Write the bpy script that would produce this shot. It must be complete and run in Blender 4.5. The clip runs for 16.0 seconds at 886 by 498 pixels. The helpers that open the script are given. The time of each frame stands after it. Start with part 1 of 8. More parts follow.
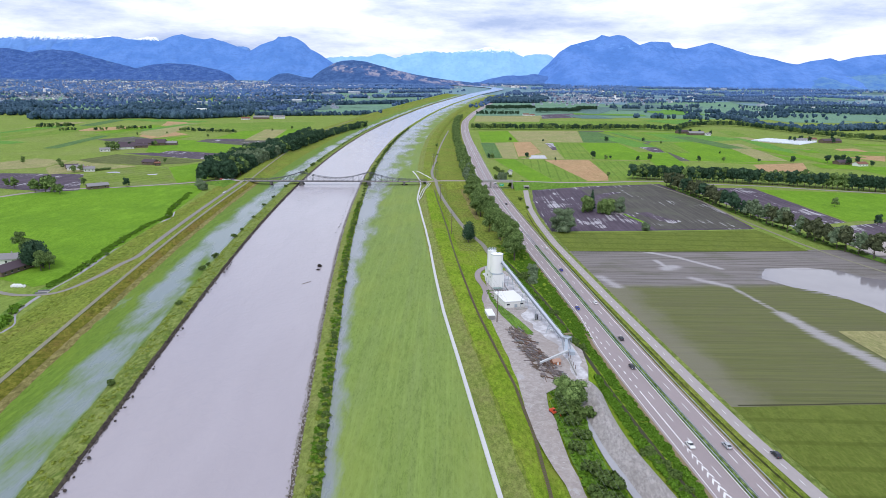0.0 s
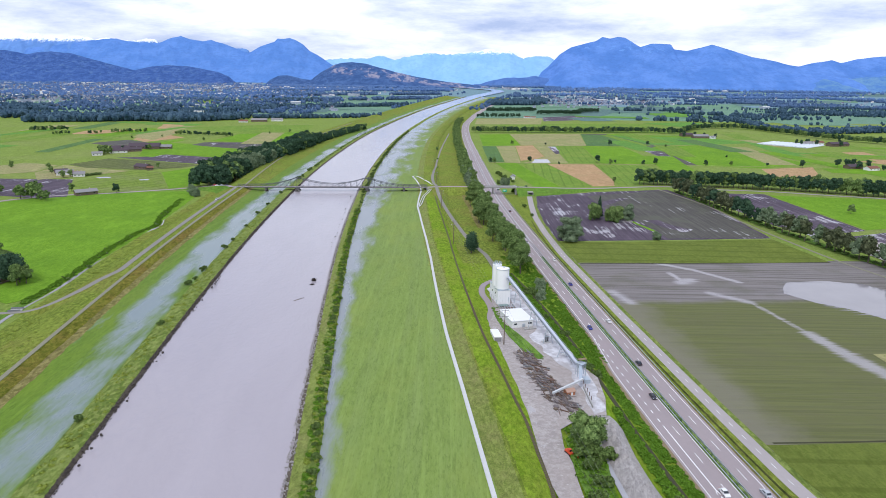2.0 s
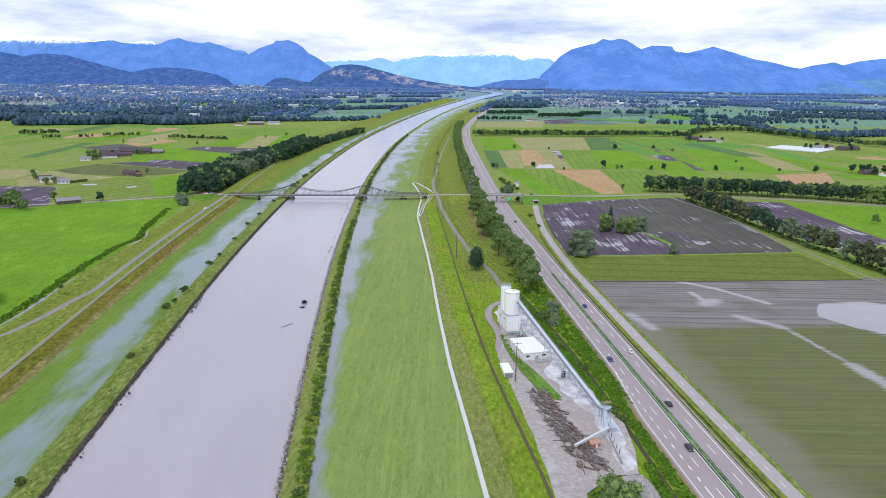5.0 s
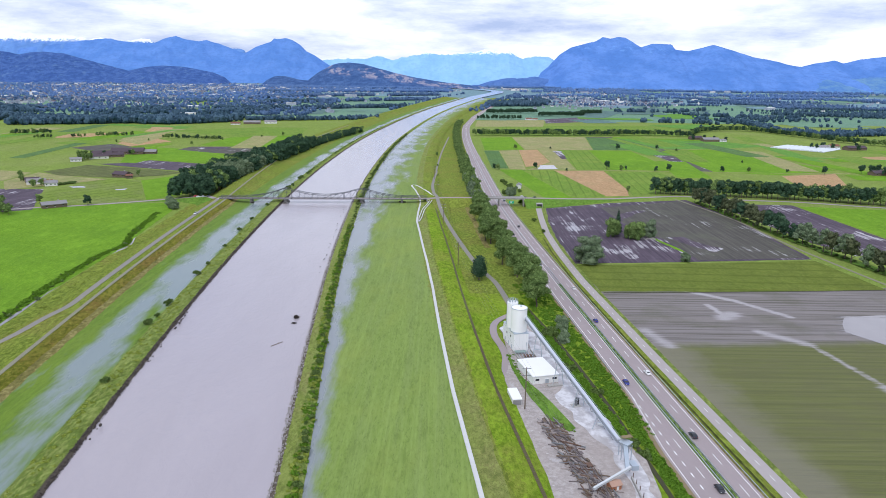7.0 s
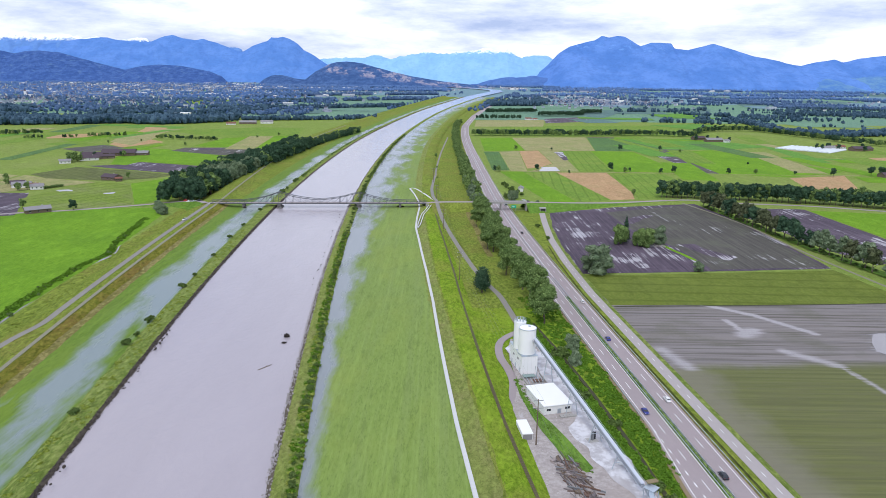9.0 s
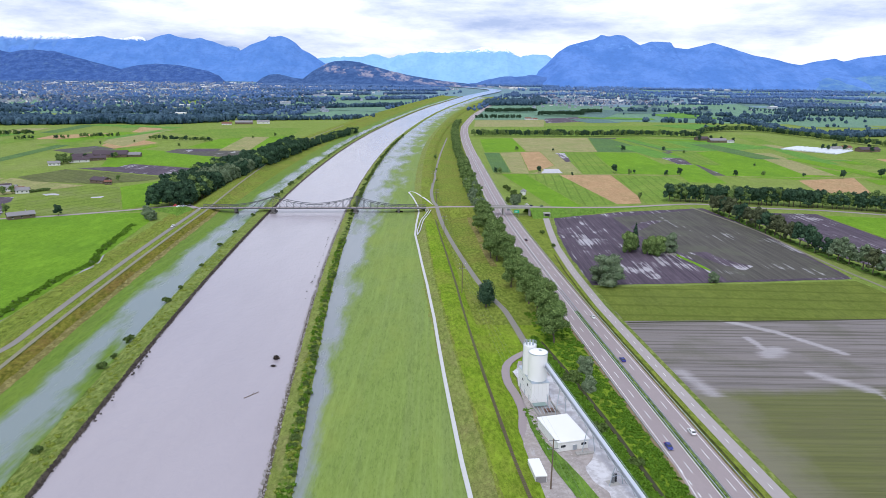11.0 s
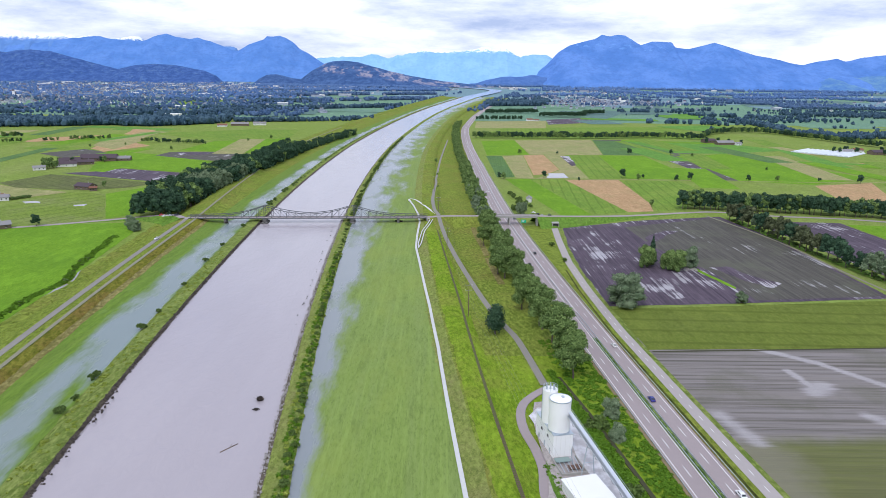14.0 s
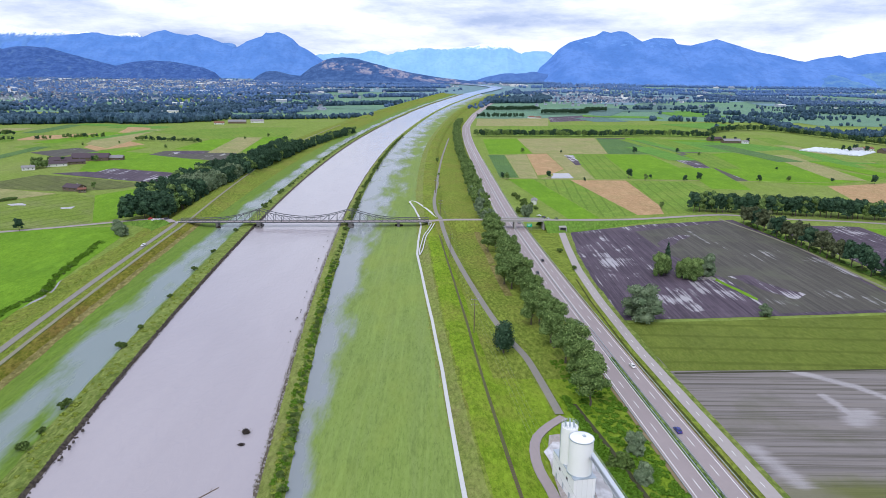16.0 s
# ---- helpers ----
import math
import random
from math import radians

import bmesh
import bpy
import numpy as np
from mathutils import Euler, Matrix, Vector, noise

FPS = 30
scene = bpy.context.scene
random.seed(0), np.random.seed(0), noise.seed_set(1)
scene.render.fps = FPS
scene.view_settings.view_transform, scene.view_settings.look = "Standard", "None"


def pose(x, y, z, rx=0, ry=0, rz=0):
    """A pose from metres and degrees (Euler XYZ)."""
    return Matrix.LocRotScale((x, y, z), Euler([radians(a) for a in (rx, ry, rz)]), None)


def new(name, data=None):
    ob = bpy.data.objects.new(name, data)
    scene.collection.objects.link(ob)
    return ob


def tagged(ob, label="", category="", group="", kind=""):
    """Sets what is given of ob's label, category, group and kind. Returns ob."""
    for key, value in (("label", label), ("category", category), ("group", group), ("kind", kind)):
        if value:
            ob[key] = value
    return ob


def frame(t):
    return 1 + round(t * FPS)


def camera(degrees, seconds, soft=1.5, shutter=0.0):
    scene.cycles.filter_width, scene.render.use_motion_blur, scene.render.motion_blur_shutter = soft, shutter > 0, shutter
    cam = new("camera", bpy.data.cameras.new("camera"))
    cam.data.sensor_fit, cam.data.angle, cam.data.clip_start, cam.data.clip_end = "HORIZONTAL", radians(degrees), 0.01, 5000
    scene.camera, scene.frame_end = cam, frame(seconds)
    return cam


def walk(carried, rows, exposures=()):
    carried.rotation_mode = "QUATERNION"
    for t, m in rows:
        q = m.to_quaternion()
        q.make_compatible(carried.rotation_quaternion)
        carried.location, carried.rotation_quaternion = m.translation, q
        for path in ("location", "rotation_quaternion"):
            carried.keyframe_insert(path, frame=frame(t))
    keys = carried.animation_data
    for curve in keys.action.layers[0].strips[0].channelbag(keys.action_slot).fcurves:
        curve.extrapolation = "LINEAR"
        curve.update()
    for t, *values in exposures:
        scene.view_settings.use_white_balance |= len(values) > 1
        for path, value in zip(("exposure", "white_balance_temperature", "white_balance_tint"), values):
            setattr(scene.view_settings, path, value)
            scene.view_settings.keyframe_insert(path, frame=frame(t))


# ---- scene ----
cam = camera(66.32, 16.0, soft=0.5)
# seconds, x, y, z, tilt below the horizon, turn to the left
PATH = [
    (0, 0.00, 0.00, 118.00, 14.461, 0.000),
    (0.5, -0.33, 6.88, 117.99, 14.442, -0.012),
    (1, -0.65, 13.41, 118.00, 14.409, -0.015),
    (1.5, -0.98, 19.69, 118.01, 14.361, -0.009),
    (2, -1.30, 25.79, 118.04, 14.296, -0.011),
    (2.5, -1.63, 31.76, 118.08, 14.222, -0.022),
    (3, -1.96, 37.66, 118.14, 14.166, -0.036),
    (3.5, -2.29, 43.53, 118.21, 14.138, -0.045),
    (4, -2.62, 49.40, 118.28, 14.119, -0.055),
    (6.5, -4.36, 79.27, 118.85, 14.211, -0.123),
    (7, -4.73, 85.37, 118.99, 14.265, -0.172),
    (7.5, -5.09, 91.51, 119.14, 14.301, -0.220),
    (8, -5.47, 97.66, 119.30, 14.320, -0.251),
    (8.5, -5.85, 103.83, 119.46, 14.330, -0.280),
    (9, -6.23, 109.99, 119.63, 14.344, -0.328),
    (11.5, -8.23, 140.44, 120.52, 14.422, -0.495),
    (12, -8.65, 146.43, 120.69, 14.418, -0.517),
    (12.5, -9.07, 152.41, 120.86, 14.419, -0.516),
    (13, -9.49, 158.38, 121.02, 14.415, -0.509),
    (13.5, -9.92, 164.38, 121.18, 14.408, -0.517),
    (14, -10.35, 170.43, 121.32, 14.413, -0.538),
    (14.5, -10.78, 176.59, 121.46, 14.435, -0.566),
    (15, -11.21, 182.91, 121.58, 14.473, -0.584),
    (15.5, -11.65, 189.45, 121.68, 14.551, -0.574),
    (16, -12.08, 196.29, 121.76, 14.682, -0.551),
]
LEAN = 0.90
walk(cam, [(t, pose(x, y, z, 0, 0, turn) @ pose(0, 0, 0, 90 - tilt, 0, 0) @ pose(0, 0, 0, 0, 0, LEAN)) for t, x, y, z, tilt, turn in PATH],
     [(0, 0.03, 6100, 12.0), (16, 0.03, 6100, 12.0)])

# ---- daylight: a bright overcast sky ----
SUN_HIGH, SUN_TURN = 52, 200
world = bpy.data.worlds.new("overcast_sky")
scene.world = world
world.use_nodes = True
wn, wl = world.node_tree.nodes, world.node_tree.links
wn.clear()
w_out = wn.new("ShaderNodeOutputWorld")
w_bg = wn.new("ShaderNodeBackground")
w_bg.inputs["Strength"].default_value = 0.100
w_sky = wn.new("ShaderNodeTexSky")
w_sky.sky_type, w_sky.sun_disc = "NISHITA", False
w_sky.sun_elevation, w_sky.sun_rotation = radians(SUN_HIGH), radians(SUN_TURN)
w_sky.air_density, w_sky.dust_density = 1.0, 1.5
w_co = wn.new("ShaderNodeTexCoord")
w_map = wn.new("ShaderNodeMapping")
w_map.inputs["Scale"].default_value = (1.6, 1.6, 7.0)
w_map.inputs["Location"].default_value = (0.35, 0.1, 0.2)
w_no = wn.new("ShaderNodeTexNoise")
w_no.inputs["Scale"].default_value, w_no.inputs["Detail"].default_value, w_no.inputs["Roughness"].default_value = 1.9, 9, 0.62
w_ramp = wn.new("ShaderNodeValToRGB")
w_ramp.color_ramp.elements[0].position, w_ramp.color_ramp.elements[0].color = 0.37, (5.0, 6.0, 8.6, 1)
w_ramp.color_ramp.elements[1].position, w_ramp.color_ramp.elements[1].color = 0.55, (11.1, 11.4, 12.1, 1)
w_mix = wn.new("ShaderNodeMixRGB")
w_mix.inputs["Fac"].default_value = 0.9
wl.new(w_co.outputs["Generated"], w_map.inputs["Vector"])
wl.new(w_map.outputs["Vector"], w_no.inputs["Vector"])
wl.new(w_no.outputs["Fac"], w_ramp.inputs["Fac"])
wl.new(w_sky.outputs["Color"], w_mix.inputs["Color1"])
wl.new(w_ramp.outputs["Color"], w_mix.inputs["Color2"])
wl.new(w_mix.outputs["Color"], w_bg.inputs["Color"])
wl.new(w_bg.outputs["Background"], w_out.inputs["Surface"])

sun = new("sun", bpy.data.lights.new("sun", "SUN"))
sun.data.energy, sun.data.angle, sun.data.color = 1.6, radians(14), (1.0, 0.95, 0.87)
sun.rotation_euler = (radians(90 - SUN_HIGH), 0, radians(180 - SUN_TURN))
scene.view_settings.exposure = 0.0


# ---- materials ----
def srgb(r, g, b):
    return tuple((c / 255 / 12.92) if c / 255 < 0.04 else ((c / 255 + 0.055) / 1.055) ** 2.4 for c in (r, g, b)) + (1,)


class Nodes:
    """A node material with world-space coordinates and a few shortcuts."""

    def __init__(self, name, rough=0.85, metal=0.0, spec=0.3):
        self.m = bpy.data.materials.new(name)
        self.m.use_nodes = True
        self.t = self.m.node_tree
        self.b = self.t.nodes["Principled BSDF"]
        self.b.inputs["Roughness"].default_value = rough
        self.b.inputs["Metallic"].default_value = metal
        self.b.inputs["Specular IOR Level"].default_value = spec
        self.pos = self.t.nodes.new("ShaderNodeNewGeometry").outputs["Position"]

    def put(self, value, socket):
        if isinstance(value, (int, float, tuple)):
            socket.default_value = value
        else:
            self.t.links.new(value, socket)

    def noise(self, scale, detail=4, rough=0.55, stretch=(1, 1, 1), turn=0.0, vec=None, warp=0.0):
        mp = self.t.nodes.new("ShaderNodeMapping")
        mp.inputs["Scale"].default_value = stretch
        mp.inputs["Rotation"].default_value = (0, 0, turn)
        self.put(vec or self.pos, mp.inputs["Vector"])
        n = self.t.nodes.new("ShaderNodeTexNoise")
        for k, x in (("Scale", scale), ("Detail", detail), ("Roughness", rough), ("Distortion", warp)):
            n.inputs[k].default_value = x
        self.put(mp.outputs["Vector"], n.inputs["Vector"])
        return n.outputs["Fac"]

    def wave(self, scale, turn=0.0, distort=1.0):
        mp = self.t.nodes.new("ShaderNodeMapping")
        mp.inputs["Rotation"].default_value = (0, 0, turn)
        self.put(self.pos, mp.inputs["Vector"])
        n = self.t.nodes.new("ShaderNodeTexWave")
        n.inputs["Scale"].default_value, n.inputs["Distortion"].default_value = scale, distort
        n.inputs["Detail"].default_value, n.inputs["Detail Scale"].default_value = 3, 0.6
        self.put(mp.outputs["Vector"], n.inputs["Vector"])
        return n.outputs["Fac"]

    def step(self, value, lo, hi):
        n = self.t.nodes.new("ShaderNodeMapRange")
        n.interpolation_type = "SMOOTHSTEP"
        n.inputs["From Min"].default_value, n.inputs["From Max"].default_value = lo, hi
        self.put(value, n.inputs["Value"])
        return n.outputs["Result"]

    def math(self, op, a, b=0.0):
        n = self.t.nodes.new("ShaderNodeMath")
        n.operation = op
        self.put(a, n.inputs[0]), self.put(b, n.inputs[1])
        return n.outputs["Value"]

    def mix(self, fac, a, b, how="MIX"):
        n = self.t.nodes.new("ShaderNodeMixRGB")
        n.blend_type = how
        self.put(fac, n.inputs["Fac"]), self.put(a, n.inputs["Color1"]), self.put(b, n.inputs["Color2"])
        return n.outputs["Color"]

    def lerp(self, fac, a, b):
        n = self.t.nodes.new("ShaderNodeMapRange")
        n.inputs["To Min"].default_value, n.inputs["To Max"].default_value = a, b
        self.put(fac, n.inputs["Value"])
        return n.outputs["Result"]

    def axis(self, k):
        n = self.t.nodes.new("ShaderNodeSeparateXYZ")
        self.put(self.pos, n.inputs["Vector"])
        return n.outputs[k]

    def stored(self, name):
        n = self.t.nodes.new("ShaderNodeAttribute")
        n.attribute_name = name
        return n.outputs["Fac"]

    def chance(self):
        return self.t.nodes.new("ShaderNodeObjectInfo").outputs["Random"]

    def island(self):
        return self.t.nodes.new("ShaderNodeNewGeometry").outputs["Random Per Island"]

    def bump(self, height, strength=0.3, distance=0.1):
        n = self.t.nodes.new("ShaderNodeBump")
        n.inputs["Strength"].default_value, n.inputs["Distance"].default_value = strength, distance
        self.put(height, n.inputs["Height"])
        self.t.links.new(n.outputs["Normal"], self.b.inputs["Normal"])
        return self

    def color(self, value):
        self.put(value, self.b.inputs["Base Color"])
        return self

    def rough(self, value):
        self.put(value, self.b.inputs["Roughness"])
        return self


def plain(name, col, rough=0.7, metal=0.0, vary=0.12, scale=1.5, spec=0.3):
    """Paint or metal with faint dirt at two scales."""
    n = Nodes(name, rough, metal, spec)
    dirt = n.mix(n.noise(scale, 5), tuple(c * (1 - vary) for c in col[:3]) + (1,), tuple(min(1, c * (1 + vary)) for c in col[:3]) + (1,))
    return n.color(n.mix(n.noise(scale * 0.08, 3), dirt, tuple(c * 0.85 for c in col[:3]) + (1,))).m


def grass(name, a, b, c, turn=0.0, rows=0.0, patch=0.02, mixin=0.35, tufts=0.3):
    """Grass of three greens in broad patches, with the fine streaks of mowing along one direction."""
    n = Nodes(name, 0.95, 0, 0.04)
    fine = n.noise(0.9, 6, 0.7, (1, 0.3, 1), turn)
    grain = n.noise(1.7, 8, 0.82)
    streak = n.noise(0.25, 4, 0.6, (1, 0.04, 1), turn)
    broad = n.noise(patch, 5, 0.6)
    blotch = n.noise(patch * 5, 6, 0.7)
    col = n.mix(n.step(fine, 0.40, 0.60), a, b)
    col = n.mix(n.math("MULTIPLY", n.step(broad, 0.42, 0.68), mixin * 2), col, c)
    col = n.mix(n.math("MULTIPLY", n.step(streak, 0.45, 0.7), 0.4), col, b)
    dark = tuple(x * 0.42 for x in a[:3]) + (1,)
    col = n.mix(n.math("MULTIPLY", n.step(grain, 0.48, 0.64), 0.75), col, dark)
    col = n.mix(n.math("MULTIPLY", n.step(blotch, 0.5, 0.75), 0.4), col, tuple(x * 0.62 for x in a[:3]) + (1,))
    clump = n.noise(0.30, 5, 0.68, (1, 0.6, 1), turn)
    swath = n.noise(0.085, 5, 0.62, (1, 0.5, 1), turn + 0.4)
    col = n.mix(n.math("MULTIPLY", n.step(clump, 0.50, 0.68), 0.45), col, tuple(x * 0.55 for x in a[:3]) + (1,))
    col = n.mix(n.math("MULTIPLY", n.step(swath, 0.50, 0.70), 0.40), col, tuple(min(1, x * 1.25) for x in b[:3]) + (1,))
    tuft = n.noise(0.62, 3, 0.6, (1, 0.55, 1), turn + 0.9)
    col = n.mix(n.math("MULTIPLY", n.step(tuft, 0.54, 0.64), tufts), col, tuple(x * 0.38 for x in a[:3]) + (1,))
    col = n.mix(n.math("MULTIPLY", n.step(tuft, 0.46, 0.36), tufts), col, tuple(min(1, x * 1.45) for x in b[:3]) + (1,))
    if rows:
        col = n.mix(n.math("MULTIPLY", n.step(n.wave(rows, turn, 0.6), 0.88, 0.97), 0.42), col, tuple(x * 0.5 for x in a[:3]) + (1,))
    return n.color(n.mix(0.10, col, tuple(min(1, x * 1.8) for x in b[:3]) + (1,))).bump(n.math("ADD", grain, clump), 0.8, 0.5).m


LUSH = grass("lush_meadow_grass", (0.0915, 0.2157, 0.0381, 1), (0.1487, 0.3032, 0.0543, 1), (0.0744, 0.1749, 0.0489, 1))
FIELD = grass("mixed_field_grass", (0.1480, 0.2150, 0.0400, 1), (0.2120, 0.2850, 0.0620, 1), (0.2250, 0.2500, 0.0900, 1), 0.5, 0, 0.008)
# bluish far copies of the field colours, distance haze painted in
FARFIELD = grass("haze_tinted_meadow", (0.1050, 0.2106, 0.1315, 1), (0.1800, 0.2996, 0.2031, 1), (0.1276, 0.2026, 0.2031, 1), 0.5, 0, 0.004, 0.4)
FARDARK = grass("haze_tinted_crop", (0.0897, 0.1552, 0.1496, 1), (0.1346, 0.2173, 0.1956, 1), (0.1046, 0.1708, 0.1611, 1), 0.5, 0, 0.004, 0.4)
FARPALE = grass("haze_tinted_dry_meadow", (0.2040, 0.2375, 0.1652, 1), (0.2760, 0.3000, 0.2313, 1), (0.1800, 0.2375, 0.1487, 1), 0.5, 0, 0.004, 0.4)
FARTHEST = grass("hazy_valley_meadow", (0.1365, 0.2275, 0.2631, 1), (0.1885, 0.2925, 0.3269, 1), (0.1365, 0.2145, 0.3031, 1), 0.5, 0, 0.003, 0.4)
OLIVE = grass("tussocky_dyke_grass", (0.1120, 0.1650, 0.0220, 1), (0.1950, 0.2450, 0.0420, 1), (0.2050, 0.1950, 0.0500, 1), 0.1, 0, 0.022, 0.45, tufts=0.55)
DYKEGREEN = grass("green_dyke_grass", (0.1180, 0.2100, 0.0125, 1), (0.1980, 0.2950, 0.0240, 1), (0.2150, 0.2200, 0.0480, 1), 0.1, 0, 0.03, 0.45, tufts=0.42)
SCRUB = grass("grey_olive_trodden_grass", (0.150, 0.200, 0.040, 1), (0.215, 0.255, 0.068, 1), (0.215, 0.200, 0.085, 1), 0.1, 0, 0.05, 0.4, tufts=0.42)
TANGRASS = grass("dry_tan_grass", (0.165, 0.145, 0.048, 1), (0.245, 0.215, 0.085, 1), (0.13, 0.135, 0.030, 1), 0.1, 0, 0.05, 0.4, tufts=0.55)
VERGE = grass("verge_grass", (0.0786, 0.1755, 0.0243, 1), (0.1452, 0.2541, 0.0389, 1), (0.1331, 0.1936, 0.0536, 1), 0.1, 0, 0.06, tufts=0.42)
BANKGRASS = grass("bank_grass", (0.1100, 0.1705, 0.0257, 1), (0.2090, 0.2475, 0.0715, 1), (0.0770, 0.1430, 0.0200, 1), 0.1, 0, 0.09, tufts=0.55)
DRYBANK = grass("olive_brown_grass", (0.10, 0.125, 0.014, 1), (0.185, 0.175, 0.03, 1), (0.19, 0.125, 0.04, 1), 0.1, 0, 0.035, 0.5, tufts=0.55)
SEDGE = grass("dark_wet_sedge", (0.034, 0.046, 0.014, 1), (0.075, 0.085, 0.026, 1), (0.10, 0.095, 0.04, 1), 0.1, 0, 0.2, 0.4, tufts=0.5)
DYKEROAD = plain("worn_grey_road", (0.25, 0.235, 0.21, 1), 0.9, 0, 0.2, 0.5)
WORNTRACK = plain("grassy_gravel_track", (0.245, 0.235, 0.165, 1), 0.95, 0, 0.28, 0.6)
ASPHALT = plain("grey_asphalt", (0.335, 0.285, 0.29, 1), 0.85, 0, 0.12, 0.6)
COUNTRYROAD = plain("worn_pale_country_road", (0.385, 0.35, 0.345, 1), 0.9, 0, 0.14, 0.5)
TRACKGREY = plain("pale_concrete_track", (0.58, 0.58, 0.58, 1), 0.9, 0, 0.15, 0.8)
GRAVEL = plain("pale_gravel", (0.40, 0.36, 0.34, 1), 0.95, 0, 0.25, 0.35)
LINE = plain("road_paint", (0.8, 0.8, 0.8, 1), 0.6, 0, 0.06, 2)


def drowned(name, dry_a, dry_b, dry_c, wet, streaks=0.5, turn=0.1):
    """A meadow that dips under the flood: the stored depth says how deep, and noise frays the water's edge."""
    n = Nodes(name, 0.9, 0, 0.25)
    fine = n.noise(0.9, 6, 0.72, (1, 0.22, 1), turn)
    long = n.noise(0.22, 5, 0.65, (1, 0.035, 1), turn)
    broad = n.noise(0.014, 5, 0.6, (1, 0.4, 1), turn)
    col = n.mix(n.step(fine, 0.28, 0.72), dry_a, dry_b)
    col = n.mix(n.math("MULTIPLY", n.step(long, 0.42, 0.66), streaks), col, dry_c)
    col = n.mix(n.math("MULTIPLY", n.step(broad, 0.45, 0.7), 0.35), col, dry_c)
    col = n.mix(n.math("MULTIPLY", n.step(n.noise(1.3, 8, 0.8, (1, 0.25, 1), turn), 0.48, 0.64), 0.45), col, tuple(x * 0.5 for x in dry_a[:3]) + (1,))
    col = n.mix(n.math("MULTIPLY", n.step(n.noise(0.6, 4, 0.6, (1, 0.02, 1), turn), 0.5, 0.64), 0.28), col, tuple(min(1, x * 1.3) for x in dry_b[:3]) + (1,))
    col = n.mix(n.math("MULTIPLY", n.step(n.noise(0.34, 6, 0.7, (1, 0.16, 1), turn), 0.50, 0.66), 0.36), col, tuple(x * 0.62 for x in dry_a[:3]) + (1,))
    col = n.mix(n.math("MULTIPLY", n.step(n.noise(0.03, 5, 0.62, (1, 0.5, 1), turn + 0.5), 0.46, 0.68), 0.35), col, (dry_b[0] * 1.15, dry_b[1] * 1.02, dry_b[2] * 0.8, 1))
    fray = n.math("ADD", n.math("MULTIPLY", n.noise(0.05, 6, 0.62, (1, 0.3, 1), turn), 2.7), n.math("MULTIPLY", n.noise(0.5, 5, 0.7, (1, 0.15, 1), turn), 0.7))
    mask = n.step(n.math("ADD", n.stored("wet"), n.math("SUBTRACT", fray, 1.72)), 0.15, 1.0)
    n.color(n.mix(mask, col, wet))
    return n.rough(n.lerp(mask, 0.9, 0.22)).bump(n.math("MULTIPLY", fine, n.math("SUBTRACT", 1.0, mask)), 0.5, 0.25).m


MEADOW = drowned("pale_green_meadow_dipping_under_the_flood", (0.1568, 0.2323, 0.0431, 1), (0.2043, 0.2856, 0.0674, 1), (0.1901, 0.2420, 0.0942, 1), (0.225, 0.25, 0.265, 1), 0.25)
SHORE = drowned("shore_meadow_dipping_under_the_flood", (0.0926, 0.1720, 0.0126, 1), (0.1463, 0.2378, 0.0252, 1), (0.1414, 0.2024, 0.0368, 1), (0.19, 0.235, 0.235, 1), 0.4)

n = Nodes("muddy_flood_water", 0.16, 0, 0.5)
drift = n.noise(0.05, 5, 0.6, (1, 0.25, 1), 0.1, warp=0.6)
n.color(n.mix(drift, (0.325, 0.292, 0.316, 1), (0.392, 0.355, 0.384, 1))).bump(n.noise(0.22, 7, 0.62, (1, 0.55, 1), 0.3, warp=0.8), 0.42, 0.6)
WATER = n.m

# ---- the river's line and the motorway's line across the plain ----
PLAIN = -2.5


def climb(y):
    """The valley floor climbs gently towards the mountains."""
    u = min(1.0, max(0.0, (y - 2100) / 2700))
    return 64 * (0.55 * u * u * (3 - 2 * u) + 0.45 * u ** 1.3)


ROWS_Y = [-300, 0, 167, 250, 310, 373, 484, 604, 730, 880, 1000, 1217, 1403, 1642, 2027, 2308, 2646, 2969, 3343, 3526, 3727, 3870, 4020, 4115, 4250, 5200]
RIVER_X = [-22, -56, -75.5, -85, -91.5, -98, -109, -117, -124, -129, -131, -130, -125, -112, -85, -58, -8, 58, 140, 199, 262, 305, 275, 200, 60, -600]
ROAD_Y = [-300, 100, 177, 206, 258, 341, 400, 440, 480, 592, 700, 760, 836, 977, 1173, 1394, 1600, 1823, 2246, 2538, 2778, 2926, 3395, 5200]
ROAD_X = [141, 101.5, 93.5, 90.2, 84.8, 78.6, 73.5, 70.5, 67, 59.5, 53.5, 51, 49, 47, 44.5, 43, 45.5, 54, 95, 139, 181, 214, 340, 900]


def smooth_line(ys, xs, width):
    """A line x(y) through the given places with its corners rounded off."""
    yy = np.arange(-500, 5400, 10.0)
    xx = np.interp(yy, ys, xs)
    k = np.exp(-0.5 * (np.arange(-40, 41) * 10.0 / width) ** 2)
    pad = np.concatenate([xx[0] - (xx[1] - xx[0]) * np.arange(40, 0, -1), xx, xx[-1] + (xx[-1] - xx[-2]) * np.arange(1, 41)])
    xx = np.convolve(pad, k / k.sum(), "valid")
    return lambda y: float(np.interp(y, yy, xx))


river_x = smooth_line(ROWS_Y, RIVER_X, 70)
road_x = smooth_line(ROAD_Y, ROAD_X, 45)
HALF = 32.5


def ys_between(a, b, fine=10.0):
    """Rows that lie close together near the camera and farther apart away from it."""
    out, y = [], a
    while y < b:
        out.append(y)
        y += fine if y < 1000 else fine * 2.5
    return out + [b]


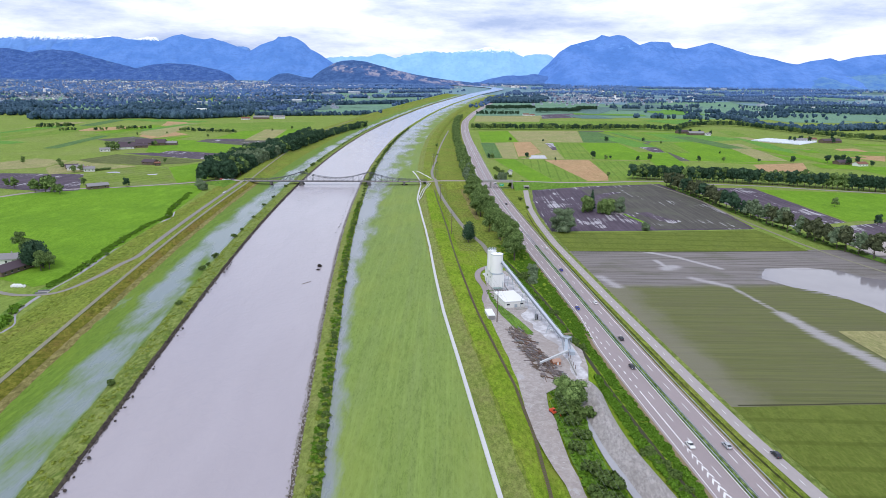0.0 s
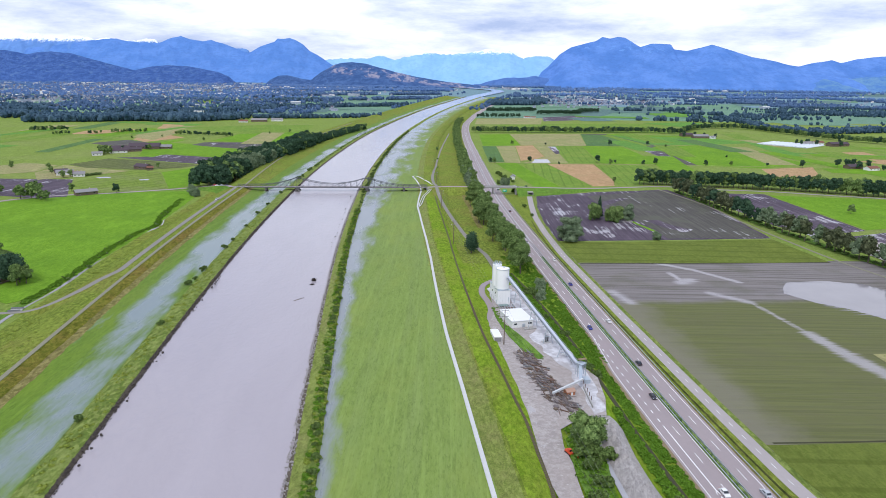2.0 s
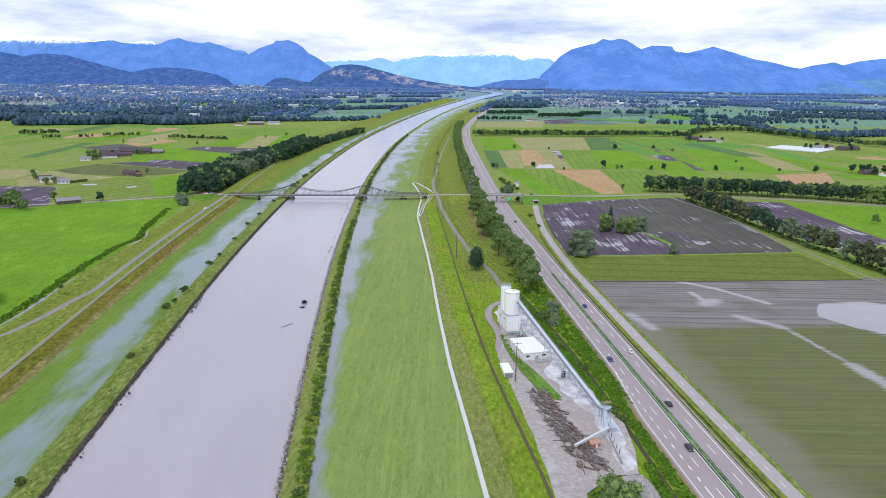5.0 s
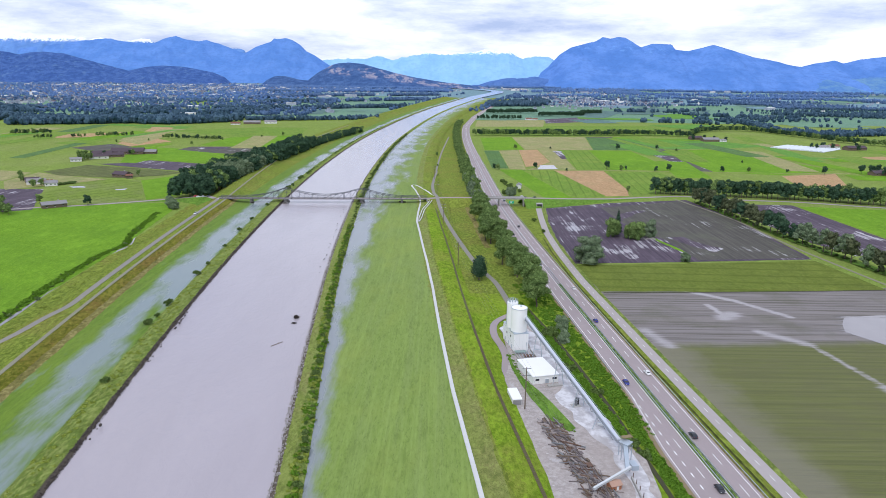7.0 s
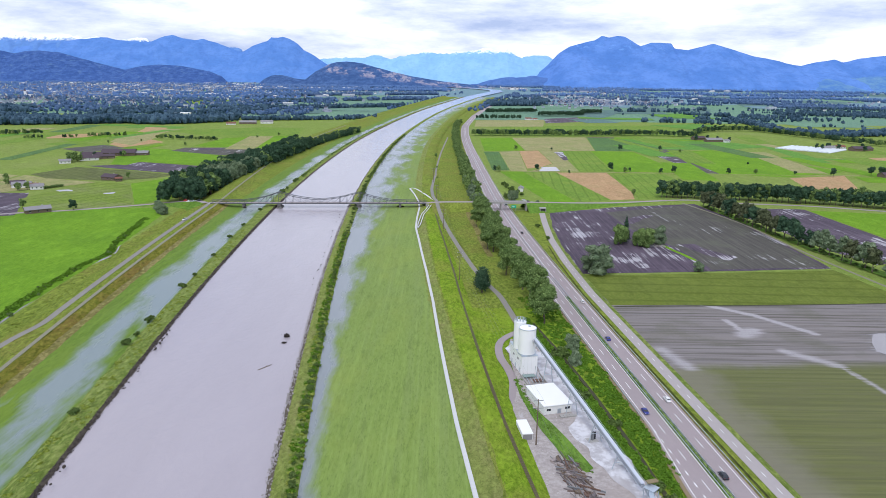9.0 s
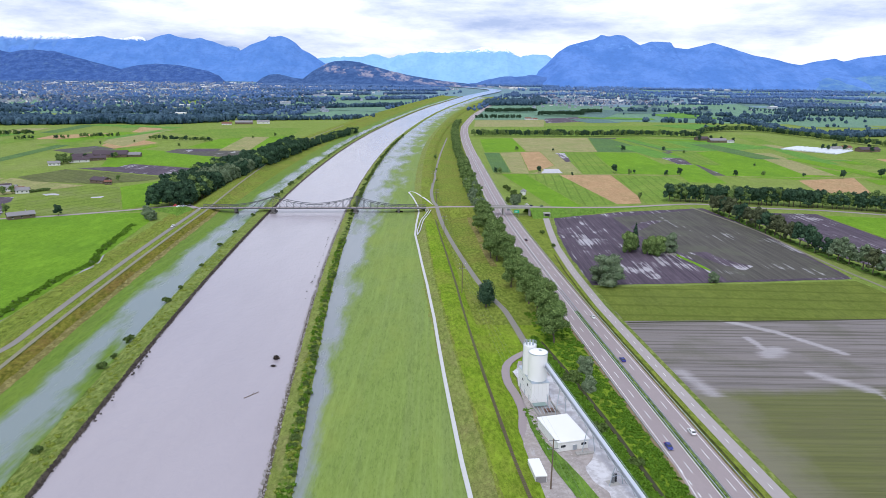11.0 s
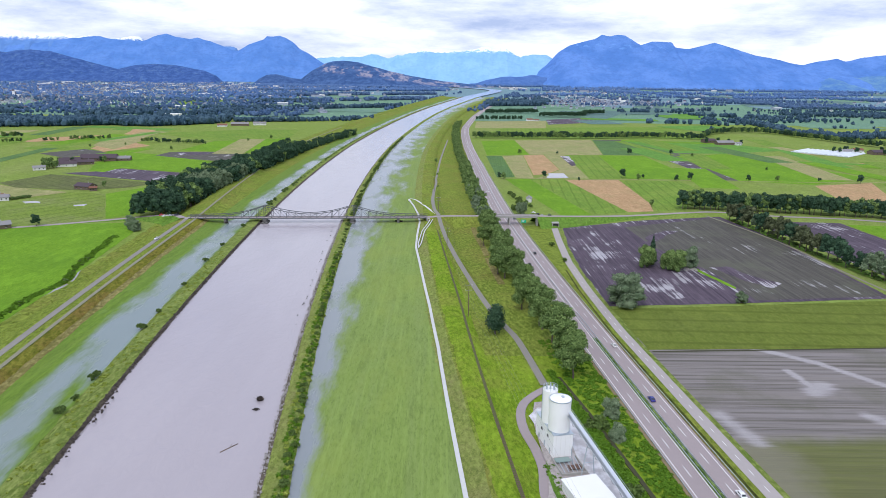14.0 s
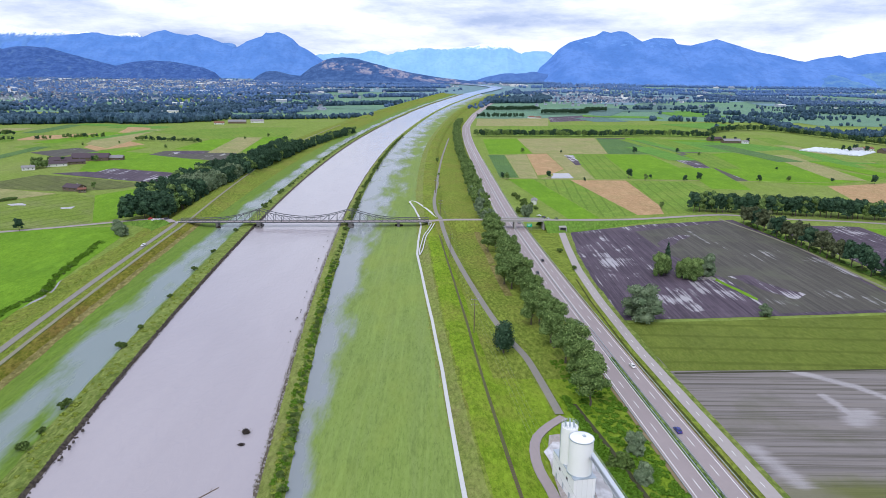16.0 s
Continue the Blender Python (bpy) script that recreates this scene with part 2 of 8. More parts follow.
def mesh_of(name, verts, faces, material, smooth=False):
    me = bpy.data.meshes.new(name)
    me.from_pydata(verts, [], faces)
    if material:
        me.materials.append(material)
    if smooth:
        me.polygons.foreach_set("use_smooth", [True] * len(me.polygons))
    me.update()
    return me


def ribbon(name, line, offsets, heights, material, y0=-300, y1=3300, fine=10.0, label="", thick=0.0, ripple=0.0, category="", wet=None, sway=0.0):
    """A strip of ground that follows a line; offsets and heights give its section."""
    ys = ys_between(y0, y1, fine)
    verts, faces, k = [], [], len(offsets)
    depth = [wet(o, y) for y in ys for o in offsets] if wet else []
    for y in ys:
        for o, h in zip(offsets, heights):
            o = o(y) if callable(o) else o
            h = h(y) if callable(h) else h
            x = line(y) + o
            dz = ripple * noise.noise((x * 0.13, y * 0.13, 3.0)) if ripple else 0
            x += sway * (noise.noise((y * 0.11, o * 0.1, 8.0)) + 0.6 * noise.noise((y * 0.37, o * 0.1, 9.0))) if sway else 0
            verts.append((x, y, h + dz + climb(y)))
    for i in range(len(ys) - 1):
        for j in range(k - 1):
            a = i * k + j
            faces.append((a, a + 1, a + k + 1, a + k))
    if thick:
        n0 = len(verts)
        verts += [(x, y, z - thick) for x, y, z in verts]
        for i in range(len(ys) - 1):
            for j, flip in ((0, False), (k - 1, True)):
                a = i * k + j
                q = (a, a + k, a + k + n0, a + n0)
                faces.append(q if not flip else q[::-1])
    ob = new(name, mesh_of(name, verts, faces, material, bool(ripple)))
    if wet:
        ob.data.attributes.new("wet", "FLOAT", "POINT").data.foreach_set("value", depth)
    return tagged(ob, label, category or name.split("_")[0], "", "structure")


# the one sheet of ground out to the foot of the mountains
gx = [-5200, -2600, -1300, -700, -400, -200, 0, 200, 400, 700, 1300, 2600, 5200]
gy = [-400, -100, 200, 500, 800, 1200, 1800, 2100] + list(range(2150, 5200, 50))
verts = [(x, y, PLAIN + climb(y)) for y in gy for x in gx]
faces = [(j * len(gx) + i, j * len(gx) + i + 1, (j + 1) * len(gx) + i + 1, (j + 1) * len(gx) + i) for j in range(len(gy) - 1) for i in range(len(gx) - 1)]
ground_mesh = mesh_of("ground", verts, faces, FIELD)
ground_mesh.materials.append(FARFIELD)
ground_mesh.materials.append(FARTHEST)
# farther rows take the haze-tinted greens
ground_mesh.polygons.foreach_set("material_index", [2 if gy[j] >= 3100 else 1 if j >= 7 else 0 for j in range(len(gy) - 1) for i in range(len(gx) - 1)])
tagged(new("ground", ground_mesh), "wide green valley floor of meadows and fields", "ground", "", "structure")

river_l = lambda y: river_x(y) - HALF
river_r = lambda y: river_x(y) + HALF
ribbon("water_river", river_x, [-HALF - 1, -HALF / 2, 0, HALF / 2, HALF + 1], [1.0] * 5, WATER, y1=4600, label="broad swollen river of muddy grey-lilac flood water", category="river")

# ---- banks, flood meadows and dykes along the river ----
n = Nodes("dark_riprap_stone", 0.95)
n.color(n.mix(n.noise(0.7, 6, 0.7), (0.05, 0.04, 0.03, 1), (0.15, 0.125, 0.095, 1))).bump(n.noise(0.9, 5), 0.8, 0.4)
RIPRAP = n.m
ribbon("bank_left_stones", river_l, [0.2, -0.6, -1.3], [0.6, 1.5, 2.2], RIPRAP, ripple=0.5, fine=4, label="dark riprap stones along the water's edge", category="bank")
ribbon("bank_left", river_l, [-1.1, -4.5, -8, -11.5], [2.15, 2.5, 2.0, 1.0], BANKGRASS, fine=3, ripple=0.4, label="grassy river bank with scattered bushes", category="bank")
ribbon("bank_right_stones", river_r, [-0.4, 0.9, 1.8], [0.6, 1.5, 2.1], RIPRAP, ripple=0.5, fine=4, label="pale stones along the water's edge", category="bank")
ribbon("bank_right_crest", river_r, [1.6, 3.4, 5.2], [2.05, 2.35, 2.4], SCRUB, ripple=0.4, fine=3, label="pale trodden grass on the crest of the bank", category="bank")
ribbon("bank_right", river_r, [5.0, 7.5, 9.6], [2.38, 2.2, 1.0], BANKGRASS, ripple=0.4, label="narrow overgrown bank between river and flooded meadow", category="bank")
flood_l = lambda o, y: float(np.clip(0.5 + (np.interp(y, [100, 200, 285, 330, 390, 480, 700, 900, 1300, 2000], [33, 31, 27, 28, 30, 31, 28, 25, 24, 22]) + o) / 10, -0.5, 0.86) - 0.75 * math.exp(-((y - 425 - (-o - 20) * 4) / 26) ** 2 - ((o + 17) / 5) ** 2)) * min(1.0, max(0.35, (-o - 9) / 4))
flood_r = lambda o, y: float(np.clip(0.5 + (np.interp(y, [100, 263, 396, 523, 649, 766, 905, 1175, 1800], [14.0, 13.8, 16.5, 22, 29, 34, 39, 44, 42]) - o) / np.interp(y, [100, 400, 700, 1000], [5, 10, 18, 40]), np.interp(y, [700, 1100], [-0.5, 0.22]), 1.0))
ribbon("flood_meadow_left", river_l, [-11.0, -13, -16, -19, -22, -25, -28, -31, -34, -37, -40], [1.1] * 8 + [1.15, 1.3, 1.5], SHORE, label="green shore meadow half under shallow flood water", category="meadow", wet=flood_l)
ribbon("flood_meadow_right", river_r, [9.4, 11, 13, 15, 17, 19, 22, 26, 30, 35, 40, 45, 50, 55, 60, 62.2], [1.1] * 12 + [1.15, 1.2, 1.3, 1.5], MEADOW, label="pale green flooded meadow, streaked along the river", category="meadow", wet=flood_r)
# left dyke with a road on its crest
dyke_out = lambda y: np.interp(y, [0, 700, 1300, 2000, 5000], [0, -4, -36, -40, -40])
left_dyke = lambda y: river_l(y) + dyke_out(y)
ribbon("dyke_left_foot_far", river_l, [-36, lambda y: -38.8 + dyke_out(y)], [1.2, 1.95], OLIVE, y0=735, ripple=0.2, label="yellowish grass slope between dyke and shore", category="dyke")
ribbon("dyke_left_face_far", left_dyke, [-38.4, -42.0, -46.2], [1.9, 2.75, 4.95], OLIVE, y0=735, ripple=0.2, label="tussocky river side of the far dyke", category="dyke")
ribbon("dyke_left_foot", river_l, [-36, lambda y: -38.8 + dyke_out(y)], [1.2, 1.95], SHORE, y1=735, fine=3, sway=0.8, ripple=0.2, label="green foot of the dyke", category="dyke")
ribbon("dyke_left_strip", left_dyke, [-38.4, -40.2, -42.0], [1.9, 2.3, 2.75], TANGRASS, y1=735, sway=0.8, ripple=0.2, fine=3, label="strip of dry tan grass along the dyke", category="dyke")
ribbon("dyke_left_face", left_dyke, [-41.7, -43.8, -46.2, -47.4], [2.7, 3.9, 4.93, 4.7], DRYBANK, y1=735, sway=0.8, ripple=0.25, fine=3, label="olive-brown grass on the river side of the dyke", category="dyke")
ribbon("dyke_left", left_dyke, [-46.0, -49.2, -53, -59, -67, -75, -84], [4.9, 5.0, 4.65, 4.55, 1.5, -2.3, PLAIN + 0.03], OLIVE, ripple=0.25, fine=5, label="tussocky grass dyke with a track on its crest", category="dyke")
ribbon("track_left_dyke", left_dyke, [-46.3, -48.3], [5.14, 5.14], WORNTRACK, thick=0.3, y1=1700, label="pale gravel track on the crest of the dyke", category="track")
ribbon("road_left_dyke", left_dyke, [-53.0, -56.4], [4.86, 4.86], DYKEROAD, thick=0.4, y0=424, y1=716, fine=5, label="narrow grey road on the landward side of the dyke", category="road")
# right dyke, with the old field railway on its crest
track_in = lambda y: float(np.interp(y, [0, 170, 266, 325, 389, 457, 513, 600, 640, 677, 725, 757, 798, 826], [59.6, 59.9, 60.5, 60.4, 61.7, 63.4, 63.4, 61.6, 60.3, 62.0, 65.0, 64.3, 60.2, 56.2]))
ribbon("track_right", river_r, [lambda y: track_in(y), lambda y: track_in(y) + 1.45], [1.86, 1.86], TRACKGREY, thick=0.6, y0=-300, y1=826, fine=4, label="pale concrete track along the foot of the dyke", category="track")
squeeze = lambda y: float(np.interp(y, [0, 100, 170, 215, 241, 270], [-13, -10.5, -7, -3.5, -1.5, 0]))
slip_edge = lambda y: float(np.interp(y, [-100, 120, 290, 330], [-13.5, -12.6, -11.8, -8.9]))
land_edge = lambda y: road_x(y) + slip_edge(y) - 1.0 - river_r(y)
yard_top = lambda y: np.interp(y, [480, 560, 700, 5000], [0.05, -0.4, -1.6, -1.8])
ribbon("dyke_right_scrub", river_r, [60.4, 61.8, 66, 69.4], [0.9, 1.42, 1.7, 2.38], SCRUB, sway=0.8, ripple=0.25, fine=3, label="trodden grey-olive grass beside the concrete track", category="dyke")
ribbon("dyke_right_strip", river_r, [69.2, 70.4, 71.6], [2.36, 2.5, 2.3], OLIVE, sway=0.8, ripple=0.25, fine=3, label="thin strip of yellowish grass", category="dyke")
ribbon("dyke_right", river_r, [70.2, lambda y: 75 + 0.4 * squeeze(y), lambda y: 79 + 0.8 * squeeze(y), lambda y: 82 + squeeze(y), lambda y: 85 + squeeze(y)], [2.5, 2.7, 2.0, 1.2, lambda y: yard_top(y)], DYKEGREEN, y1=735, ripple=0.3, label="low green dyke beside the flooded meadow", category="dyke")
ribbon("dyke_right_far", river_r, [70.2, 75, 79, 82, 85], [2.5, 2.7, 2.0, 1.2, lambda y: yard_top(y)], OLIVE, y0=735, ripple=0.3, label="yellowish grass dyke towards the far bend", category="dyke")
ribbon("ground_right_strip", river_r, [lambda y: 84.6 + squeeze(y), lambda y: 85 + (land_edge(y) - 85) * 0.4, lambda y: 85 + (land_edge(y) - 85) * 0.75, lambda y: land_edge(y) + 1],
       [lambda y: yard_top(y) + 0.02, lambda y: yard_top(y), lambda y: yard_top(y), PLAIN], DYKEGREEN, y1=452, ripple=0.3, label="rough green strip between dyke and motorway", category="verge")
ribbon("ground_right_strip_far", river_r, [lambda y: 84.6 + squeeze(y), lambda y: 85 + (land_edge(y) - 85) * 0.4, lambda y: 85 + (land_edge(y) - 85) * 0.75, lambda y: land_edge(y) + 1],
       [lambda y: yard_top(y) + 0.02, lambda y: yard_top(y), lambda y: yard_top(y), PLAIN], OLIVE, y0=452, ripple=0.3, label="yellowish rough grass between dyke and motorway", category="verge")

TAN_EARTH = plain("dry_tan_earth", (0.24, 0.19, 0.11, 1), 0.95, 0, 0.3, 0.5)

# ---- motorway ----
IN, MID, OUT = 1.35, 4.65, 7.75
ribbon("motorway_west", road_x, [-8.9, -1.0], [PLAIN + 0.35, PLAIN + 0.35], ASPHALT, thick=0.4, y1=2960, label="grey motorway carriageway with white lane lines", category="motorway")
ribbon("motorway_east", road_x, [1.0, 8.9], [PLAIN + 0.35, PLAIN + 0.35], ASPHALT, thick=0.4, y1=2960, label="grey motorway carriageway with white lane lines", category="motorway")
ribbon("median_strip", road_x, [-1.1, -0.6, 0.6, 1.1], [PLAIN + 0.3, PLAIN + 0.45, PLAIN + 0.45, PLAIN + 0.3], VERGE, y1=480, label="green planted median of the motorway", category="median")
ribbon("median_paved", road_x, [-1.1, 1.1], [PLAIN + 0.345, PLAIN + 0.345], ASPHALT, y0=480, y1=2960, label="paved crossing between the carriageways", category="median")
side_off = lambda y: float(np.interp(y, [-300, 100, 177, 213, 276, 366, 491, 560, 622, 680, 736], [32, 21.5, 17.2, 15.2, 14.5, 13.6, 13.6, 16, 20, 27, 34.5]))
ribbon("verge_east", road_x, [8.7, 11, lambda y: side_off(y) + 0.3], [PLAIN + 0.25, PLAIN + 0.1, PLAIN + 0.15], OLIVE, y1=735, label="grass verge with a guard rail", category="verge")
ribbon("verge_dry_edge", road_x, [8.75, 9.7], [PLAIN + 0.32, PLAIN + 0.25], TANGRASS, y0=60, y1=640, label="dry grass along the hard shoulder", category="verge")
ribbon("verge_ditch", road_x, [lambda y: side_off(y) - 3.1, lambda y: side_off(y) - 2.2], [PLAIN + 0.2, PLAIN + 0.19], SEDGE, y0=60, y1=600, label="dark sedge in the hollow of the verge", category="verge")
ribbon("road_side", road_x, [side_off, lambda y: side_off(y) + 5.3], [PLAIN + 0.22, PLAIN + 0.22], COUNTRYROAD, y1=735, thick=0.3, label="grey country road beside the motorway", category="road")
ribbon("verge_side", road_x, [lambda y: side_off(y) + 5.1, lambda y: side_off(y) + 8.5], [PLAIN + 0.18, PLAIN + 0.03], BANKGRASS, y1=735, label="green verge along the fields", category="verge")


ribbon("verge_earth", road_x, [lambda y: slip_edge(y) - 1.7, lambda y: slip_edge(y) + 0.1], [PLAIN + 0.62, PLAIN + 0.33], TAN_EARTH, 0, 520, 6.0, label="strip of dry tan earth below the guard rail", category="verge")


# ---- far mountains: ridges of folded rock and forest ----
def mountain(name, y, summits, depth, material, label, rough=0.3, seed=0.0, jag=0.05, steps=170):
    """A range: a ridge from summit to summit, its front falling to the plain in spurs and gullies."""
    xs, hs = [p[0] for p in summits], [p[1] for p in summits]
    x0, x1, nx, ny = xs[0], xs[-1], steps, 30
    verts, faces = [], []
    for j in range(ny + 1):
        v = j / ny
        for i in range(nx + 1):
            x = x0 + (x1 - x0) * i / nx
            end = min(1.0, (x - x0) / 160 + 0.15, (x1 - x) / 160 + 0.15)
            ridge = (float(np.interp(x, xs, hs)) - PLAIN) * end
            ridge *= 1 + jag * noise.fractal((x * 0.012, seed, 1.0), 0.75, 2.1, 5)
            spur = noise.ridged_multi_fractal((x * 0.0045 + v * 0.7, v * 1.2 + seed, seed * 3.1), 0.9, 2.1, 6, 1.0, 2.0) - 1.0
            bend = v ** (1.05 + 0.3 * noise.noise((x * 0.003, seed, 7.0)))
            z = PLAIN - 1 + ridge * bend * (1 + rough * spur * (1 - v) ** 0.7)
            verts.append((x, y - depth * (1 - v) + depth * 0.10 * spur * (1 - v), z))
    k = nx + 1
    for j in range(ny):
        for i in range(nx):
            a = j * k + i
            faces.append((a, a + 1, a + k + 1, a + k))
    return tagged(new(name, mesh_of(name, verts, faces, material, True)), label, "mountain", "", "structure")


def far_rock(name, low, high, snow=None, snow_from=900.0, patch=0.006, bare=None, bare_from=0.0, veil=0.3, cliffs=None):
    """Forest, pasture, rock and snow of a far slope, in colours already tinted by haze."""
    n = Nodes(name, 0.95, 0, 0.03)
    col = n.mix(n.step(n.noise(patch, 6, 0.62, (1, 1, 1.6)), 0.36, 0.64), low, high)
    col = n.mix(n.math("MULTIPLY", n.step(n.noise(patch * 5, 7, 0.72, (1, 1, 1.6)), 0.46, 0.62), veil), col, tuple(c * 0.72 for c in low[:3]) + (1,))
    if bare:
        up = n.math("ADD", n.axis("Z"), n.math("MULTIPLY", n.noise(0.02, 6, 0.7), 90.0))
        rock = n.math("MULTIPLY", n.step(up, bare_from, bare_from + 12), n.step(n.noise(0.022, 6, 0.68, (1, 1, 2.5)), 0.56, 0.64))
        col = n.mix(n.math("MULTIPLY", rock, 0.8), col, bare)
    if cliffs:
        face = n.step(n.noise(0.014, 6, 0.66, (1, 1, 1.2)), 0.48, 0.54)
        band = n.math("ADD", n.axis("Z"), n.math("MULTIPLY", n.axis("X"), 0.11))
        face = n.math("MULTIPLY", face, n.math("MULTIPLY", n.step(band, 48.0, 62.0), n.math("SUBTRACT", 1.0, n.step(band, 104.0, 116.0))))
        col = n.mix(n.math("MULTIPLY", face, n.step(n.noise(0.06, 5, 0.7), 0.36, 0.56)), col, cliffs)
    if snow:
        up = n.math("ADD", n.axis("Z"), n.math("MULTIPLY", n.noise(0.035, 8, 0.82), 150.0))
        col = n.mix(n.step(up, snow_from + 32, snow_from + 50), col, snow)
    return n.color(col).bump(n.noise(patch * 3, 7, 0.62, (1, 1, 0.6)), 0.35, 22).m


# the haze of distance is painted into these blue base colours
BLUE_FAR = far_rock("haze_tinted_snow_range", (0.125, 0.255, 0.56, 1), (0.15, 0.295, 0.62, 1), (0.84, 0.88, 0.95, 1), 358)
BLUE_LEFT = far_rock("haze_blue_forest_range", (0.100, 0.225, 0.55, 1), (0.130, 0.265, 0.61, 1), None, 0, 0.008)
BLUE_MID = far_rock("haze_blue_massif", (0.090, 0.205, 0.52, 1), (0.130, 0.260, 0.61, 1), None, 440, 0.006, (0.16, 0.32, 0.66, 1), 340)
BLUE_PALE = far_rock("haze_pale_range", (0.25, 0.47, 0.80, 1), (0.30, 0.53, 0.86, 1), (0.88, 0.94, 1.0, 1), 318)
HILL = far_rock("haze_blue_forest_hill", (0.044, 0.098, 0.285, 1), (0.082, 0.155, 0.385, 1), None, 0, 0.03, (0.105, 0.185, 0.36, 1), 40, 0.75)
ROCKHILL = far_rock("haze_blue_cliff_hill", (0.044, 0.094, 0.235, 1), (0.085, 0.155, 0.33, 1), None, 0, 0.03, None, 0, 0.75, cliffs=(0.30, 0.29, 0.37, 1))
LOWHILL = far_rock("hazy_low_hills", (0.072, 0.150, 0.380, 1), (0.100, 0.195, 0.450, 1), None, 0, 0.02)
SLOPE = far_rock("haze_blue_foothill_meadows", (0.085, 0.20, 0.47, 1), (0.15, 0.29, 0.46, 1), None, 0, 0.012)
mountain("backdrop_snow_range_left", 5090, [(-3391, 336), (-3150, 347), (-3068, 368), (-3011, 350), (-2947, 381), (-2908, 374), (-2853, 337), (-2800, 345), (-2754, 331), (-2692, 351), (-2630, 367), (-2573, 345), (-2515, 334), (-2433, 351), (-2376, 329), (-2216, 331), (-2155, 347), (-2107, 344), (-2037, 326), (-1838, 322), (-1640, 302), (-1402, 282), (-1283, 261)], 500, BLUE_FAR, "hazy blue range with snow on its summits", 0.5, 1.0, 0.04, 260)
mountain("backdrop_range_left", 5000, [(-3338, 284), (-3101, 291), (-2908, 271), (-2749, 289), (-2509, 326), (-2312, 342), (-2255, 326), (-2158, 316), (-2021, 315), (-1920, 354), (-1864, 367), (-1803, 344), (-1706, 331), (-1655, 341), (-1570, 318), (-1455, 278), (-1340, 238), (-1225, 164)], 480, BLUE_LEFT, "haze-blue forested mountain range", 0.35, 2.0, 0.012, 240)
mountain("backdrop_table_mountain", 4950, [(-1980, 16), (-1810, 22), (-1605, 146), (-1443, 228), (-1364, 263), (-1303, 297), (-1244, 317), (-1197, 332), (-1173, 357), (-1127, 352), (-1088, 360), (-1049, 349), (-992, 317), (-955, 276), (-898, 247), (-840, 211), (-791, 181), (-667, 123), (-511, 42), (-341, 36)], 420, BLUE_LEFT, "haze-blue table-shaped mountain with a steep flank", 0.3, 2.6, 0.008, 150)
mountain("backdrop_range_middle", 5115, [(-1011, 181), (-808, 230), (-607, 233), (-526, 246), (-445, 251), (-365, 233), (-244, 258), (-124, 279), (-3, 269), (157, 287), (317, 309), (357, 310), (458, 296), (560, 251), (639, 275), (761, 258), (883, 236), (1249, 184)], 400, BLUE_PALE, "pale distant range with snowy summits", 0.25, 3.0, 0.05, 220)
mountain("backdrop_range_right", 4950, [(302, 51), (472, 57), (644, 135), (719, 197), (792, 280), (867, 326), (962, 353), (1038, 373), (1082, 401), (1133, 389), (1190, 401), (1237, 398), (1289, 369), (1350, 337), (1425, 360), (1561, 359), (1584, 326), (1682, 316), (1776, 340), (1851, 361), (1931, 338), (2011, 317), (2132, 282), (2290, 258), (2411, 230), (2470, 223), (2564, 247), (2697, 268), (2758, 250), (2870, 278), (3014, 295), (3516, 347), (3686, 341)], 620, BLUE_MID, "broad haze-blue mountain with a summit ridge", 0.35, 4.0, 0.008, 300)
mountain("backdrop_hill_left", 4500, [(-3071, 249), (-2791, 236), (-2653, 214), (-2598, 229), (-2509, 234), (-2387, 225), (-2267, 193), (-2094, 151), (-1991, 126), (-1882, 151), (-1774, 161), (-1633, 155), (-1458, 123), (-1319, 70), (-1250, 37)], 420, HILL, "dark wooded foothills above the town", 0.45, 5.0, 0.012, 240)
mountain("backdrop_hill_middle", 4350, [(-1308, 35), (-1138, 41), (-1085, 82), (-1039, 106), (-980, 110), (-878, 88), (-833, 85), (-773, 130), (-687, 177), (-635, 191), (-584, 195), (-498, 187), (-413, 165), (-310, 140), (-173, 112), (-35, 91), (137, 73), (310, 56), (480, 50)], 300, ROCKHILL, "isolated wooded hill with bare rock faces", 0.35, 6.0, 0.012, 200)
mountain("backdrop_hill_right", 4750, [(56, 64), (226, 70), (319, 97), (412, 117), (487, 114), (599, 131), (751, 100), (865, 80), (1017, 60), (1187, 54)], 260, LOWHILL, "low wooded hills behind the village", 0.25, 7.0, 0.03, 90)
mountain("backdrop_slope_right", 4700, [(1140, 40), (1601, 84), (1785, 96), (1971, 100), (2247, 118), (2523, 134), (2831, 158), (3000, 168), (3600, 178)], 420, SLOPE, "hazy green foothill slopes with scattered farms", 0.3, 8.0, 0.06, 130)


# ---- builders ----
def thing(name, at, label, category, group="", turn=0.0, scale=1.0, kind=""):
    ob = new(name)
    ob.empty_display_size = 0.5
    ob.matrix_basis = Matrix.Translation(at) @ Matrix.Rotation(turn, 4, "Z") @ Matrix.Scale(scale, 4)
    return tagged(ob, label, category, group, kind)


def part(name, bm, material, parent, label="", smooth=False):
    """Links a bmesh, or a mesh that already exists, as one mesh object under a thing or a part."""
    if isinstance(bm, bpy.types.Mesh):
        me = bm
    else:
        me = bpy.data.meshes.new(name)
        bm.to_mesh(me)
        bm.free()
        if material:
            me.materials.append(material)
        if smooth:
            me.polygons.foreach_set("use_smooth", [len(p.vertices) <= 4 for p in me.polygons])
            me.set_sharp_from_angle(angle=0.7)
    ob = new(name, me)
    ob.parent = parent
    return tagged(ob, label)


def solid(name, bm, material, label, category, group="", kind="", smooth=False):
    ob = part(name, bm, material, None, label, smooth)
    return tagged(ob, label, category, group, kind)


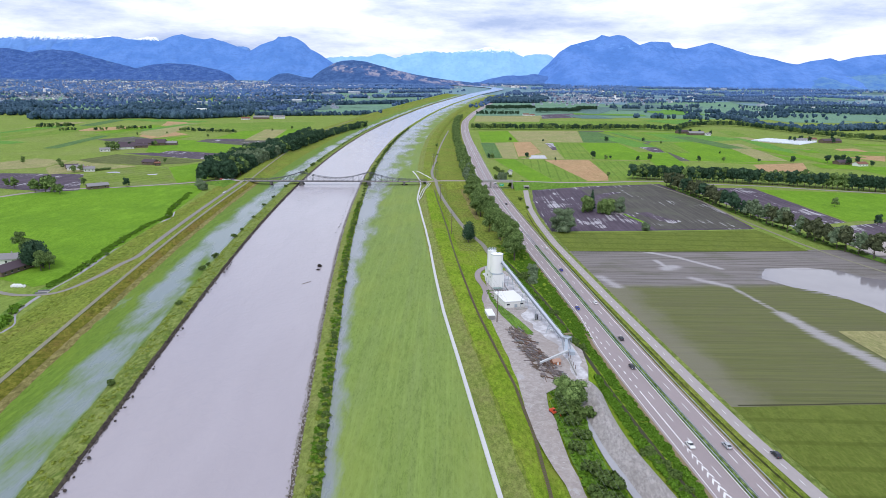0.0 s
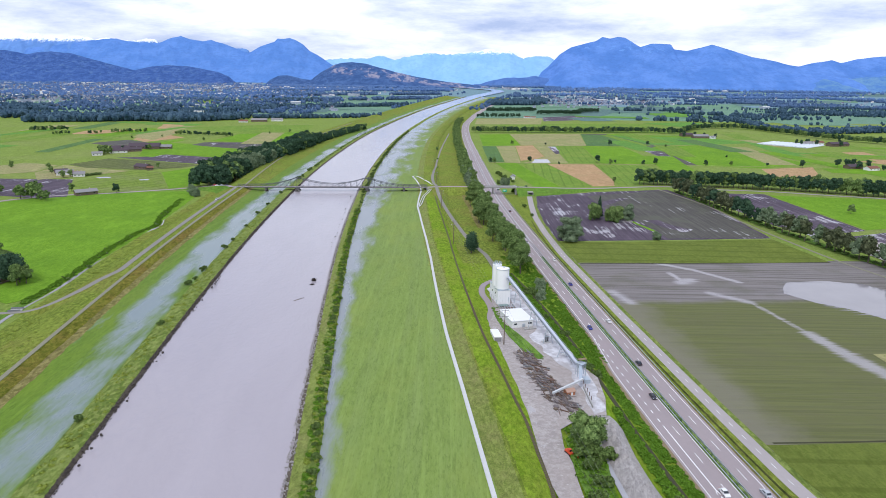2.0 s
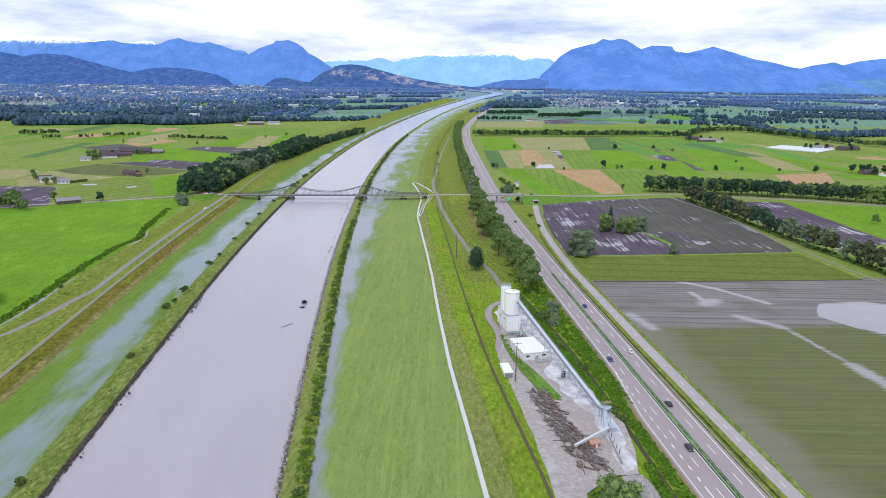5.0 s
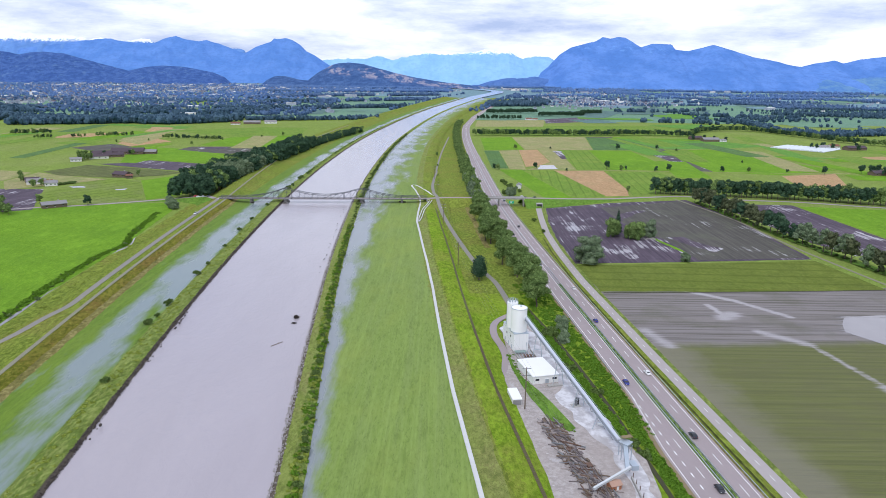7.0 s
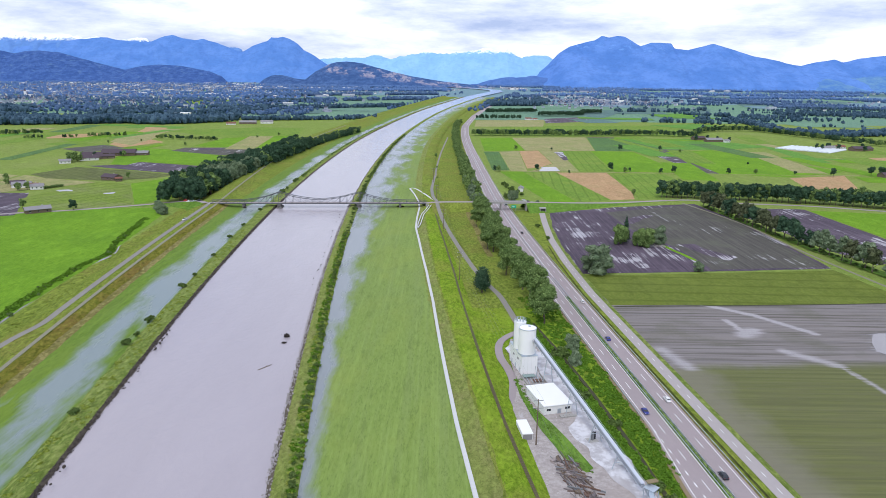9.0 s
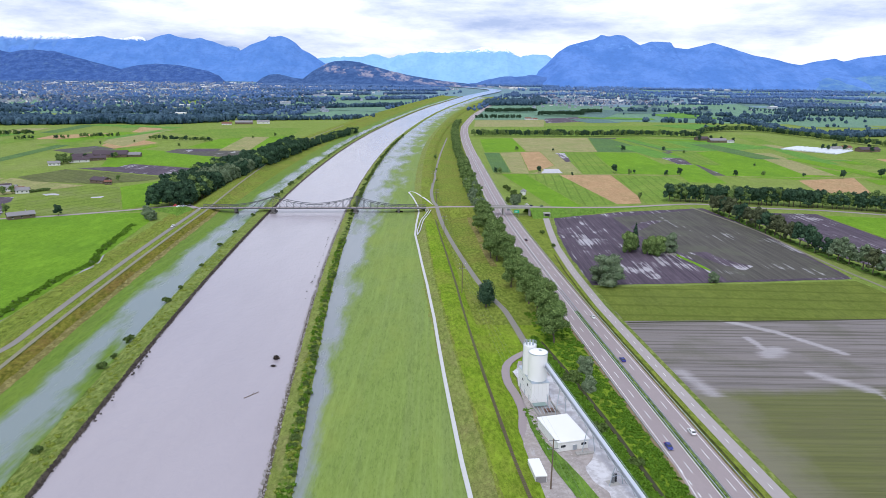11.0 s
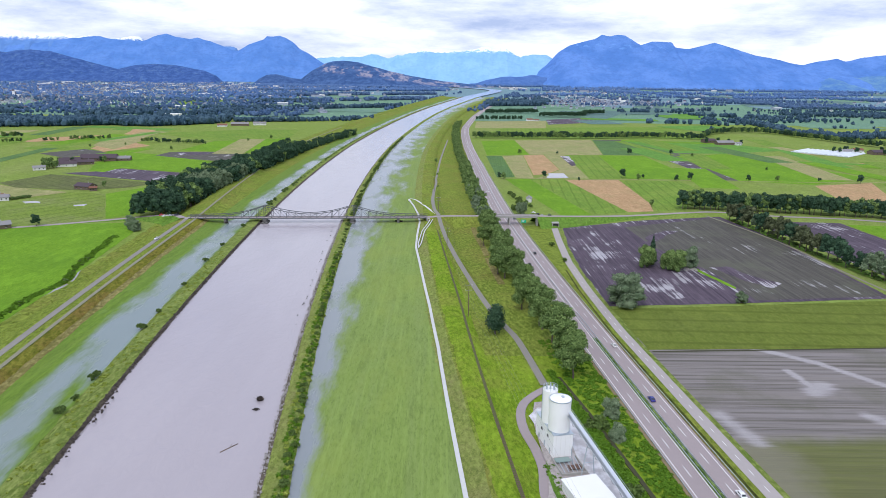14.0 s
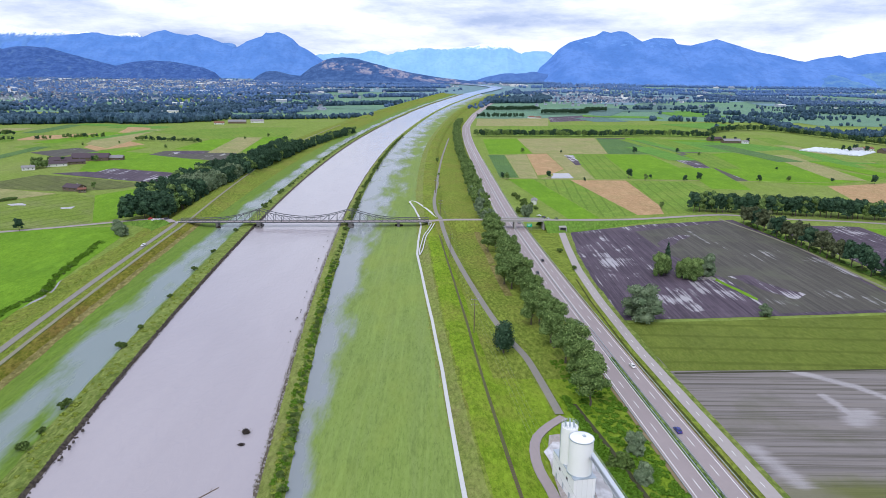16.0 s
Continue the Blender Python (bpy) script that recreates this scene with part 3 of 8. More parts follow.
def add_box(bm, c, size, turn=0.0, bevel=0.0, tilt=None):
    m = Matrix.Translation(c) @ Matrix.Rotation(turn, 4, "Z")
    if tilt is not None:
        m = m @ tilt
    out = bmesh.ops.create_cube(bm, size=1, matrix=m @ Matrix.Diagonal((*size, 1)))
    if bevel:
        edges = {e for v in out["verts"] for e in v.link_edges}
        bmesh.ops.bevel(bm, geom=list(edges), offset=bevel, segments=1, affect="EDGES")
    return bm


def add_bar(bm, a, b, r, seg=6, r2=None):
    a, b = Vector(a), Vector(b)
    d = b - a
    m = Matrix.Translation((a + b) / 2) @ d.to_track_quat("Z", "Y").to_matrix().to_4x4()
    bmesh.ops.create_cone(bm, cap_ends=True, segments=seg, radius1=r, radius2=r if r2 is None else r2, depth=d.length, matrix=m)
    return bm


def add_beam(bm, a, b, w, h):
    a, b = Vector(a), Vector(b)
    d = b - a
    flat = math.hypot(d.x, d.y)
    m = Matrix.Translation((a + b) / 2) @ Matrix.Rotation(math.atan2(d.y, d.x), 4, "Z") @ Matrix.Rotation(-math.atan2(d.z, flat), 4, "Y")
    bmesh.ops.create_cube(bm, size=1, matrix=m @ Matrix.Diagonal((d.length, w, h, 1)))
    return bm


def add_roof(bm, size, z, rise, over=0.4, thick=0.2, axis="x"):
    """A gabled roof of two slabs over a box of that size, its ridge along the axis."""
    lx, ly = (size[0], size[1]) if axis == "x" else (size[1], size[0])
    hx, hy = lx / 2 + over, ly / 2 + over
    drop = rise * over / (ly / 2)
    for s in (-1, 1):
        pts = [(-hx, 0, z + rise), (hx, 0, z + rise), (hx, s * hy, z - drop), (-hx, s * hy, z - drop)]
        if axis == "y":
            pts = [(-y, x, zz) for x, y, zz in pts]
        lo = [bm.verts.new(p) for p in pts]
        hi = [bm.verts.new((p[0], p[1], p[2] + thick)) for p in pts]
        for q in ((hi[0], hi[1], hi[2], hi[3]), (lo[3], lo[2], lo[1], lo[0]), *((lo[i], lo[(i + 1) % 4], hi[(i + 1) % 4], hi[i]) for i in range(4))):
            bm.faces.new(q)
    bmesh.ops.recalc_face_normals(bm, faces=bm.faces)
    return bm


def curve_points(pts, step=4.0):
    """Points along a rounded line through the given places."""
    P = [Vector(p) for p in pts]
    P = [P[0] * 2 - P[1]] + P + [P[-1] * 2 - P[-2]]
    out = []
    for i in range(1, len(P) - 2):
        k = max(2, int((P[i + 1] - P[i]).length / step))
        for j in range(k):
            t = j / k
            out.append(0.5 * ((2 * P[i]) + (P[i + 1] - P[i - 1]) * t + (2 * P[i - 1] - 5 * P[i] + 4 * P[i + 1] - P[i + 2]) * t * t + (3 * P[i] - P[i - 1] - 3 * P[i + 1] + P[i + 2]) * t ** 3))
    return out + [P[-2]]


def lane(name, pts, width, material, label, category="road", skirt=None, thick=0.3, step=4.0, ground=PLAIN):
    """A road or path along a line, with grassed slopes down to the plain where it lies higher."""
    line = curve_points(pts, step)
    verts, faces, sk_v, sk_f = [], [], [], []
    for i, p in enumerate(line):
        d = (line[min(i + 1, len(line) - 1)] - line[max(i - 1, 0)])
        side = Vector((d.y, -d.x, 0)).normalized()
        w = (width(i / (len(line) - 1)) if callable(width) else width) / 2
        L, R = p - side * w, p + side * w
        verts += [L, R, L - Vector((0, 0, thick)), R - Vector((0, 0, thick))]
        fall = max(0.0, p.z - ground) * 1.7 + 0.4
        sk_v += [L - side * fall + Vector((0, 0, ground - 0.05 - p.z)), L - Vector((0, 0, 0.06)), R - Vector((0, 0, 0.06)), R + side * fall + Vector((0, 0, ground - 0.05 - p.z))]
    for i in range(len(line) - 1):
        a = i * 4
        faces += [(a, a + 1, a + 5, a + 4), (a + 2, a, a + 4, a + 6), (a + 1, a + 3, a + 7, a + 5)]
        sk_f += [(a, a + 1, a + 5, a + 4), (a + 1, a + 2, a + 6, a + 5), (a + 2, a + 3, a + 7, a + 6)]
    tagged(new(name, mesh_of(name, verts, faces, material)), label, category, "", "structure")
    if skirt:
        tagged(new(name + "_slope", mesh_of(name + "_slope", sk_v, sk_f, skirt)), "grassy slope of a road embankment", "embankment", "", "structure")


LAID = []


def patch(name, pts, material, label, lift=0.06, category="field", wild=0.0, seed=0.0, base=PLAIN):
    """A field or sheet of water: an outline laid on the plain, its edge a little uneven."""
    out = []
    P = [Vector((x, y)) for x, y in pts]
    for i, p in enumerate(P):
        q = P[(i + 1) % len(P)]
        k = max(1, int((q - p).length / (2.0 if wild > 1 else 8.0)))
        for j in range(min(k, 60)):
            v = p.lerp(q, j / min(k, 60))
            n_ = Vector((noise.noise((v.x * 0.11, v.y * 0.11, seed)), noise.noise((v.x * 0.11, v.y * 0.11, seed + 9)))) * (0.8 + wild * 2)
            out.append((v.x + n_.x, v.y + n_.y, base + lift))
    LAID.append(name)
    out = [(x, y, z + 0.0015 * len(LAID) + climb(y) + (0.5 if y > 2100 else 0.0)) for x, y, z in out]
    bm = bmesh.new()
    bm.faces.new([bm.verts.new(p) for p in out])
    bmesh.ops.triangulate(bm, faces=bm.faces)
    bmesh.ops.recalc_face_normals(bm, faces=bm.faces)
    if bm.faces[:][0].normal.z < 0:
        bmesh.ops.reverse_faces(bm, faces=bm.faces)
    me = bpy.data.meshes.new(name)
    bm.to_mesh(me)
    bm.free()
    me.materials.append(material)
    return tagged(new(name, me), label, category, "", "structure")


# ---- field materials ----
STRAW = grass("ripe_straw_stubble", (0.3593, 0.2291, 0.1172, 1), (0.4444, 0.2960, 0.1653, 1), (0.3215, 0.2578, 0.1239, 1), 0.1, 0, 0.03)
TAN = grass("dry_mown_grass", (0.2451, 0.2474, 0.0992, 1), (0.3268, 0.2989, 0.1487, 1), (0.1838, 0.2578, 0.0661, 1), 0.1, 0, 0.02)
CROP = grass("dark_green_crop", (0.0690, 0.1395, 0.0473, 1), (0.1151, 0.1976, 0.0758, 1), (0.1381, 0.2325, 0.0569, 1), 0.1, 0.12, 0.02)
STRIPED = grass("green_crop_in_stripes", (0.1178, 0.2067, 0.0314, 1), (0.1765, 0.2790, 0.0473, 1), (0.2354, 0.2893, 0.0630, 1), 0.1, 0.03, 0.02)
CORN = grass("young_grain_with_tramlines", (0.1085, 0.1503, 0.0257, 1), (0.1536, 0.1898, 0.0383, 1), (0.1265, 0.1582, 0.0383, 1), 1.6, 0.02, 0.02, tufts=0.16)
BRIGHT = grass("bright_fresh_grass", (0.1180, 0.2400, 0.0180, 1), (0.1700, 0.3120, 0.0260, 1), (0.1000, 0.2100, 0.0220, 1), 0.3, 0, 0.012, tufts=0.16)
STRIPS = grass("dark_crop_in_broad_strips", (0.105, 0.130, 0.045, 1), (0.150, 0.170, 0.065, 1), (0.085, 0.085, 0.055, 1), -0.9, 0.028, 0.03)
def ploughed(name, a, b, wet, level, turn, weeds=0.0):
    """Ploughed soil in long furrows, with water standing in some of them."""
    n = Nodes(name, 0.9, 0, 0.3)
    furrow = n.noise(0.42, 6, 0.74, (1, 0.02, 1), turn)
    fine = n.noise(1.1, 4, 0.7, (1, 0.03, 1), turn)
    clod = n.noise(0.5, 7, 0.75)
    col = n.mix(n.step(furrow, 0.40, 0.60), a, b)
    col = n.mix(n.math("MULTIPLY", n.step(fine, 0.46, 0.6), 0.5), col, tuple(x * 0.55 for x in a[:3]) + (1,))
    col = n.mix(n.math("MULTIPLY", n.step(clod, 0.48, 0.66), 0.45), col, tuple(x * 0.7 for x in a[:3]) + (1,))
    col = n.mix(n.math("MULTIPLY", n.step(n.noise(0.03, 6, 0.65), 0.48, 0.66), 0.35 + weeds), col, (0.105, 0.108, 0.075, 1) if weeds else tuple(min(1, x * 1.35) for x in b[:3]) + (1,))
    hollow = n.math("ADD", n.math("MULTIPLY", n.noise(0.022, 5, 0.6), 0.9), n.math("MULTIPLY", n.noise(0.34, 6, 0.76, (1, 0.03, 1), turn), 0.75))
    mask = n.math("MULTIPLY", n.step(hollow, level, level + 0.09), 0.85)
    n.color(n.mix(mask, col, wet))
    return n.rough(n.lerp(mask, 0.9, 0.2)).bump(furrow, 0.6, 0.25).m


SOIL = ploughed("dark_wet_ploughed_soil", (0.058, 0.042, 0.063, 1), (0.108, 0.082, 0.110, 1), (0.36, 0.34, 0.37, 1), 0.895, -0.62)
SOILWET = ploughed("ploughed_soil_under_water", (0.058, 0.042, 0.063, 1), (0.108, 0.082, 0.110, 1), (0.40, 0.38, 0.41, 1), 0.835, -0.62)
SOILGREEN = ploughed("dark_sprouting_soil", (0.070, 0.065, 0.058, 1), (0.108, 0.101, 0.084, 1), (0.27, 0.26, 0.26, 1), 0.945, -0.24, 0.25)
n = Nodes("sodden_field_half_sprouted", 0.9, 0, 0.4)
slant = n.math("SUBTRACT", n.axis("Y"), n.math("MULTIPLY", n.axis("X"), 0.077))
row = n.step(n.noise(0.46, 5, 0.7, (0.012, 1, 1), -0.077), 0.46, 0.57)
thin = n.step(n.noise(0.55, 5, 0.75, (0.012, 1, 1), -0.077), 0.46, 0.58)
blot = n.noise(0.03, 6, 0.62)
soil = n.mix(n.noise(0.35, 6, 0.72, (0.12, 1, 1)), (0.158, 0.140, 0.132, 1), (0.235, 0.212, 0.200, 1))
soil = n.mix(n.math("MULTIPLY", row, 0.85), soil, (0.088, 0.080, 0.066, 1))
soil = n.mix(n.math("MULTIPLY", thin, 0.5), soil, (0.23, 0.21, 0.215, 1))
soil = n.mix(n.math("MULTIPLY", n.step(blot, 0.5, 0.66), 0.4), soil, (0.10, 0.10, 0.062, 1))
green = n.mix(n.noise(0.5, 6, 0.7, (0.12, 1, 1)), (0.090, 0.104, 0.027, 1), (0.138, 0.148, 0.044, 1))
green = n.mix(n.math("MULTIPLY", row, 0.42), green, (0.066, 0.072, 0.026, 1))
green = n.mix(n.math("MULTIPLY", thin, 0.28), green, (0.165, 0.168, 0.070, 1))
green = n.mix(n.math("MULTIPLY", n.step(blot, 0.46, 0.66), 0.5), green, (0.108, 0.108, 0.046, 1))
jog = n.math("MULTIPLY", n.math("SUBTRACT", n.noise(0.05, 4, 0.6, (1, 0.4, 1)), 0.5), 16.0)
grow = n.step(n.math("ADD", slant, jog), 371.0, 382.0)
grey = n.step(n.math("ADD", n.math("MULTIPLY", n.stored("side"), -1.0), n.math("MULTIPLY", n.noise(0.05, 6, 0.65), 26.0)), -8.0, 9.0)
green = n.mix(n.math("MULTIPLY", grey, 0.62), green, (0.200, 0.184, 0.145, 1))
comb = n.math("ADD", n.math("MULTIPLY", n.noise(0.42, 6, 0.75, (0.03, 1, 1), -0.077), 1.25), n.math("MULTIPLY", n.noise(0.10, 5, 0.65, (0.6, 1, 1)), 0.4))
wet = n.math("MULTIPLY", n.step(n.math("ADD", n.stored("wet"), n.math("SUBTRACT", comb, 0.82)), 0.30, 0.84), 0.80)
n.color(n.mix(wet, n.mix(grow, green, soil), (0.335, 0.31, 0.32, 1)))
n.rough(n.lerp(wet, 0.9, 0.2)).bump(row, 0.5, 0.2)
SODDEN = n.m
n = Nodes("standing_flood_water", 0.07, 0, 0.5)
n.color(n.mix(n.noise(0.06, 5), (0.20, 0.185, 0.20, 1), (0.27, 0.25, 0.265, 1))).bump(n.noise(0.6, 4), 0.015, 0.2)
POOL = n.m

# ---- fields east of the motorway ----
patch("field_1", [(72, 1008), (103, 1010), (133, 787), (104, 780)], BRIGHT, "bright fresh green field")
patch("field_2", [(103.5, 1008), (147, 1006), (170, 801), (134, 788)], STRIPED, "green field with faint crop rows")
patch("field_3", [(147.5, 1005), (215, 1008), (206, 850), (197, 808), (171, 802)], STRAW, "orange stubble field")
patch("field_4", [(216, 1003), (290, 1006), (291, 915), (228, 815), (202, 810), (208, 855)], STRIPED, "green field in stripes")
patch("field_5", [(291, 1006), (372, 1012), (445, 985), (440, 880), (300, 835), (240, 818), (292, 910)], FIELD, "light green meadow")
patch("field_6", [(66, 1250), (91, 1250), (87, 1020), (64, 1018)], CROP, "dark green crop field")
patch("field_7", [(92, 1250), (126, 1266), (110, 1014), (88, 1018)], TAN, "yellowish mown field")
patch("field_8", [(127, 1268), (161, 1278), (157, 1100), (133, 1055), (113, 1040)], STRAW, "orange stubble field")
patch("field_9", [(162, 1278), (195, 1275), (180, 1018), (113, 1012), (134, 1050), (158, 1098)], TAN, "dry yellowish field")
patch("field_10", [(196, 1275), (250, 1280), (228, 1022), (181, 1018)], STRIPED, "green field with crop rows")
patch("field_11", [(251, 1280), (325, 1284), (321, 1021), (229, 1022)], BRIGHT, "bright green field")
patch("field_12", [(301, 1560), (395, 1570), (430, 1290), (455, 1190), (368, 1018), (322, 1020), (348, 1150), (339, 1297)], SOILGREEN, "dark wet field strip with standing water")
patch("field_13", [(380, 1284), (480, 1330), (560, 1055), (448, 990), (369, 1018)], BRIGHT, "broad bright green meadow")
patch("field_14", [(73, 1500), (140, 1525), (138, 1277), (68, 1256)], BRIGHT, "bright green field")
patch("field_15", [(141, 1525), (300, 1560), (260, 1284), (139, 1278)], TAN, "yellowish green field")
patch("field_16", [(301, 1550), (362, 1542), (394, 1330), (330, 1290), (261, 1286)], CROP, "dark green field strip")
patch("field_17", [(363, 1542), (545, 1560), (620, 1400), (480, 1332), (395, 1330)], LUSH, "green meadow")
patch("field_18", [(447, 984), (536, 1015), (470, 862), (412, 848)], STRAW, "orange stubble field")
patch("field_19", [(638, 1218), (751, 1251), (731, 1130), (680, 1049), (643, 1118)], STRAW, "ripe orange field behind the farm")
patch("field_20", [(94, 2069), (298, 2140), (254, 1859), (77, 1825)], TAN, "tan field between hedges")
patch("field_21", [(304, 2182), (440, 2285), (446, 2109), (280, 1990)], SOIL, "dark ploughed field")
patch("field_22", [(150, 1850), (620, 1980), (560, 1620), (62, 1560)], STRIPED, "green field beyond the hedge", 0.04)
patch("pool_1", [(185, 1260), (200, 1262), (190, 1150), (181, 1139)], SOILWET, "shallow pool in a field", 0.1, "pool", 1.0, 1)
patch("pool_2", [(135, 1060), (156, 1062), (155, 1020), (126, 1016)], POOL, "shallow pool in a field", 0.1, "pool", 1.0, 2)
patch("pool_3", [(346, 1221), (362, 1215), (371, 1137), (360, 1112), (346, 1124)], SOILWET, "long pool in a dark field", 0.1, "pool", 1.0, 3)

# the ploughed and flooded fields beside the country road
road_edge = lambda y: road_x(y) + side_off(y) + 7.8
patch("field_23", [(road_edge(728) + 2, 728), (166, 762), (251, 786), (262, 690), (259, 549), (175, 538), (road_edge(530), 528), (road_edge(600), 600), (road_edge(660), 660)], SOIL, "dark ploughed field with streaks of standing water")
patch("field_24", [(150, 735), (246, 780), (258, 690), (256, 553), (175, 542), (172, 600), (154, 664)], SOILGREEN, "dark sprouting field", 0.1)
for pts in ([(108, 604), (118, 616), (129, 606), (133, 575), (135, 545), (127, 543), (120, 556), (113, 580)], [(150, 676), (156, 674), (166, 692), (189, 721), (181, 724), (160, 704)], [(176, 612), (186, 612), (196, 590), (206, 574), (197, 566), (186, 580)], [(322, 624), (346, 644), (352, 602), (336, 580), (326, 596)]):
    patch("pool_furrows", pts, SOILWET, "water standing in the furrows of a ploughed field", 0.125, "pool", 1.6, 2)
patch("verge_islet", [(161, 608), (165, 607), (174, 566), (171.5, 563), (163, 598)], BRIGHT, "narrow strip of grass between the ploughed fields", 0.14, "verge", 0.2, 3)
patch("field_25", [(road_edge(524), 524), (175, 534), (258, 545), (266, 478), (175, 470), (road_edge(467), 467)], CORN, "strip of green grain")
POOLS = [(172, 389, 180, 341, 2.4, 2), (180, 341, 184, 314, 4.2), (184, 314, 193.5, 273, 5.0), (144.5, 445, 147, 430, 2.2), (145, 425, 152, 430, 5.0), (142, 470, 163, 453, 2.6), (163, 453, 182, 427, 2.4), (155, 404, 171, 389, 4.2, 1), (98, 404, 104, 384, 5.5, 2)]


def standing_water(x, y):
    """How deep the field lies under water: full in the middle of a pool, half at its rim."""
    best = 0.0
    for x0, y0, x1, y1, r, *faint in POOLS:
        t = max(0.0, min(1.0, ((x - x0) * (x1 - x0) + (y - y0) * (y1 - y0)) / ((x1 - x0) ** 2 + (y1 - y0) ** 2)))
        best = max(best, (-0.09 * faint[0] if faint else 0.0) + 1.0 - math.hypot(x - x0 - t * (x1 - x0), y - y0 - t * (y1 - y0)) / (2 * r))
    return best


ribbon("field_26", road_edge, [k * 2.0 for k in range(116)], [PLAIN + 0.07] * 116, SODDEN, 230, 482, 2.0, label="sodden field half sprouted and half under water", category="field", wet=lambda o, y: standing_water(road_edge(y) + o, y))
field_26 = bpy.data.objects["field_26"]
field_26.data.attributes.new("side", "FLOAT", "POINT").data.foreach_set("value", [k * 2.0 for y in ys_between(230, 482, 2.0) for k in range(116)])
patch("pool_main", [(199, 405), (204, 417), (211, 428), (224, 431), (240, 432), (258, 427), (267, 411), (285, 400), (300, 372), (290, 335), (262, 326), (240, 336), (236, 352), (231, 366), (221, 380), (209, 389)], POOL, "broad calm pool of flood water mirroring the trees", 0.1, "pool", 0.7, 13)
for i in range(26):
    a, b = ((199, 405), (211, 428)) if i < 9 else ((209, 389), (231, 366)) if i < 18 else ((211, 429), (258, 428))
    t = (i * 0.37) % 1.0
    x, y, L = a[0] + (b[0] - a[0]) * t, a[1] + (b[1] - a[1]) * t, 3 + (i * 2.3) % 5
    patch("pool_finger", [(x - L, y - 0.1), (x + 3, y - 0.55), (x + 3, y + 0.55)], POOL, "thin finger of water in a furrow", 0.11, "pool", 0.0, i)
EDGE = plain("dark_olive_strip", (0.055, 0.055, 0.028, 1), 0.95, 0, 0.3, 1.0)
# thin dark olive strips laid along two field edges
lane("ditch_field", [(road_edge(464) + 1, 464.5, -2.30), (130, 467, -2.30), (175, 470, -2.30), (220, 473.5, -2.30), (266, 478, -2.30)], 1.1, EDGE, "thin dark strip along the edge of the grain", "ditch")
lane("ditch_grain", [(road_edge(236) + 3, 235.5, -2.30), (140, 237, -2.30), (173, 239, -2.30), (250, 240, -2.30), (330, 238, -2.30)], 0.7, EDGE, "dark seam between two fields", "ditch")
patch("field_27", [(road_edge(234), 234), (173, 238), (330, 236), (330, -60), (road_edge(-60), -60), (road_edge(100), 100)], CORN, "green grain field with tramlines")
patch("field_28", [(196, 316), (240, 318), (300, 290), (300, 270), (215, 262), (199, 280)], TAN, "yellowing patch of meadow", 0.12)
patch("field_29", [(272, 768), (351, 764), (353, 582), (296, 560), (284, 600)], SOIL, "dark ploughed field behind the tree row")
patch("field_30", [(353, 758), (485, 736), (520, 640), (407, 600), (356, 585)], BRIGHT, "bright green meadow")
patch("field_31", [(319, 556), (400, 590), (520, 560), (480, 470), (330, 480)], SOIL, "dark ploughed field")

# ---- fields west of the river ----
WET = grass("wet_yellow_green_meadow", (0.1350, 0.2050, 0.0312, 1), (0.1900, 0.2600, 0.0520, 1), (0.2100, 0.2300, 0.0975, 1), 0.6, 0.02, 0.02, 0.5)
for pts in ([(-408, 812), (-396, 818), (-388, 808), (-400, 802)], [(-352, 800), (-342, 804), (-338, 796), (-348, 792)], [(-292, 812), (-282, 820), (-278, 806), (-288, 800)]):
    patch("pool_meadow", pts, POOL, "small shallow pool in the meadow", 0.13, "pool", 1.4, 5)
patch("field_32", [(-424, 638), (-384, 689), (-334, 712), (-262, 728), (-249, 690), (-238, 600), (-231, 540), (-226, 450), (-223, 410), (-221, 378), (-232, 366), (-300, 400), (-330, 330), (-480, 330), (-480, 560)], BRIGHT, "large bright green meadow")
patch("field_33", [(-520, 790), (-424, 793), (-372, 683), (-392, 672), (-470, 690)], SOIL, "dark ploughed field")
patch("field_34", [(-412, 757), (-412, 830), (-390, 867), (-351, 861), (-294, 735), (-334, 713), (-360, 712)], WET, "wet yellow-green meadow")
patch("field_35", [(-351, 861), (-324, 912), (-272, 850), (-272, 770), (-294, 740)], BRIGHT, "bright green meadow")
patch("field_36", [(-498, 920), (-478, 989), (-405, 966), (-327, 933), (-344, 903), (-387, 879), (-461, 891)], STRIPS, "dark sprouting field in strips")
patch("field_37", [(-496, 840), (-500, 914), (-461, 891), (-393, 868), (-416, 834), (-461, 786)], TAN, "yellowish meadow")
patch("field_38", [(-473, 1001), (-441, 1013), (-419, 1047), (-304, 1008), (-322, 940), (-407, 972)], SOIL, "dark ploughed field with a pool")
patch("field_39", [(-450, 1022), (-523, 1230), (-445, 1210), (-369, 1155), (-302, 1120), (-304, 1012), (-421, 1051), (-426, 1014)], BRIGHT, "bright green meadow")
patch("field_40", [(-610, 1196), (-575, 1264), (-522, 1224), (-546, 1148)], SOILGREEN, "dark field")
patch("field_41", [(-434, 1191), (-430, 1240), (-320, 1254), (-300, 1130), (-369, 1155)], SOILGREEN, "dark wet field with pools")
patch("field_42", [(-570, 1272), (-652, 1606), (-678, 1678), (-631, 1700), (-596, 1574), (-538, 1368), (-496, 1325), (-529, 1229)], STRAW, "orange stubble field")
patch("field_43", [(-772, 1424), (-700, 1469), (-636, 1530), (-608, 1449), (-680, 1385), (-723, 1357)], STRAW, "orange stubble field")
patch("field_44", [(-590, 1318), (-640, 1500), (-545, 1420), (-529, 1263)], TAN, "tan field")
patch("field_45", [(-590, 860), (-560, 930), (-505, 910), (-500, 845), (-560, 800)], TAN, "tan field")
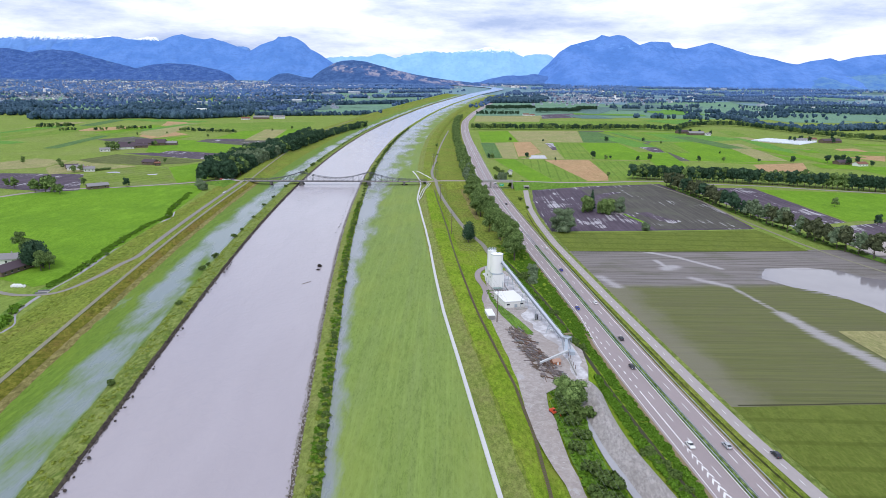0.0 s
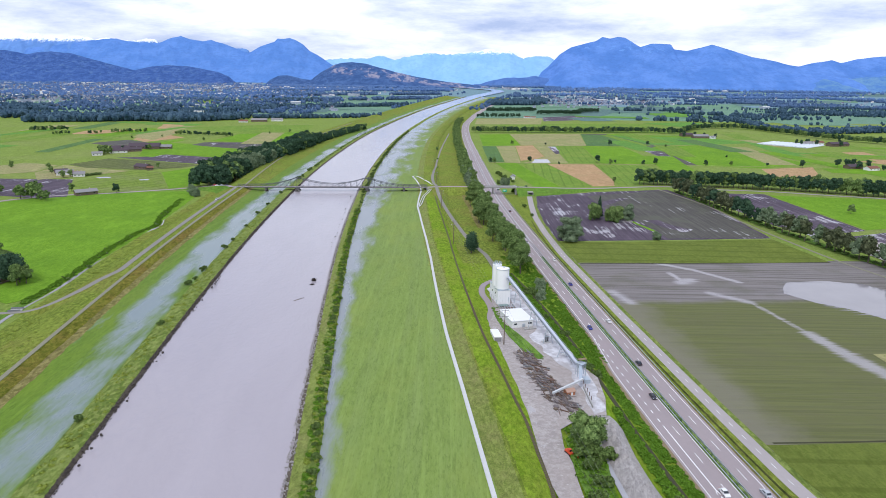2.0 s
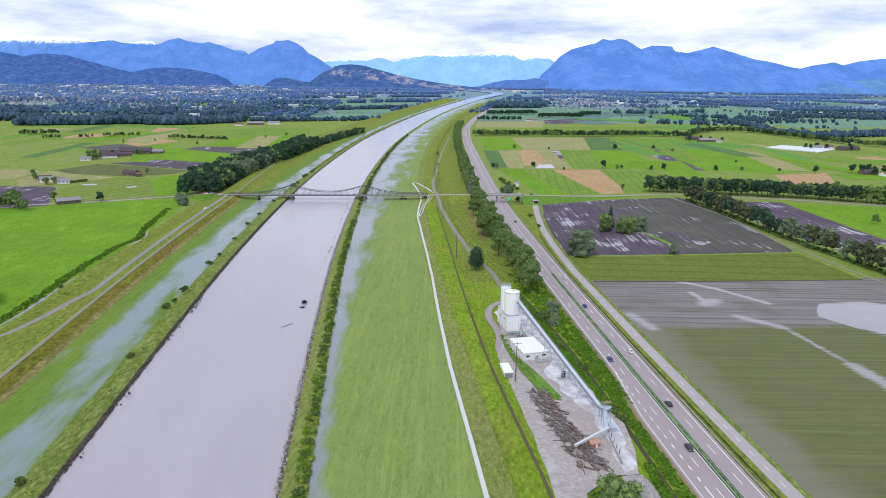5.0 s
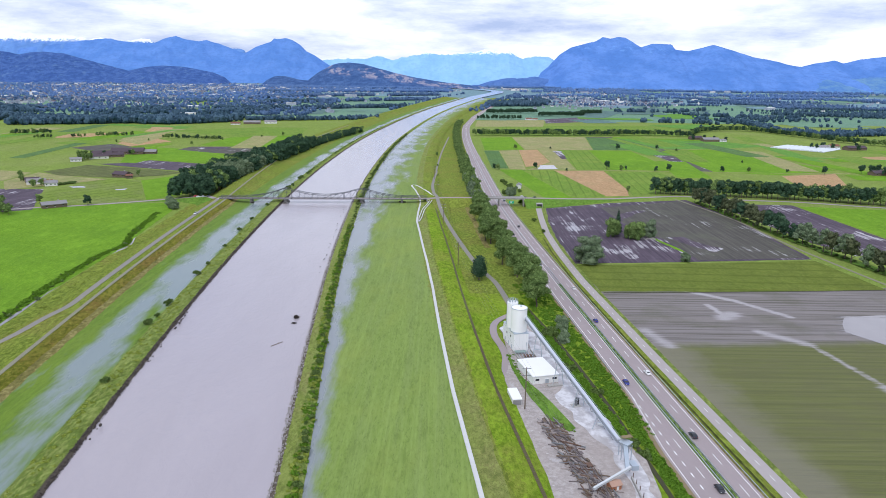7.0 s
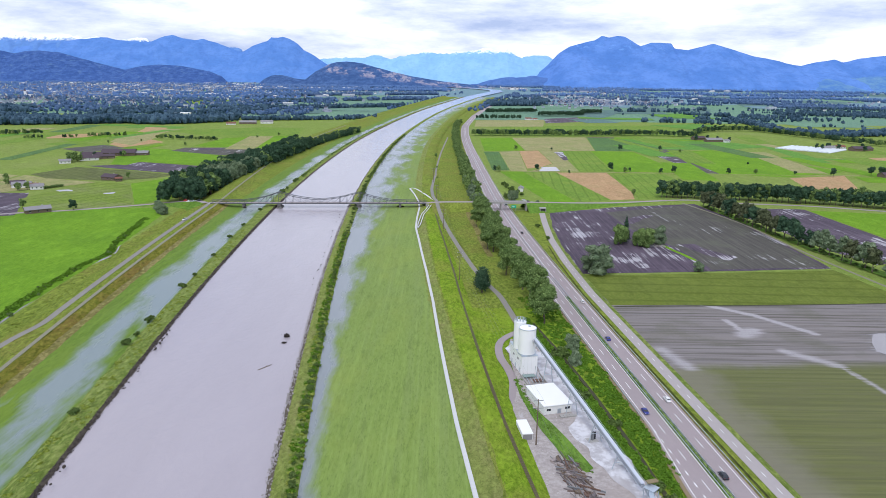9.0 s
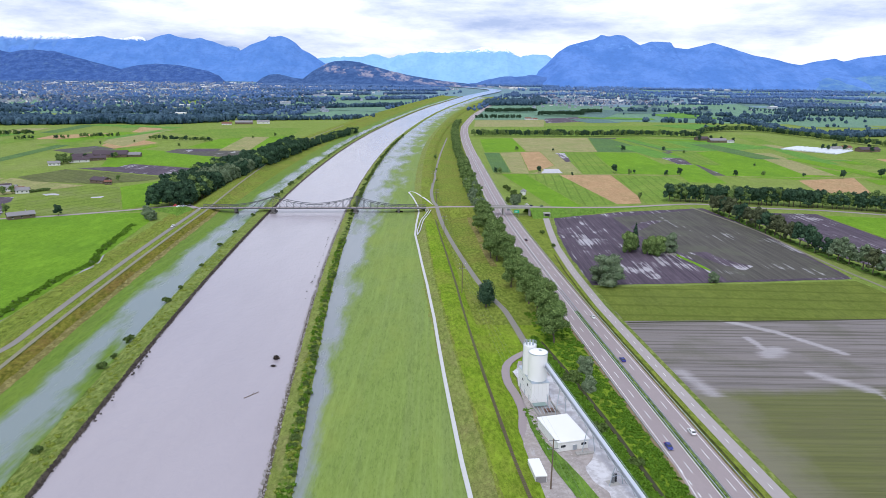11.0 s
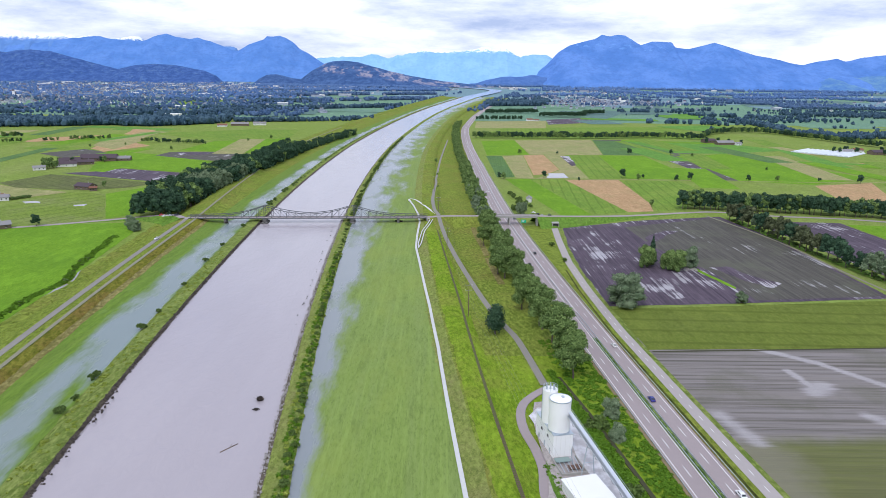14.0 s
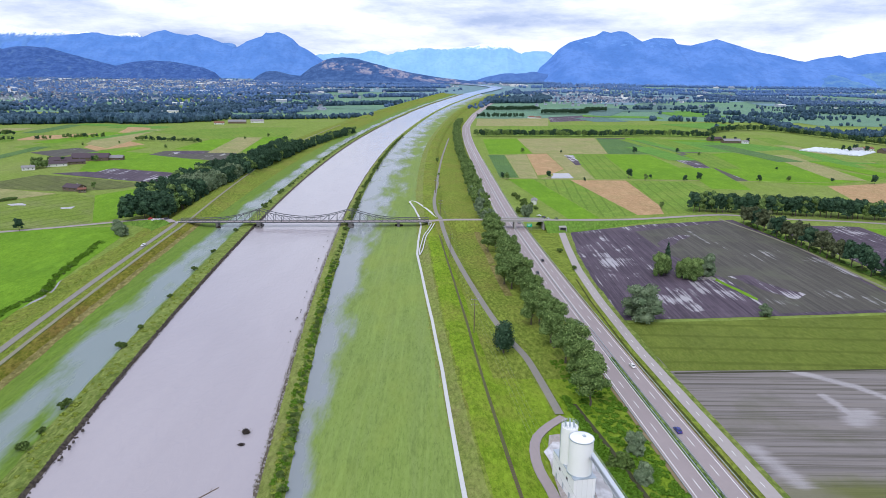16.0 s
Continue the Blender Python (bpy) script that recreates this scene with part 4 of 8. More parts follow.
patch("field_46", [(-420, 1420), (-300, 1500), (-280, 1250), (-320, 1245), (-425, 1265)], BRIGHT, "green meadow", 0.05)
patch("field_47", [(-590, 1560), (-420, 1700), (-320, 1700), (-300, 1505), (-420, 1425)], STRIPED, "green meadow", 0.05)
patch("pool_10", [(-352, 985), (-325, 1000), (-308, 990), (-318, 950), (-340, 945)], SOILWET, "pool on a ploughed field", 0.12, "pool", 1.0, 10)
patch("pool_11", [(-420, 1240), (-370, 1240), (-360, 1215), (-400, 1200)], SOILWET, "pool on a dark field", 0.12, "pool", 1.5, 11)
patch("water_far", [(-974, 1889), (-821, 2011), (-757, 1878), (-882, 1740)], POOL, "calm side arm of the river behind trees", 0.1, "water", 1.0, 12)
# thin strips of other crops across the wider meadows
random.seed(12)
for i in range(46):
    east = i % 2
    x, y = (random.uniform(330, 900), random.uniform(860, 1540)) if east else (random.uniform(-850, -330), random.uniform(1130, 1720))
    w, h, a = random.uniform(9, 26), random.uniform(60, 150), random.choice([-0.15, 0.1, 1.35])
    c, s_ = math.cos(a), math.sin(a)
    patch("field_strip", [(x + u * c - v * s_, y + u * s_ + v * c) for u, v in ((-w, -h), (w, -h), (w, h), (-w, h))], random.choice([STRIPED, TAN, CROP, BRIGHT, LUSH, STRIPED, BRIGHT]), "narrow strip of crop among the meadows", 0.012 + i * 0.001)
random.seed(11)
for i in range(110):
    east = i % 2
    x, y = (random.uniform(350, 2800), random.uniform(1700, 4300)) if east else (random.uniform(-1300, -300), random.uniform(2250, 4000))
    w, h, a = random.uniform(50, 150), random.uniform(40, 150), random.uniform(-0.5, 0.5)
    c, s = math.cos(a), math.sin(a)
    pts = [(x + u * c - v * s, y + u * s + v * c) for u, v in ((-w, -h), (w, -h), (w, h), (-w, h))]
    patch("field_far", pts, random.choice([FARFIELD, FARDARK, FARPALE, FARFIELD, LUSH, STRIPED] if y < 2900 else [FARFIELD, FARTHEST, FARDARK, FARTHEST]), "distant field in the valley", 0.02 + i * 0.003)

# ---- roads and paths ----
lane("road_west", [(-217, 713, 5.1), (-232, 731, 3.6), (-258, 740, 0.4), (-282, 736, -1.6), (-318, 718, -2.2), (-346, 704, -2.3), (-384, 688, -2.3), (-414, 661, -2.3), (-430, 634, -2.3), (-470, 600, -2.3)], 5.5, ASPHALT, "grey country road to the bridge", skirt=VERGE)
lane("road_east", [(-20, 729, 5.2), (-5, 735, 5.2), (20, 737, 5.3), (40, 738, 5.3)], 6.0, ASPHALT, "grey road from the bridge to the overpass", skirt=OLIVE)
lane("road_east_ramp", [(74, 740, 5.3), (95, 744, 4.6), (125, 757, 2.2), (165, 776, -0.6), (205, 794, -1.9), (233, 804, -2.25), (258, 807, -2.25), (303, 792, -2.25), (367, 782, -2.25), (430, 760, -2.25), (520, 735, -2.25)], 6.0, ASPHALT, "grey road on a low embankment between the fields", skirt=VERGE)
lane("road_farm", [(left_dyke(446) - 54.7, 446, 4.83), (left_dyke(426) - 54.7, 426, 4.85), (left_dyke(408) - 54.8, 408, 4.88), (-192.8, 390, 4.9), (-195.5, 371, 3.9), (-204.5, 358, 0.5), (-213, 354, -1.75), (-221, 352, -2.15), (-232, 351, -2.25), (-248, 357, -2.25), (-275, 372, -2.25), (-320, 380, -2.25)], 3.4, DYKEROAD, "narrow farm road", skirt=OLIVE)
lane("track_fields", [(64, 1012, -2.35), (150, 1010, -2.35), (240, 1014, -2.35), (370, 1014, -2.35), (470, 1012, -2.35), (560, 1020, -2.35)], 2.6, TAN, "grassy field track", "track")
patch("verge_tree_row", [(254, 776), (262, 770), (268, 700), (276, 625), (286, 560), (296, 500), (308, 455), (326, 402), (316, 396), (298, 455), (286, 500), (276, 560), (267, 625), (260, 700)], VERGE, "green undergrowth below the tree row", 0.15, "verge", 0.6, 8)
lane("track_tree_row", [(road_edge(740) + 146, 790, -2.3), (259, 690, -2.3), (262, 600, -2.3), (267, 540, -2.3), (276, 470, -2.3), (300, 380, -2.3)], 2.2, WORNTRACK, "pale field track beside the tree row", "track")
lane("path_dyke", [(-14, 900, 1.4), (-15, 830, 2.4), (-13, 770, 4.3), (-10, 745, 5.2), (-9, 733, 5.2), (-7, 704, 4.0), (-3, 662, 2.4), (4, 607, 1.3), (13, 545, 0.9), (19, 510, 0.7), (24, 488, 0.6), (28, 472, 0.55), (31, 449, 0.5), (34, 422, 0.45)], 3.2, DYKEROAD, "pale path from the bridge to the gravel works", "path", skirt=OLIVE, ground=-0.8)
lane("verge_worn", [(19, 756, -1.5), (20.4, 697, -1.47), (23.6, 654, -1.1), (25.5, 610, -0.75), (29, 560, -0.3)], 4.2, TANGRASS, "worn strip of dry grass beside the tree row", "verge")
lane("path_dyke_far", [(-14, 896, 1.1), (-12, 950, 0.2), (-12, 1000, -1.1), (-6, 1200, -1.25), (8, 1500, -1.3)], 2.5, DYKEROAD, "pale path along the dyke", "path", skirt=OLIVE, ground=-1.9)
lane("track_turn", [(-37.4, 822, 1.84), (-38.2, 830, 1.8), (-36.5, 834, 1.8), (-33.5, 831, 1.85), (-31, 826, 1.9), (-26.5, 811, 2.2), (-20.3, 786.5, 2.9), (-15.4, 763, 3.9), (-11.5, 746, 4.9)], 2.0, TRACKGREY, "pale track that loops up to the bridge", "track", skirt=DYKEGREEN)
for shift in (-1.0, 1.0):
    lane("track_twin", [(-14.5 + shift, 731, 4.4), (-17.5 + shift, 711, 3.2), (-20.8 + shift, 690, 2.75), (-22 + shift, 668, 2.55), (-22.8 + shift, 650, 2.35), (-23.5, 637, 2.1)], 0.7, TRACKGREY, "worn pale wheel rut in the grass", "track")
n = Nodes("dark_stream_water", 0.08)
n.color(n.mix(n.noise(0.4, 4), (0.22, 0.21, 0.21, 1), (0.34, 0.33, 0.33, 1)))
STREAM = n.m
lane("water_stream", [(-203, 262, -2.34), (-206, 296, -2.34), (-207, 308, -2.34), (-215, 322, -2.34), (-217.5, 335, -2.34), (-219, 346, -2.34), (-219.5, 362, -2.34), (-219.5, 383, -2.34), (-220.5, 400, -2.34), (-225, 441, -2.34), (-230.5, 491, -2.34), (-232, 528, -2.34), (-229.5, 560, -2.34), (-238, 590, -2.34), (-243, 620, -2.34), (-254, 680, -2.34)], lambda t: 1.5 + 0.6 * math.sin(t * 40), STREAM, "small winding stream", "stream", step=2.0)
lane("bank_stream", [(-208, 262, -2.38), (-211, 296, -2.38), (-212, 308, -2.38), (-219.5, 322, -2.38), (-222, 335, -2.38), (-223, 346, -2.38), (-223.5, 362, -2.38), (-223.5, 383, -2.38), (-224.5, 400, -2.38), (-229, 441, -2.38), (-234.5, 491, -2.38), (-236, 528, -2.38), (-233.5, 560, -2.38), (-242, 590, -2.38), (-247, 620, -2.38), (-259, 680, -2.38)], 5.0, VERGE, "dark overgrown bank of the stream", "bank", step=2.0)

# lane lines of the motorway: solid edges, and dashes that can be told apart
ROADTOP = PLAIN + 0.355


def line_strip(name, off, y0, y1, width, label):
    ribbon(name, road_x, [off - width / 2, off + width / 2], [ROADTOP, ROADTOP], LINE, y0, y1, 12.0, label=label, category="road line")


for off in (-IN, IN, OUT):
    line_strip("line_edge", off, -200, 2950, 0.26, "white edge line of the motorway")
line_strip("line_edge", -OUT, 330, 2950, 0.26, "white edge line of the motorway")
dash = mesh_of("dash", [(-0.12, -3, 0), (0.12, -3, 0), (0.12, 3, 0), (-0.12, 3, 0)], [(0, 1, 2, 3)], LINE)
lanes_root = tagged(new("line_dashes"), "white dashed lane lines of the motorway", "road line", "", "structure")


def dashes(off, y0, y1, period=17.5, length=1.0, width=1.0):
    y = y0
    while y < y1:
        ob = new("dash", dash)
        ob.parent = lanes_root
        slope = (road_x(y + 5) - road_x(y - 5)) / 10
        ob.matrix_basis = Matrix.Translation((road_x(y) + off, y, ROADTOP)) @ Matrix.Rotation(-math.atan(slope), 4, "Z") @ Matrix.Diagonal((width, length, 1, 1))
        y += period


dashes(-MID, -20, 1500), dashes(MID, -12, 1500)
dashes(-OUT, 250, 332, 6.5, 0.4, 1.7)

# ---- trees ----
def leaf_green(name, a, b, c, by_object=True, rough=0.75):
    n = Nodes(name, rough, 0, 0.08)
    col = n.mix(n.island(), a, b)
    col = n.mix(n.math("MULTIPLY", n.step(n.noise(0.35, 4, 0.6), 0.4, 0.7), 0.6), col, c)
    if by_object:
        col = n.mix(n.math("MULTIPLY", n.chance(), 0.3), col, n.mix(0.5, col, (a[0] * 0.4, a[1] * 0.5, a[2] * 0.6, 1)))
    return n.color(col).m


LEAF = leaf_green("broadleaf_foliage", (0.0400, 0.0800, 0.0220, 1), (0.2650, 0.3700, 0.1200, 1), (0.1300, 0.2120, 0.0600, 1))
LEAF_GREY = leaf_green("grey_green_willow_foliage", (0.0910, 0.1365, 0.0715, 1), (0.2535, 0.3185, 0.1950, 1), (0.1430, 0.2015, 0.1066, 1))
LEAF_BROWN = leaf_green("olive_brown_foliage", (0.045, 0.060, 0.030, 1), (0.150, 0.170, 0.088, 1), (0.086, 0.104, 0.050, 1))
LEAF_DARK = leaf_green("dark_foliage", (0.0180, 0.0448, 0.0270, 1), (0.0780, 0.1400, 0.0756, 1), (0.0390, 0.0812, 0.0486, 1))
LEAF_BUSH = leaf_green("bright_bush_foliage", (0.0465, 0.0837, 0.0194, 1), (0.1500, 0.2150, 0.0624, 1), (0.1000, 0.1550, 0.0390, 1))
# the next three mix distance haze into the leaf colour of far trees
LEAF_FAR = leaf_green("haze_blue_wood_foliage", (0.0420, 0.0850, 0.1770, 1), (0.1050, 0.1650, 0.2773, 1), (0.0660, 0.1180, 0.2183, 1), False)
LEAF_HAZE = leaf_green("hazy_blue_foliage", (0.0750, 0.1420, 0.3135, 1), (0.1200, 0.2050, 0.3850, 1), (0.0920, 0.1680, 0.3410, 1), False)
LEAF_MIDFAR = leaf_green("haze_tinted_wood_foliage", (0.0180, 0.0440, 0.0732, 1), (0.0780, 0.1320, 0.1794, 1), (0.0420, 0.0820, 0.1227, 1), False)
LEAF_HERB = leaf_green("rank_herb_foliage", (0.070, 0.155, 0.012, 1), (0.130, 0.245, 0.024, 1), (0.100, 0.205, 0.018, 1), False)
LEAF_TUFT = leaf_green("olive_grass_tufts", (0.18, 0.245, 0.03, 1), (0.29, 0.33, 0.07, 1), (0.20, 0.265, 0.04, 1), False)
n = Nodes("tree_bark", 0.95)
n.color(n.mix(n.noise(1.2, 5, 0.6, (1, 1, 0.2)), (0.07, 0.055, 0.04, 1), (0.17, 0.14, 0.11, 1)))
BARK = n.m

ICO = bmesh.new()
bmesh.ops.create_icosphere(ICO, subdivisions=2, radius=1)
ICO_V = np.array([v.co[:] for v in ICO.verts])
ICO_F = np.array([[v.index for v in f.verts] for f in ICO.faces])
ICO.free()
ICO = bmesh.new()
bmesh.ops.create_icosphere(ICO, subdivisions=1, radius=1)
ICO1_V = np.array([v.co[:] for v in ICO.verts])
ICO1_F = np.array([[v.index for v in f.verts] for f in ICO.faces])
ICO.free()


def crown_mesh(name, seed, lobes, leaves, size, material, coarse=False, core=0.66):
    """A crown: lumpy inner masses with many small bent leaf clumps standing out of them. lobes: (x, y, z, rx, ry, rz)."""
    rng = np.random.default_rng(seed)
    V, F, count = [], [], 0
    bv, bf = (ICO1_V, ICO1_F) if coarse else (ICO_V, ICO_F)
    for lobe in lobes:
        c, r = np.array(lobe[:3]), np.array(lobe[3:])
        bumps = (core if not coarse else 0.80) + 0.20 * np.array([noise.noise((p[0] * 2.3 + seed, p[1] * 2.3, p[2] * 2.3 + lobe[0])) for p in bv])
        V.append(c + bv * r * bumps[:, None])
        F.append(bf + count)
        count += len(bv)
    weight = np.array([l[3] * l[4] + l[5] * l[4] for l in lobes])
    pick = rng.choice(len(lobes), leaves, p=weight / weight.sum())
    L = np.array(lobes)[pick]
    d = rng.normal(size=(leaves, 3))
    d /= np.linalg.norm(d, axis=1)[:, None]
    d[:, 2] = np.where(d[:, 2] < -0.55, -d[:, 2], d[:, 2])
    reach = rng.uniform(0.66, 1.12, leaves)[:, None]
    centre = L[:, :3] + d * L[:, 3:] * reach
    up = rng.normal(size=(leaves, 3)) * 0.7 + d
    up /= np.linalg.norm(up, axis=1)[:, None]
    a = np.cross(up, rng.normal(size=(leaves, 3)))
    a /= np.linalg.norm(a, axis=1)[:, None]
    b = np.cross(up, a)
    s = (size * rng.uniform(0.55, 1.25, leaves))[:, None]
    quad = np.stack([centre - a * s, centre - b * s * 0.8 + up * s * 0.25, centre + a * s, centre + b * s * 0.8 + up * s * 0.25], 1)
    V.append(quad.reshape(-1, 3))
    k = np.arange(leaves)[:, None] * 4 + count
    verts = np.concatenate(V)
    faces = [tuple(f) for f in np.concatenate(F).tolist()] + (k + np.array([0, 1, 2, 3])).tolist()
    return mesh_of(name, verts.tolist(), faces, material)


def trunk_mesh(name, seed, height, radius, limbs, spread):
    """A tapered, slightly bent trunk with limbs that fan out into the crown."""
    rng = random.Random(seed)
    bm = bmesh.new()
    p, r = Vector((0, 0, -0.4)), radius
    for i in range(4):
        q = Vector((rng.uniform(-0.2, 0.2), rng.uniform(-0.2, 0.2), height * (i + 1) / 4))
        add_bar(bm, p, q, r, 7, r * 0.78)
        p, r = q, r * 0.78
    for i in range(limbs):
        a = i * 2.4 + rng.uniform(-0.4, 0.4)
        z = height * rng.uniform(0.45, 0.95)
        tip = Vector((math.cos(a) * spread, math.sin(a) * spread, z + spread * rng.uniform(0.5, 1.1)))
        add_bar(bm, (0, 0, z), tip, radius * 0.4, 5, radius * 0.12)
    me = bpy.data.meshes.new(name)
    bm.to_mesh(me)
    bm.free()
    me.materials.append(BARK)
    return me


def broad_lobes(seed, h, w, clear=0.22, count=15):
    """Lobes of a broadleaf crown: a core and many uneven boughs round it."""
    rng = random.Random(seed)
    out = [(0, 0, h * 0.56, w * 0.30, w * 0.30, h * 0.30)]
    for i in range(count):
        a = i * 2.4 + rng.uniform(-0.6, 0.6)
        z = h * rng.uniform(clear + 0.12, 0.88)
        wide = math.sin(math.pi * min(0.95, max(0.12, (z / h - clear + 0.12) / (1.12 - clear)))) ** 0.6
        d = w * 0.33 * wide * rng.uniform(0.6, 1.2)
        q = w * rng.uniform(0.11, 0.20)
        out.append((math.cos(a) * d, math.sin(a) * d, z, q, q * rng.uniform(0.8, 1.2), q * rng.uniform(0.75, 1.1)))
    return out


def bush_lobes(seed):
    """Lobes of a ragged bush: several stems of different height leaning apart."""
    rng = random.Random(seed + 400)
    out = [(0, 0, 0.9, 0.8, 0.7, 0.8)]
    for i in range(7):
        a, d = i * 2.4 + rng.uniform(-0.5, 0.5), rng.uniform(0.5, 1.25)
        q = rng.uniform(0.38, 0.7)
        out.append((math.cos(a) * d, math.sin(a) * d, rng.uniform(0.55, 2.0 - 0.6 * d), q, q * rng.uniform(0.8, 1.2), q * rng.uniform(0.75, 1.05)))
    return out


TREE = {}
for k in range(4):
    TREE["broad", k] = (trunk_mesh("trunk", k, 7.0, 0.42, 6, 2.6), crown_mesh("crown", 20 + k, broad_lobes(k, 16.0, 12.0), 3800, 0.36, LEAF))
    TREE["willow", k] = (trunk_mesh("trunk", 40 + k, 5.0, 0.5, 6, 3.0), crown_mesh("crown", 60 + k, broad_lobes(7 + k, 13.0, 13.0, -0.06, 26), 4600, 0.36, LEAF_GREY, core=0.8))
    TREE["mid", k] = (trunk_mesh("trunk", 80 + k, 6.0, 0.4, 4, 2.4), crown_mesh("crown", 90 + k, broad_lobes(30 + k, 15.0, 11.5, 0.12, 11), 800, 0.62, LEAF, core=0.80))
    TREE["mid_dark", k] = (trunk_mesh("trunk", 85 + k, 6.0, 0.4, 4, 2.4), crown_mesh("crown", 95 + k, broad_lobes(50 + k, 15.0, 11.5, 0.1, 11), 800, 0.62, LEAF_DARK, core=0.80))
    TREE["mid_grey", k] = (trunk_mesh("trunk", 86 + k, 6.0, 0.4, 4, 2.4), crown_mesh("crown", 195 + k, broad_lobes(70 + k, 15.0, 11.5, 0.1, 11), 800, 0.62, LEAF_GREY, core=0.80))
    TREE["mid_brown", k] = (trunk_mesh("trunk", 86 + k, 6.0, 0.4, 4, 2.4), crown_mesh("crown", 235 + k, broad_lobes(70 + k, 15.0, 11.5, 0.1, 11), 800, 0.62, LEAF_BROWN, core=0.80))
    TREE["bush", k] = (trunk_mesh("trunk", 110 + k, 1.0, 0.12, 5, 0.8), crown_mesh("crown", 120 + k, bush_lobes(k), 420, 0.24, LEAF_BUSH, True))
    TREE["bush_dark", k] = (trunk_mesh("trunk", 115 + k, 1.0, 0.12, 5, 0.8), crown_mesh("crown", 125 + k, bush_lobes(k + 9), 400, 0.24, LEAF, True))
    cone = [(0, 0, z, r, r, 1.5) for z, r in ((2.2, 2.7), (4.0, 2.5), (6.0, 2.1), (8.2, 1.7), (10.4, 1.2), (12.4, 0.75), (14.0, 0.4))]
    TREE["fir", k] = (trunk_mesh("trunk", 140 + k, 9.0, 0.3, 3, 0.8), crown_mesh("crown", 150 + k, cone, 700, 0.5, LEAF_DARK, True))
    TREE["herb", k] = (None, crown_mesh("herbs", 170 + k, [(0, 0, 0.3, 0.9, 0.9, 0.55)], 34, 0.34, LEAF_HERB, True))
    TREE["tuft", k] = (None, crown_mesh("tufts", 180 + k, [(0, 0, 0.25, 0.9, 0.9, 0.4)], 30, 0.3, LEAF_TUFT, True))
egg = [(0, 0, 6.2, 4.3, 4.3, 5.4), (0, 0, 9.5, 3.1, 3.1, 3.6), (0.8, 0.6, 5.0, 4.0, 3.9, 4.0), (-0.9, -0.5, 5.2, 3.8, 3.9, 4.0), (0, 0, 3.2, 3.6, 3.6, 2.6)]
TREE["egg", 0] = (trunk_mesh("trunk", 160, 5.0, 0.45, 4, 1.6), crown_mesh("crown", 161, egg, 1900, 0.42, LEAF_DARK))
TREE["dome", 0] = (trunk_mesh("trunk", 165, 5.0, 0.4, 4, 1.6), crown_mesh("crown", 166, [(x, y, z, r * 0.9, q * 0.9, h * 0.9) for x, y, z, r, q, h in egg] + broad_lobes(77, 12.5, 12.0, 0.0, 12), 3000, 0.40, LEAF, core=0.78))
HEIGHT = {"dome": 13, "tuft": 0.7, "herb": 0.85, "broad": 16, "willow": 13, "mid": 15, "mid_dark": 15, "mid_grey": 15, "mid_brown": 15, "bush": 2.6, "bush_dark": 2.7, "fir": 15, "egg": 13}
rng_t = random.Random(5)


def plant(kind, x, y, z, height, label, name="tree", group="", category="tree", wide=1.0):
    k = rng_t.randrange(4) if kind not in ("egg", "dome") else 0
    s = height / HEIGHT[kind]
    ob = thing(name, (x, y, z + climb(y)), label, category, group, rng_t.uniform(0, 6.28))
    ob.scale = (s * wide, s * wide, s)
    part("trunk", TREE[kind, k][0], None, ob)
    part("crown", TREE[kind, k][1], None, ob)
    return ob


GROVES = {}


def plant_far(grove, kind, x, y, z, height, wide=1.0):
    """Notes a tree of a grove that stands too far off or too deep in a wood to be told from its neighbours."""
    GROVES.setdefault(grove, []).append((kind, rng_t.randrange(4), x, y, z + climb(y), height / HEIGHT[kind], wide, rng_t.uniform(0, 6.28)))


def build_groves(labels):
    for grove, rows in GROVES.items():
        V, F, M, count, mats = [], [], [], 0, []
        for kind, k, x, y, z, s, wide, turn in rows:
            me = TREE[kind, k][1]
            co = np.empty(len(me.vertices) * 3)
            me.vertices.foreach_get("co", co)
            co = co.reshape(-1, 3) * (s * wide, s * wide, s)
            c, q = math.cos(turn), math.sin(turn)
            co = np.stack([co[:, 0] * c - co[:, 1] * q + x, co[:, 0] * q + co[:, 1] * c + y, co[:, 2] + z], 1)
            if me.materials[0] not in mats:
                mats.append(me.materials[0])
            fs = [[i + count for i in p.vertices] for p in me.polygons]
            V.append(co)
            F += fs
            M += [mats.index(me.materials[0])] * len(fs)
            count += len(co)
        out = mesh_of(grove, np.concatenate(V).tolist(), F, None)
        for m in mats:
            out.materials.append(m)
        out.polygons.foreach_set("material_index", M)
        tagged(new(grove, out), labels[grove], "wood", "", "stuff")


def ground_z(x, y):
    """Height of the ground at a place, from the sections of banks and dykes."""
    o = x - river_r(y)
    if o >= 0:
        edge = land_edge(y)
        if o > edge:
            return PLAIN + 0.2
        sq = squeeze(y)
        return float(np.interp(o, [0, 2, 4.2, 7.5, 10.2, 18, 62, 66, 70, 75 + 0.4 * sq, 79 + 0.8 * sq, 82 + sq, 85 + sq, 85 + (edge - 85) * 0.75, edge + 1], [1, 2.1, 2.4, 2.2, 1, 1.15, 1.5, 1.7, 2.5, 2.7, 2, 1.2, yard_top(y), yard_top(y), PLAIN + 0.1]))
    o = river_l(y) - x
    if o < 0:
        return 1.0
    if o < 40:
        return float(np.interp(o, [0, 2.5, 5, 8, 11.5, 30, 40], [1, 2.3, 2.5, 2, 1, 1.15, 1.5]))
    o += dyke_out(y)
    return float(np.interp(o, [38.5, 42, 46.2, 49.2, 53, 59, 67, 76, 84], [1.9, 2.75, 4.95, 5.0, 4.65, 4.55, 1.5, -2.0, PLAIN]))


